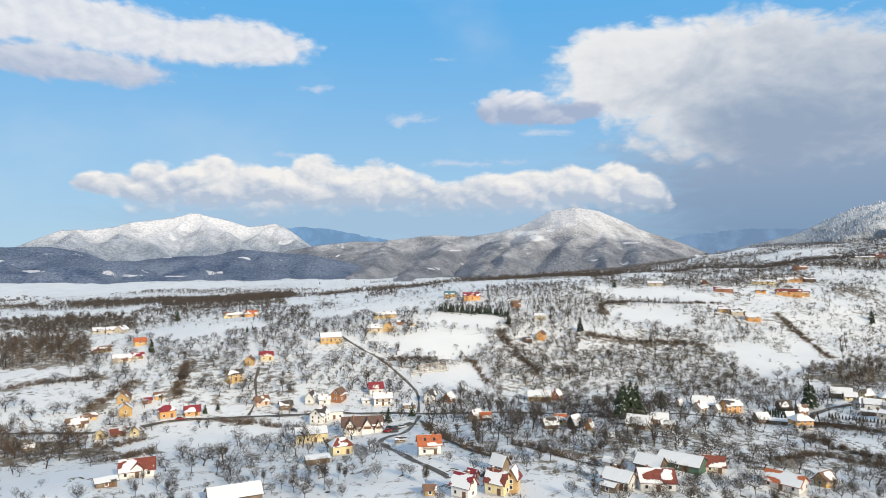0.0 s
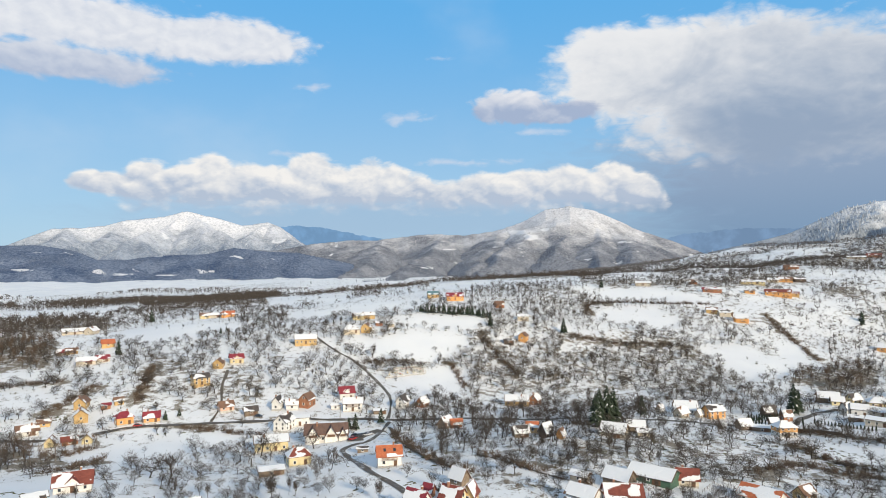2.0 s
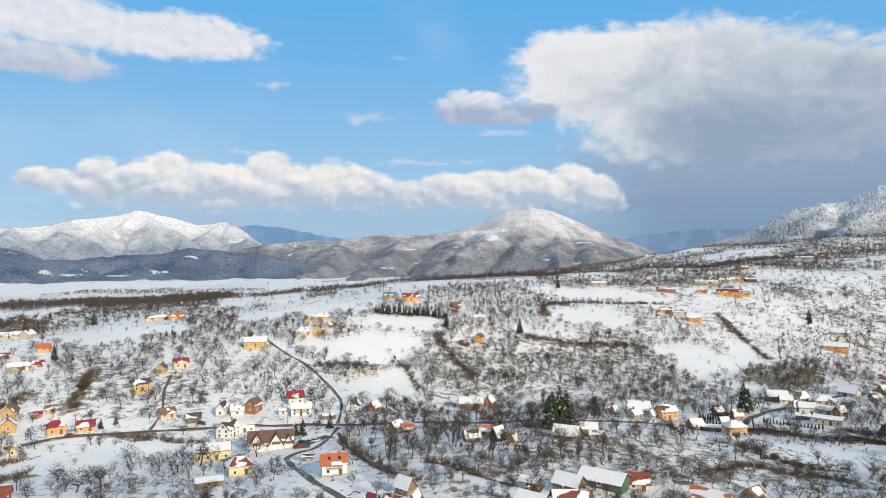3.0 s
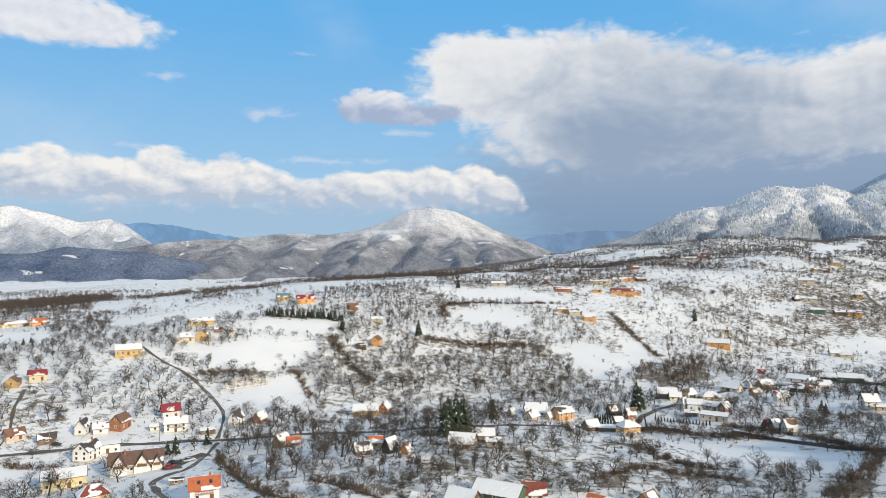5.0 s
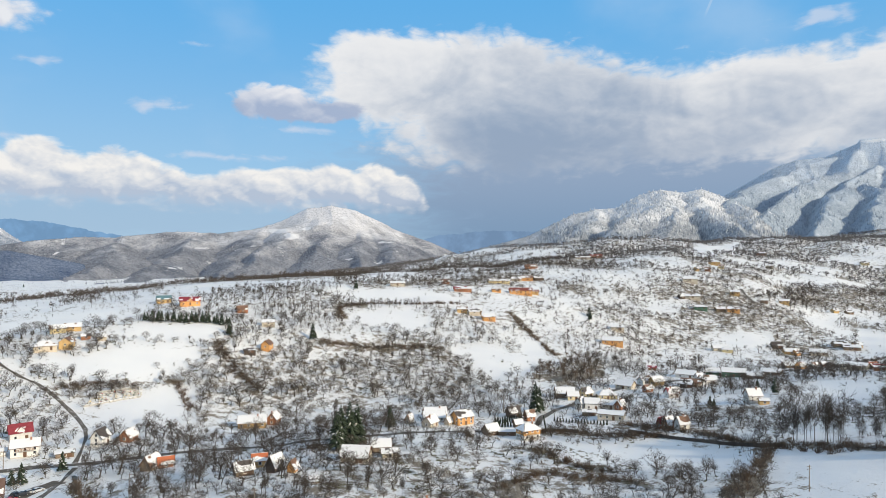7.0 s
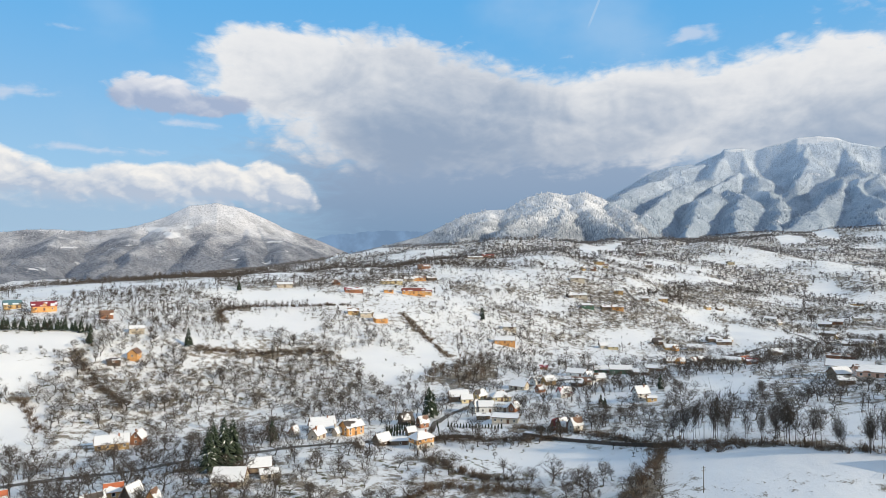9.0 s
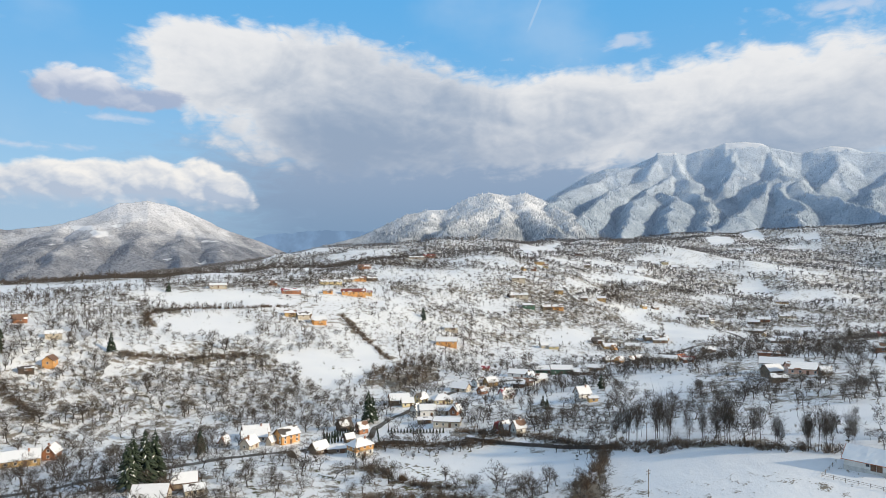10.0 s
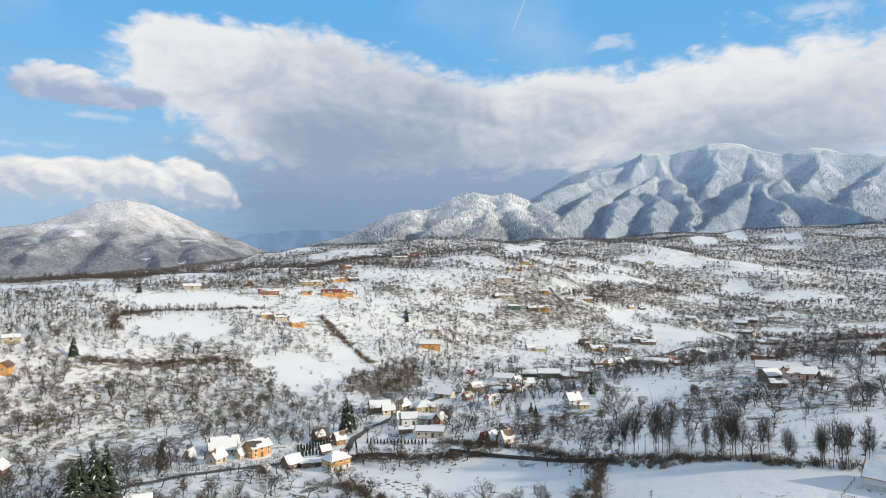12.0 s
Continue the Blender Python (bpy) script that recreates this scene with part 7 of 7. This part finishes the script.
def thuja(x, y, h):
    """A clipped columnar garden conifer with ragged sides."""
    rng = np.random.default_rng(int(abs(x) * 10 + abs(y)))
    t = tagged(new("thuja"), "small dark green columnar conifer in a garden row", "shrub", "garden conifers")
    t.matrix_basis = pose(x, y, float(land_z(x, y)))
    bm = bmesh.new()
    tube(bm, (0, 0, -0.2), (0, 0, h * 0.5), 0.05, 0.03, 5)
    part("trunk", bm, BARK, t)
    fine = []
    for _ in range(110):
        a, z = rng.uniform(0, 6.283), rng.uniform(0.0, 0.9)
        r = 0.20 * h * (1 - z) ** 0.5 * rng.uniform(0.3, 1.0)
        p = np.array([r * math.cos(a), r * math.sin(a), z * h])
        fine.append((p, p + [0.25 * math.cos(a) * rng.uniform(0, 0.6), 0.25 * math.sin(a) * rng.uniform(0, 0.6), 0.22 * h], 0.09 * h ** 0.5, 0))
    o = new("crown", raw_mesh("crown", *twig_mesh(fine), NEEDLES))
    o.parent = t
    return t


def pole(x, y, h, cross):
    t = tagged(new("utility_pole"), "weathered wooden utility pole standing in snow", "pole", "utility poles")
    t.matrix_basis = pose(x, y, float(land_z(x, y)))
    bm = bmesh.new()
    tube(bm, (0, 0, -0.5), (0.05, 0, h), 0.16, 0.11, 8)
    part("shaft", bm, POLE_WOOD, t)
    for z in ((h - 0.5, h - 1.3) if cross else (h - 0.4,)):
        bm = bmesh.new()
        box(bm, -0.9, -0.06, z - 0.06, 0.9, 0.06, z + 0.06)
        arm = part("crossarm", bm, POLE_WOOD, t)
        for k in (-0.75, 0.75):
            bm = bmesh.new()
            tube(bm, (k, 0, z + 0.06), (k, 0, z + 0.26), 0.05, 0.03, 6)
            part("insulator", bm, CONCRETE, arm)
    return t


CAR_PAINT = {c: surface("car_paint_" + c, v, tuple(i * 1.15 for i in v), 2.0, 0.3, 0.02, 0.001) for c, v in (("red", (0.35, 0.03, 0.03)), ("silver", (0.45, 0.46, 0.48)), ("dark", (0.03, 0.035, 0.045)), ("white", (0.75, 0.75, 0.75)))}
TYRE = surface("tyre_rubber", (0.015, 0.015, 0.015), (0.03, 0.03, 0.03), 5.0, 0.8, 0.1, 0.005)


def car(x, y, turn, colour):
    t = tagged(new("car"), f"{colour} parked car on the cleared ground", "car", "parked cars")
    t.matrix_basis = pose(x, y, float(land_z(x, y)) + 0.18, 0, 0, turn)
    bm = bmesh.new()
    side = [(-2.1, 0.3), (-2.1, 0.75), (-1.95, 0.9), (-1.5, 0.95), (1.0, 0.95), (1.9, 0.8), (2.1, 0.6), (2.1, 0.3)]
    n = len(side)
    solid(bm, [(a, -0.85, b) for a, b in side] + [(a, 0.85, b) for a, b in side], [tuple(range(n)), tuple(range(2 * n - 1, n - 1, -1))] + [(i, i + n, (i + 1) % n + n, (i + 1) % n) for i in range(n)])
    part("body", bm, CAR_PAINT[colour], t)
    bm = bmesh.new()
    solid(bm, [(-1.7, -0.8, 0.95), (1.0, -0.8, 0.95), (1.0, 0.8, 0.95), (-1.7, 0.8, 0.95), (-1.25, -0.65, 1.45), (0.3, -0.65, 1.45), (0.3, 0.65, 1.45), (-1.25, 0.65, 1.45)], [(0, 1, 5, 4), (1, 2, 6, 5), (2, 3, 7, 6), (3, 0, 4, 7), (4, 5, 6, 7)])
    cab = part("cabin", bm, GLASS, t)
    bm = bmesh.new()
    box(bm, -1.25, -0.66, 1.43, 0.3, 0.66, 1.49)
    part("roof_panel", bm, CAR_PAINT[colour], cab)
    for wx in (-1.3, 1.3):
        for wy in (-0.8, 0.8):
            bm = bmesh.new()
            tube(bm, (wx, wy - 0.1, 0.3), (wx, wy + 0.1, 0.3), 0.31, 0.31, 12)
            wheel = part("wheel", bm, TYRE, t)
            bm = bmesh.new()
            tube(bm, (wx, wy - 0.11, 0.3), (wx, wy + 0.11, 0.3), 0.18, 0.18, 8)
            part("rim", bm, CAR_PAINT["silver"], wheel)
    return t


def fence(line, label, gap=2.4, h=1.1, mat=None):
    """Posts and two rails along a line on the ground."""
    t = tagged(new("fence"), label, "fence")
    x0, y0 = line[0]
    z0 = float(land_z(x0, y0))
    t.matrix_basis = pose(x0, y0, z0)
    spots = []
    for (ax, ay), (bx, by) in zip(line, line[1:]):
        n = max(1, int(math.hypot(bx - ax, by - ay) / gap))
        spots += [(ax + (bx - ax) * i / n, ay + (by - ay) * i / n) for i in range(n)]
    spots.append(line[-1])
    post_mesh = shared("post", lambda bm: box(bm, -0.06, -0.06, -0.3, 0.06, 0.06, h), mat or POLE_WOOD)
    at = [Vector((px - x0, py - y0, float(land_z(px, py)) - z0)) for px, py in spots]
    for p in at:
        child("post", post_mesh, t, "", Matrix.Translation(p))
    for a, b in zip(at, at[1:]):
        bm = bmesh.new()
        for z in (h * 0.45, h * 0.85):
            tube(bm, a + Vector((0, 0, z)), b + Vector((0, 0, z)), 0.045, 0.045, 4)
        part("rail", bm, mat or POLE_WOOD, t)
    return t


def board_fence(line, gap=2.6, h=1.5):
    """A dark board fence: posts and panels of upright boards."""
    t = tagged(new("board_fence"), "dark weathered board fence along the field edge", "fence", "board fences")
    x0, y0 = line[0]
    z0 = float(land_z(x0, y0))
    t.matrix_basis = pose(x0, y0, z0)
    for (ax, ay), (bx, by) in zip(line, line[1:]):
        n = max(1, int(math.hypot(bx - ax, by - ay) / gap))
        for i in range(n):
            p = [Vector((ax + (bx - ax) * u / n - x0, ay + (by - ay) * u / n - y0, 0)) for u in (i, i + 1)]
            for q in p:
                q.z = float(land_z(q.x + x0, q.y + y0)) - z0
            d = (p[1] - p[0]).normalized()
            s = Vector((-d.y, d.x, 0)).normalized() * 0.03
            tops = [h * (0.92 + 0.16 * hash01(i, k, 3)) for k in range(8)]
            bm = bmesh.new()
            for k in range(7):
                a, b = p[0].lerp(p[1], k / 7), p[0].lerp(p[1], (k + 1) / 7)
                lo, hi = Vector((0, 0, -0.3)), Vector((0, 0, tops[k]))
                solid(bm, [a - s + lo, b - s + lo, b + s + lo, a + s + lo, a - s + hi, b - s + hi, b + s + hi, a + s + hi], [(3, 2, 1, 0), (0, 1, 5, 4), (1, 2, 6, 5), (2, 3, 7, 6), (3, 0, 4, 7), (4, 5, 6, 7)])
            bmesh.ops.remove_doubles(bm, verts=bm.verts, dist=0.001)
            part("panel", bm, WALLS["dark"], t)
            bm = bmesh.new()
            box(bm, p[0].x - 0.07, p[0].y - 0.07, p[0].z - 0.4, p[0].x + 0.07, p[0].y + 0.07, p[0].z + h * 1.1)
            part("post", bm, WALLS["dark"], t)
    return t


def cemetery():
    """Walled graveyard on the slope with rows of stones, wreaths and snow."""
    rng = random.Random(5)
    petals = {c: surface("wreath_" + c, v, tuple(i * 1.2 for i in v), 6.0, 0.8, 0.4, 0.02) for c, v in (("red", (0.40, 0.05, 0.04)), ("yellow", (0.60, 0.42, 0.08)), ("green", (0.06, 0.12, 0.05)))}
    (ax, ay), (bx, by), (cx, cy), (dx, dy) = GRAVEYARD
    corners = [(ax, ay), (bx, by), (cx, cy), (dx, dy)]
    for p, q in zip(corners, corners[1:] + corners[:1]):
        n = max(2, int(math.hypot(q[0] - p[0], q[1] - p[1]) / 3))
        t = tagged(new("stone_wall"), "low snow-capped stone wall round the graveyard", "wall", "graveyard walls")
        bm, bs = bmesh.new(), bmesh.new()
        for i in range(n):
            a = [p[k] + (q[k] - p[k]) * i / n for k in (0, 1)]
            b = [p[k] + (q[k] - p[k]) * (i + 1) / n for k in (0, 1)]
            za, zb = float(land_z(*a)), float(land_z(*b))
            d = Vector((b[0] - a[0], b[1] - a[1], 0)).normalized()
            s = Vector((-d.y, d.x, 0)) * 0.2
            A, B = Vector((*a, za)), Vector((*b, zb))
            for store, lo, hi, f in ((bm, -0.4, 0.9, 1.0), (bs, 0.9, 1.05, 1.1)):
                L, H = Vector((0, 0, lo)), Vector((0, 0, hi))
                solid(store, [A - s * f + L, B - s * f + L, B + s * f + L, A + s * f + L, A - s * f + H, B - s * f + H, B + s * f + H, A + s * f + H], [(3, 2, 1, 0), (0, 1, 5, 4), (1, 2, 6, 5), (2, 3, 7, 6), (3, 0, 4, 7), (4, 5, 6, 7)])
        part("masonry", bm, CONCRETE, t)
        part("snow_cap", bs, SNOW, t)
    slab = shared("headstone", lambda bm: (box(bm, -0.35, -0.08, 0, 0.35, 0.08, 1.0), box(bm, -0.22, -0.08, 1.0, 0.22, 0.08, 1.15)), CONCRETE)
    kerb = shared("grave_kerb", lambda bm: (box(bm, -0.6, -1.9, -0.3, 0.6, 0.1, 0.22)), CONCRETE)
    wreath = {c: shared("wreath", lambda bm: bmesh.ops.create_uvsphere(bm, u_segments=7, v_segments=4, radius=0.32, matrix=Matrix.Translation((0, -0.6, 0.35)) @ Matrix.Diagonal((1.2, 1.0, 0.6, 1))), m) for c, m in petals.items()}
    snow = shared("grave_snow", lambda bm: box(bm, -0.55, -1.85, 0.22, 0.55, -0.15, 0.34), SNOW)
    turn = math.degrees(math.atan2(by - ay, bx - ax))
    for i in range(11):
        for j in range(5):
            if rng.random() < 0.25:
                continue
            u, v = (i + 0.5 + rng.uniform(-0.2, 0.2)) / 11, (j + 0.6) / 5.4
            px = (ax * (1 - u) + bx * u) * (1 - v) + (dx * (1 - u) + cx * u) * v
            py = (ay * (1 - u) + by * u) * (1 - v) + (dy * (1 - u) + cy * u) * v
            colour = rng.choice(("red", "yellow", "green"))
            t = tagged(new("grave"), f"stone grave with {colour} wreath and snow", "grave", "graves")
            t.matrix_basis = pose(px, py, float(land_z(px, py)) + 0.15, 0, 0, turn + rng.uniform(-6, 6)) @ Matrix.Scale(1.25, 4)
            child("headstone", slab, t)
            child("kerb", kerb, t)
            child("wreath", wreath[colour], t)
            if rng.random() < 0.6:
                child("snow", snow, t)


def garden_fences():
    """Weathered fences round the yards of the houses nearest the hill."""
    rng = np.random.default_rng(5)
    roads = [smoothed(r) for r in (ROAD_MAIN, ROAD_NORTH, ROAD_SOUTH, FORECOURT)]
    near = sorted(YARDS, key=lambda q: math.hypot(q[0] - ORIGIN[0], q[1] - ORIGIN[1]))
    left = 46
    for x, y, turn, l, w in near:
        if left == 0:
            break
        a, side = radians(turn), 1 if rng.uniform() < 0.5 else -1
        hl, hw = l * 0.5 + rng.uniform(3, 8), w * 0.5 + rng.uniform(5, 12)
        corners = [(-hl, side * 1.0), (-hl, side * hw), (hl, side * hw), (hl, side * 2.0)]
        line = [(x + u * math.cos(a) - v * math.sin(a), y + u * math.sin(a) + v * math.cos(a)) for u, v in corners]
        px, py = [], []
        for (x0, y0), (x1, y1) in zip(line, line[1:]):
            px += list(np.linspace(x0, x1, 8))
            py += list(np.linspace(y0, y1, 8))
        px, py = np.array(px), np.array(py)
        if min(line_distance(r, px, py).min() for r in roads) < 3.2:
            continue
        if any(np.hypot(px - hx, py - hy).min() < size * 0.5 + 1.0 for hx, hy, size in FOOTPRINTS if math.hypot(hx - x, hy - y) > 1.0):
            continue
        fence(line, "weathered post and rail fence round a snowy yard", 2.8, 1.2)
        left -= 1


garden_fences()
cemetery()
spruce(86.7, 313.1, 18)
spruce(91.0, 316.2, 19)
spruce(94.9, 319.6, 18)
spruce(84.6, 311.3, 16)
spruce(214.2, 381.7, 18)
spruce(218.0, 383.7, 14)
spruce(122.2, 363.4, 11)
spruce(114.6, 543.0, 13)
spruce(54.9, 544.2, 11)
spruce(-204.7, 455.6, 10)
spruce(-241.7, 589.9, 12)
spruce(343.3, 333.5, 9)
spruce(296.5, 334.1, 6)
spruce(291.6, 326.0, 6)
spruce(353.0, 354.8, 6)
spruce(-28.2, 333.3, 8)
spruce(-31.5, 334.0, 6)
spruce(-16.5, 342.6, 8)
spruce(798.7, 385.0, 9)
spruce(-127.5, 348.2, 5)
spruce(-156.1, 517.0, 4)
spruce(-153.1, 521.3, 4)
spruce(-401.2, 2108.6, 9)
spruce(183.9, 695.7, 10)
spruce(390.4, 589.8, 9)
spruce(396.6, 599.4, 8)
spruce(395.0, 598.1, 10)
spruce(-122.6, 353.5, 4)
spruce(-155.3, 514.6, 4)
pole(12.0, 282.2, 8, False)
pole(47.0, 242.4, 8, False)
pole(205.3, 197.3, 8, True)
pole(243.2, 226.3, 9, False)
pole(296.3, 267.1, 11, False)
pole(-39.1, 355.7, 7, False)
pole(-136.7, 342.3, 8, False)
pole(-83.5, 352.4, 8, False)
pole(-146.6, 285.2, 7, False)
pole(195.9, 385.5, 10, False)
pole(197.1, 388.6, 9, False)
car(-26.2, 309.4, 60, "red")
car(-23.9, 314.3, 40, "dark")
car(-22.0, 316.1, 40, "silver")
car(-19.8, 317.0, 40, "silver")
car(-26.3, 316.3, 60, "dark")
car(-82.1, 356.1, 0, "dark")
car(-18.7, 364.4, 20, "red")
car(-136.5, 336.8, 10, "red")
board_fence(BOARD_FENCE)
board_fence(BOARD_FENCE_YARD)
for rail in (FENCE_A, FENCE_C, FENCE_D, FENCE_E):
    fence(rail, "wooden post and rail fence beside a yard")
for rail in (FENCE_B, FENCE_F, FENCE_G):
    fence(rail, "weathered post and rail fence across snowy meadow")
for n in range(18):
    thuja(211.8 + 0.96 * n, 357.0 + -1.43 * n, 2.2 * random.uniform(0.8, 1.2))
for n in range(12):
    thuja(179.1 + 1.59 * n, 361.8 + 0.37 * n, 3.2 * random.uniform(0.8, 1.2))
for n in range(6):
    thuja(176.5 + 1.53 * n, 355.1 + -0.21 * n, 3.0 * random.uniform(0.8, 1.2))
for n in range(5):
    thuja(195.5 + 3.66 * n, 337.7 + 6.97 * n, 2.0 * random.uniform(0.8, 1.2))
for n in range(24):
    u = n / 23
    spruce(-3 + 60 * u + random.uniform(-1.5, 1.5), 577 + -15 * u + random.uniform(-2, 2), random.uniform(6, 9))


def alder(spots):
    """Tall bare alders with several stems: each a trunk with its limbs, and a crown of twigs."""
    rng = np.random.default_rng(77)
    kinds = []
    for n in range(5):
        wood_s, fine_s = bare_tree(900 + n, True, 9, 5, 250, 0.42, False, True)
        t = tagged(new("alder"), "tall bare alder on the stream bank beside the snowy field", "tree", "alders along the stream")
        for nm, me in (("trunk", raw_mesh("trunk", *branch_mesh(wood_s[:1]), BARK)), ("crown", raw_mesh("crown", *crown_arrays(wood_s, fine_s), BARK))):
            o = new(nm, me)
            o.parent = t
        kinds.append([t, False])
    for x, y, count, h in spots:
        for _ in range(count):
            px, py, ph = x + rng.normal(0, 1.9), y + rng.normal(0, 1.9), h * rng.uniform(0.72, 1.08)
            k = kinds[int(rng.integers(0, 5))]
            m = pose(px, py, float(land_z(px, py)), 0, 0, rng.uniform(0, 360)) @ Matrix.Scale(ph, 4)
            if k[1]:
                copy_thing(k[0], m).scale = (ph * rng.uniform(0.75, 1.1),) * 2 + (ph,)
            else:
                k[0].matrix_basis, k[1] = m, True


alder([(248, 240, 5, 19), (253, 239, 3, 15), (253, 229, 5, 20), (251, 222, 3, 15), (252, 213, 4, 14), (251, 206, 4, 17), (253, 201, 5, 18), (255, 194, 3, 14), (256, 185, 4, 13), (258, 176, 5, 15), (262, 171, 6, 16), (264, 165, 4, 14), (263, 212, 2, 15), (290, 196, 1, 12)])
plant_land()
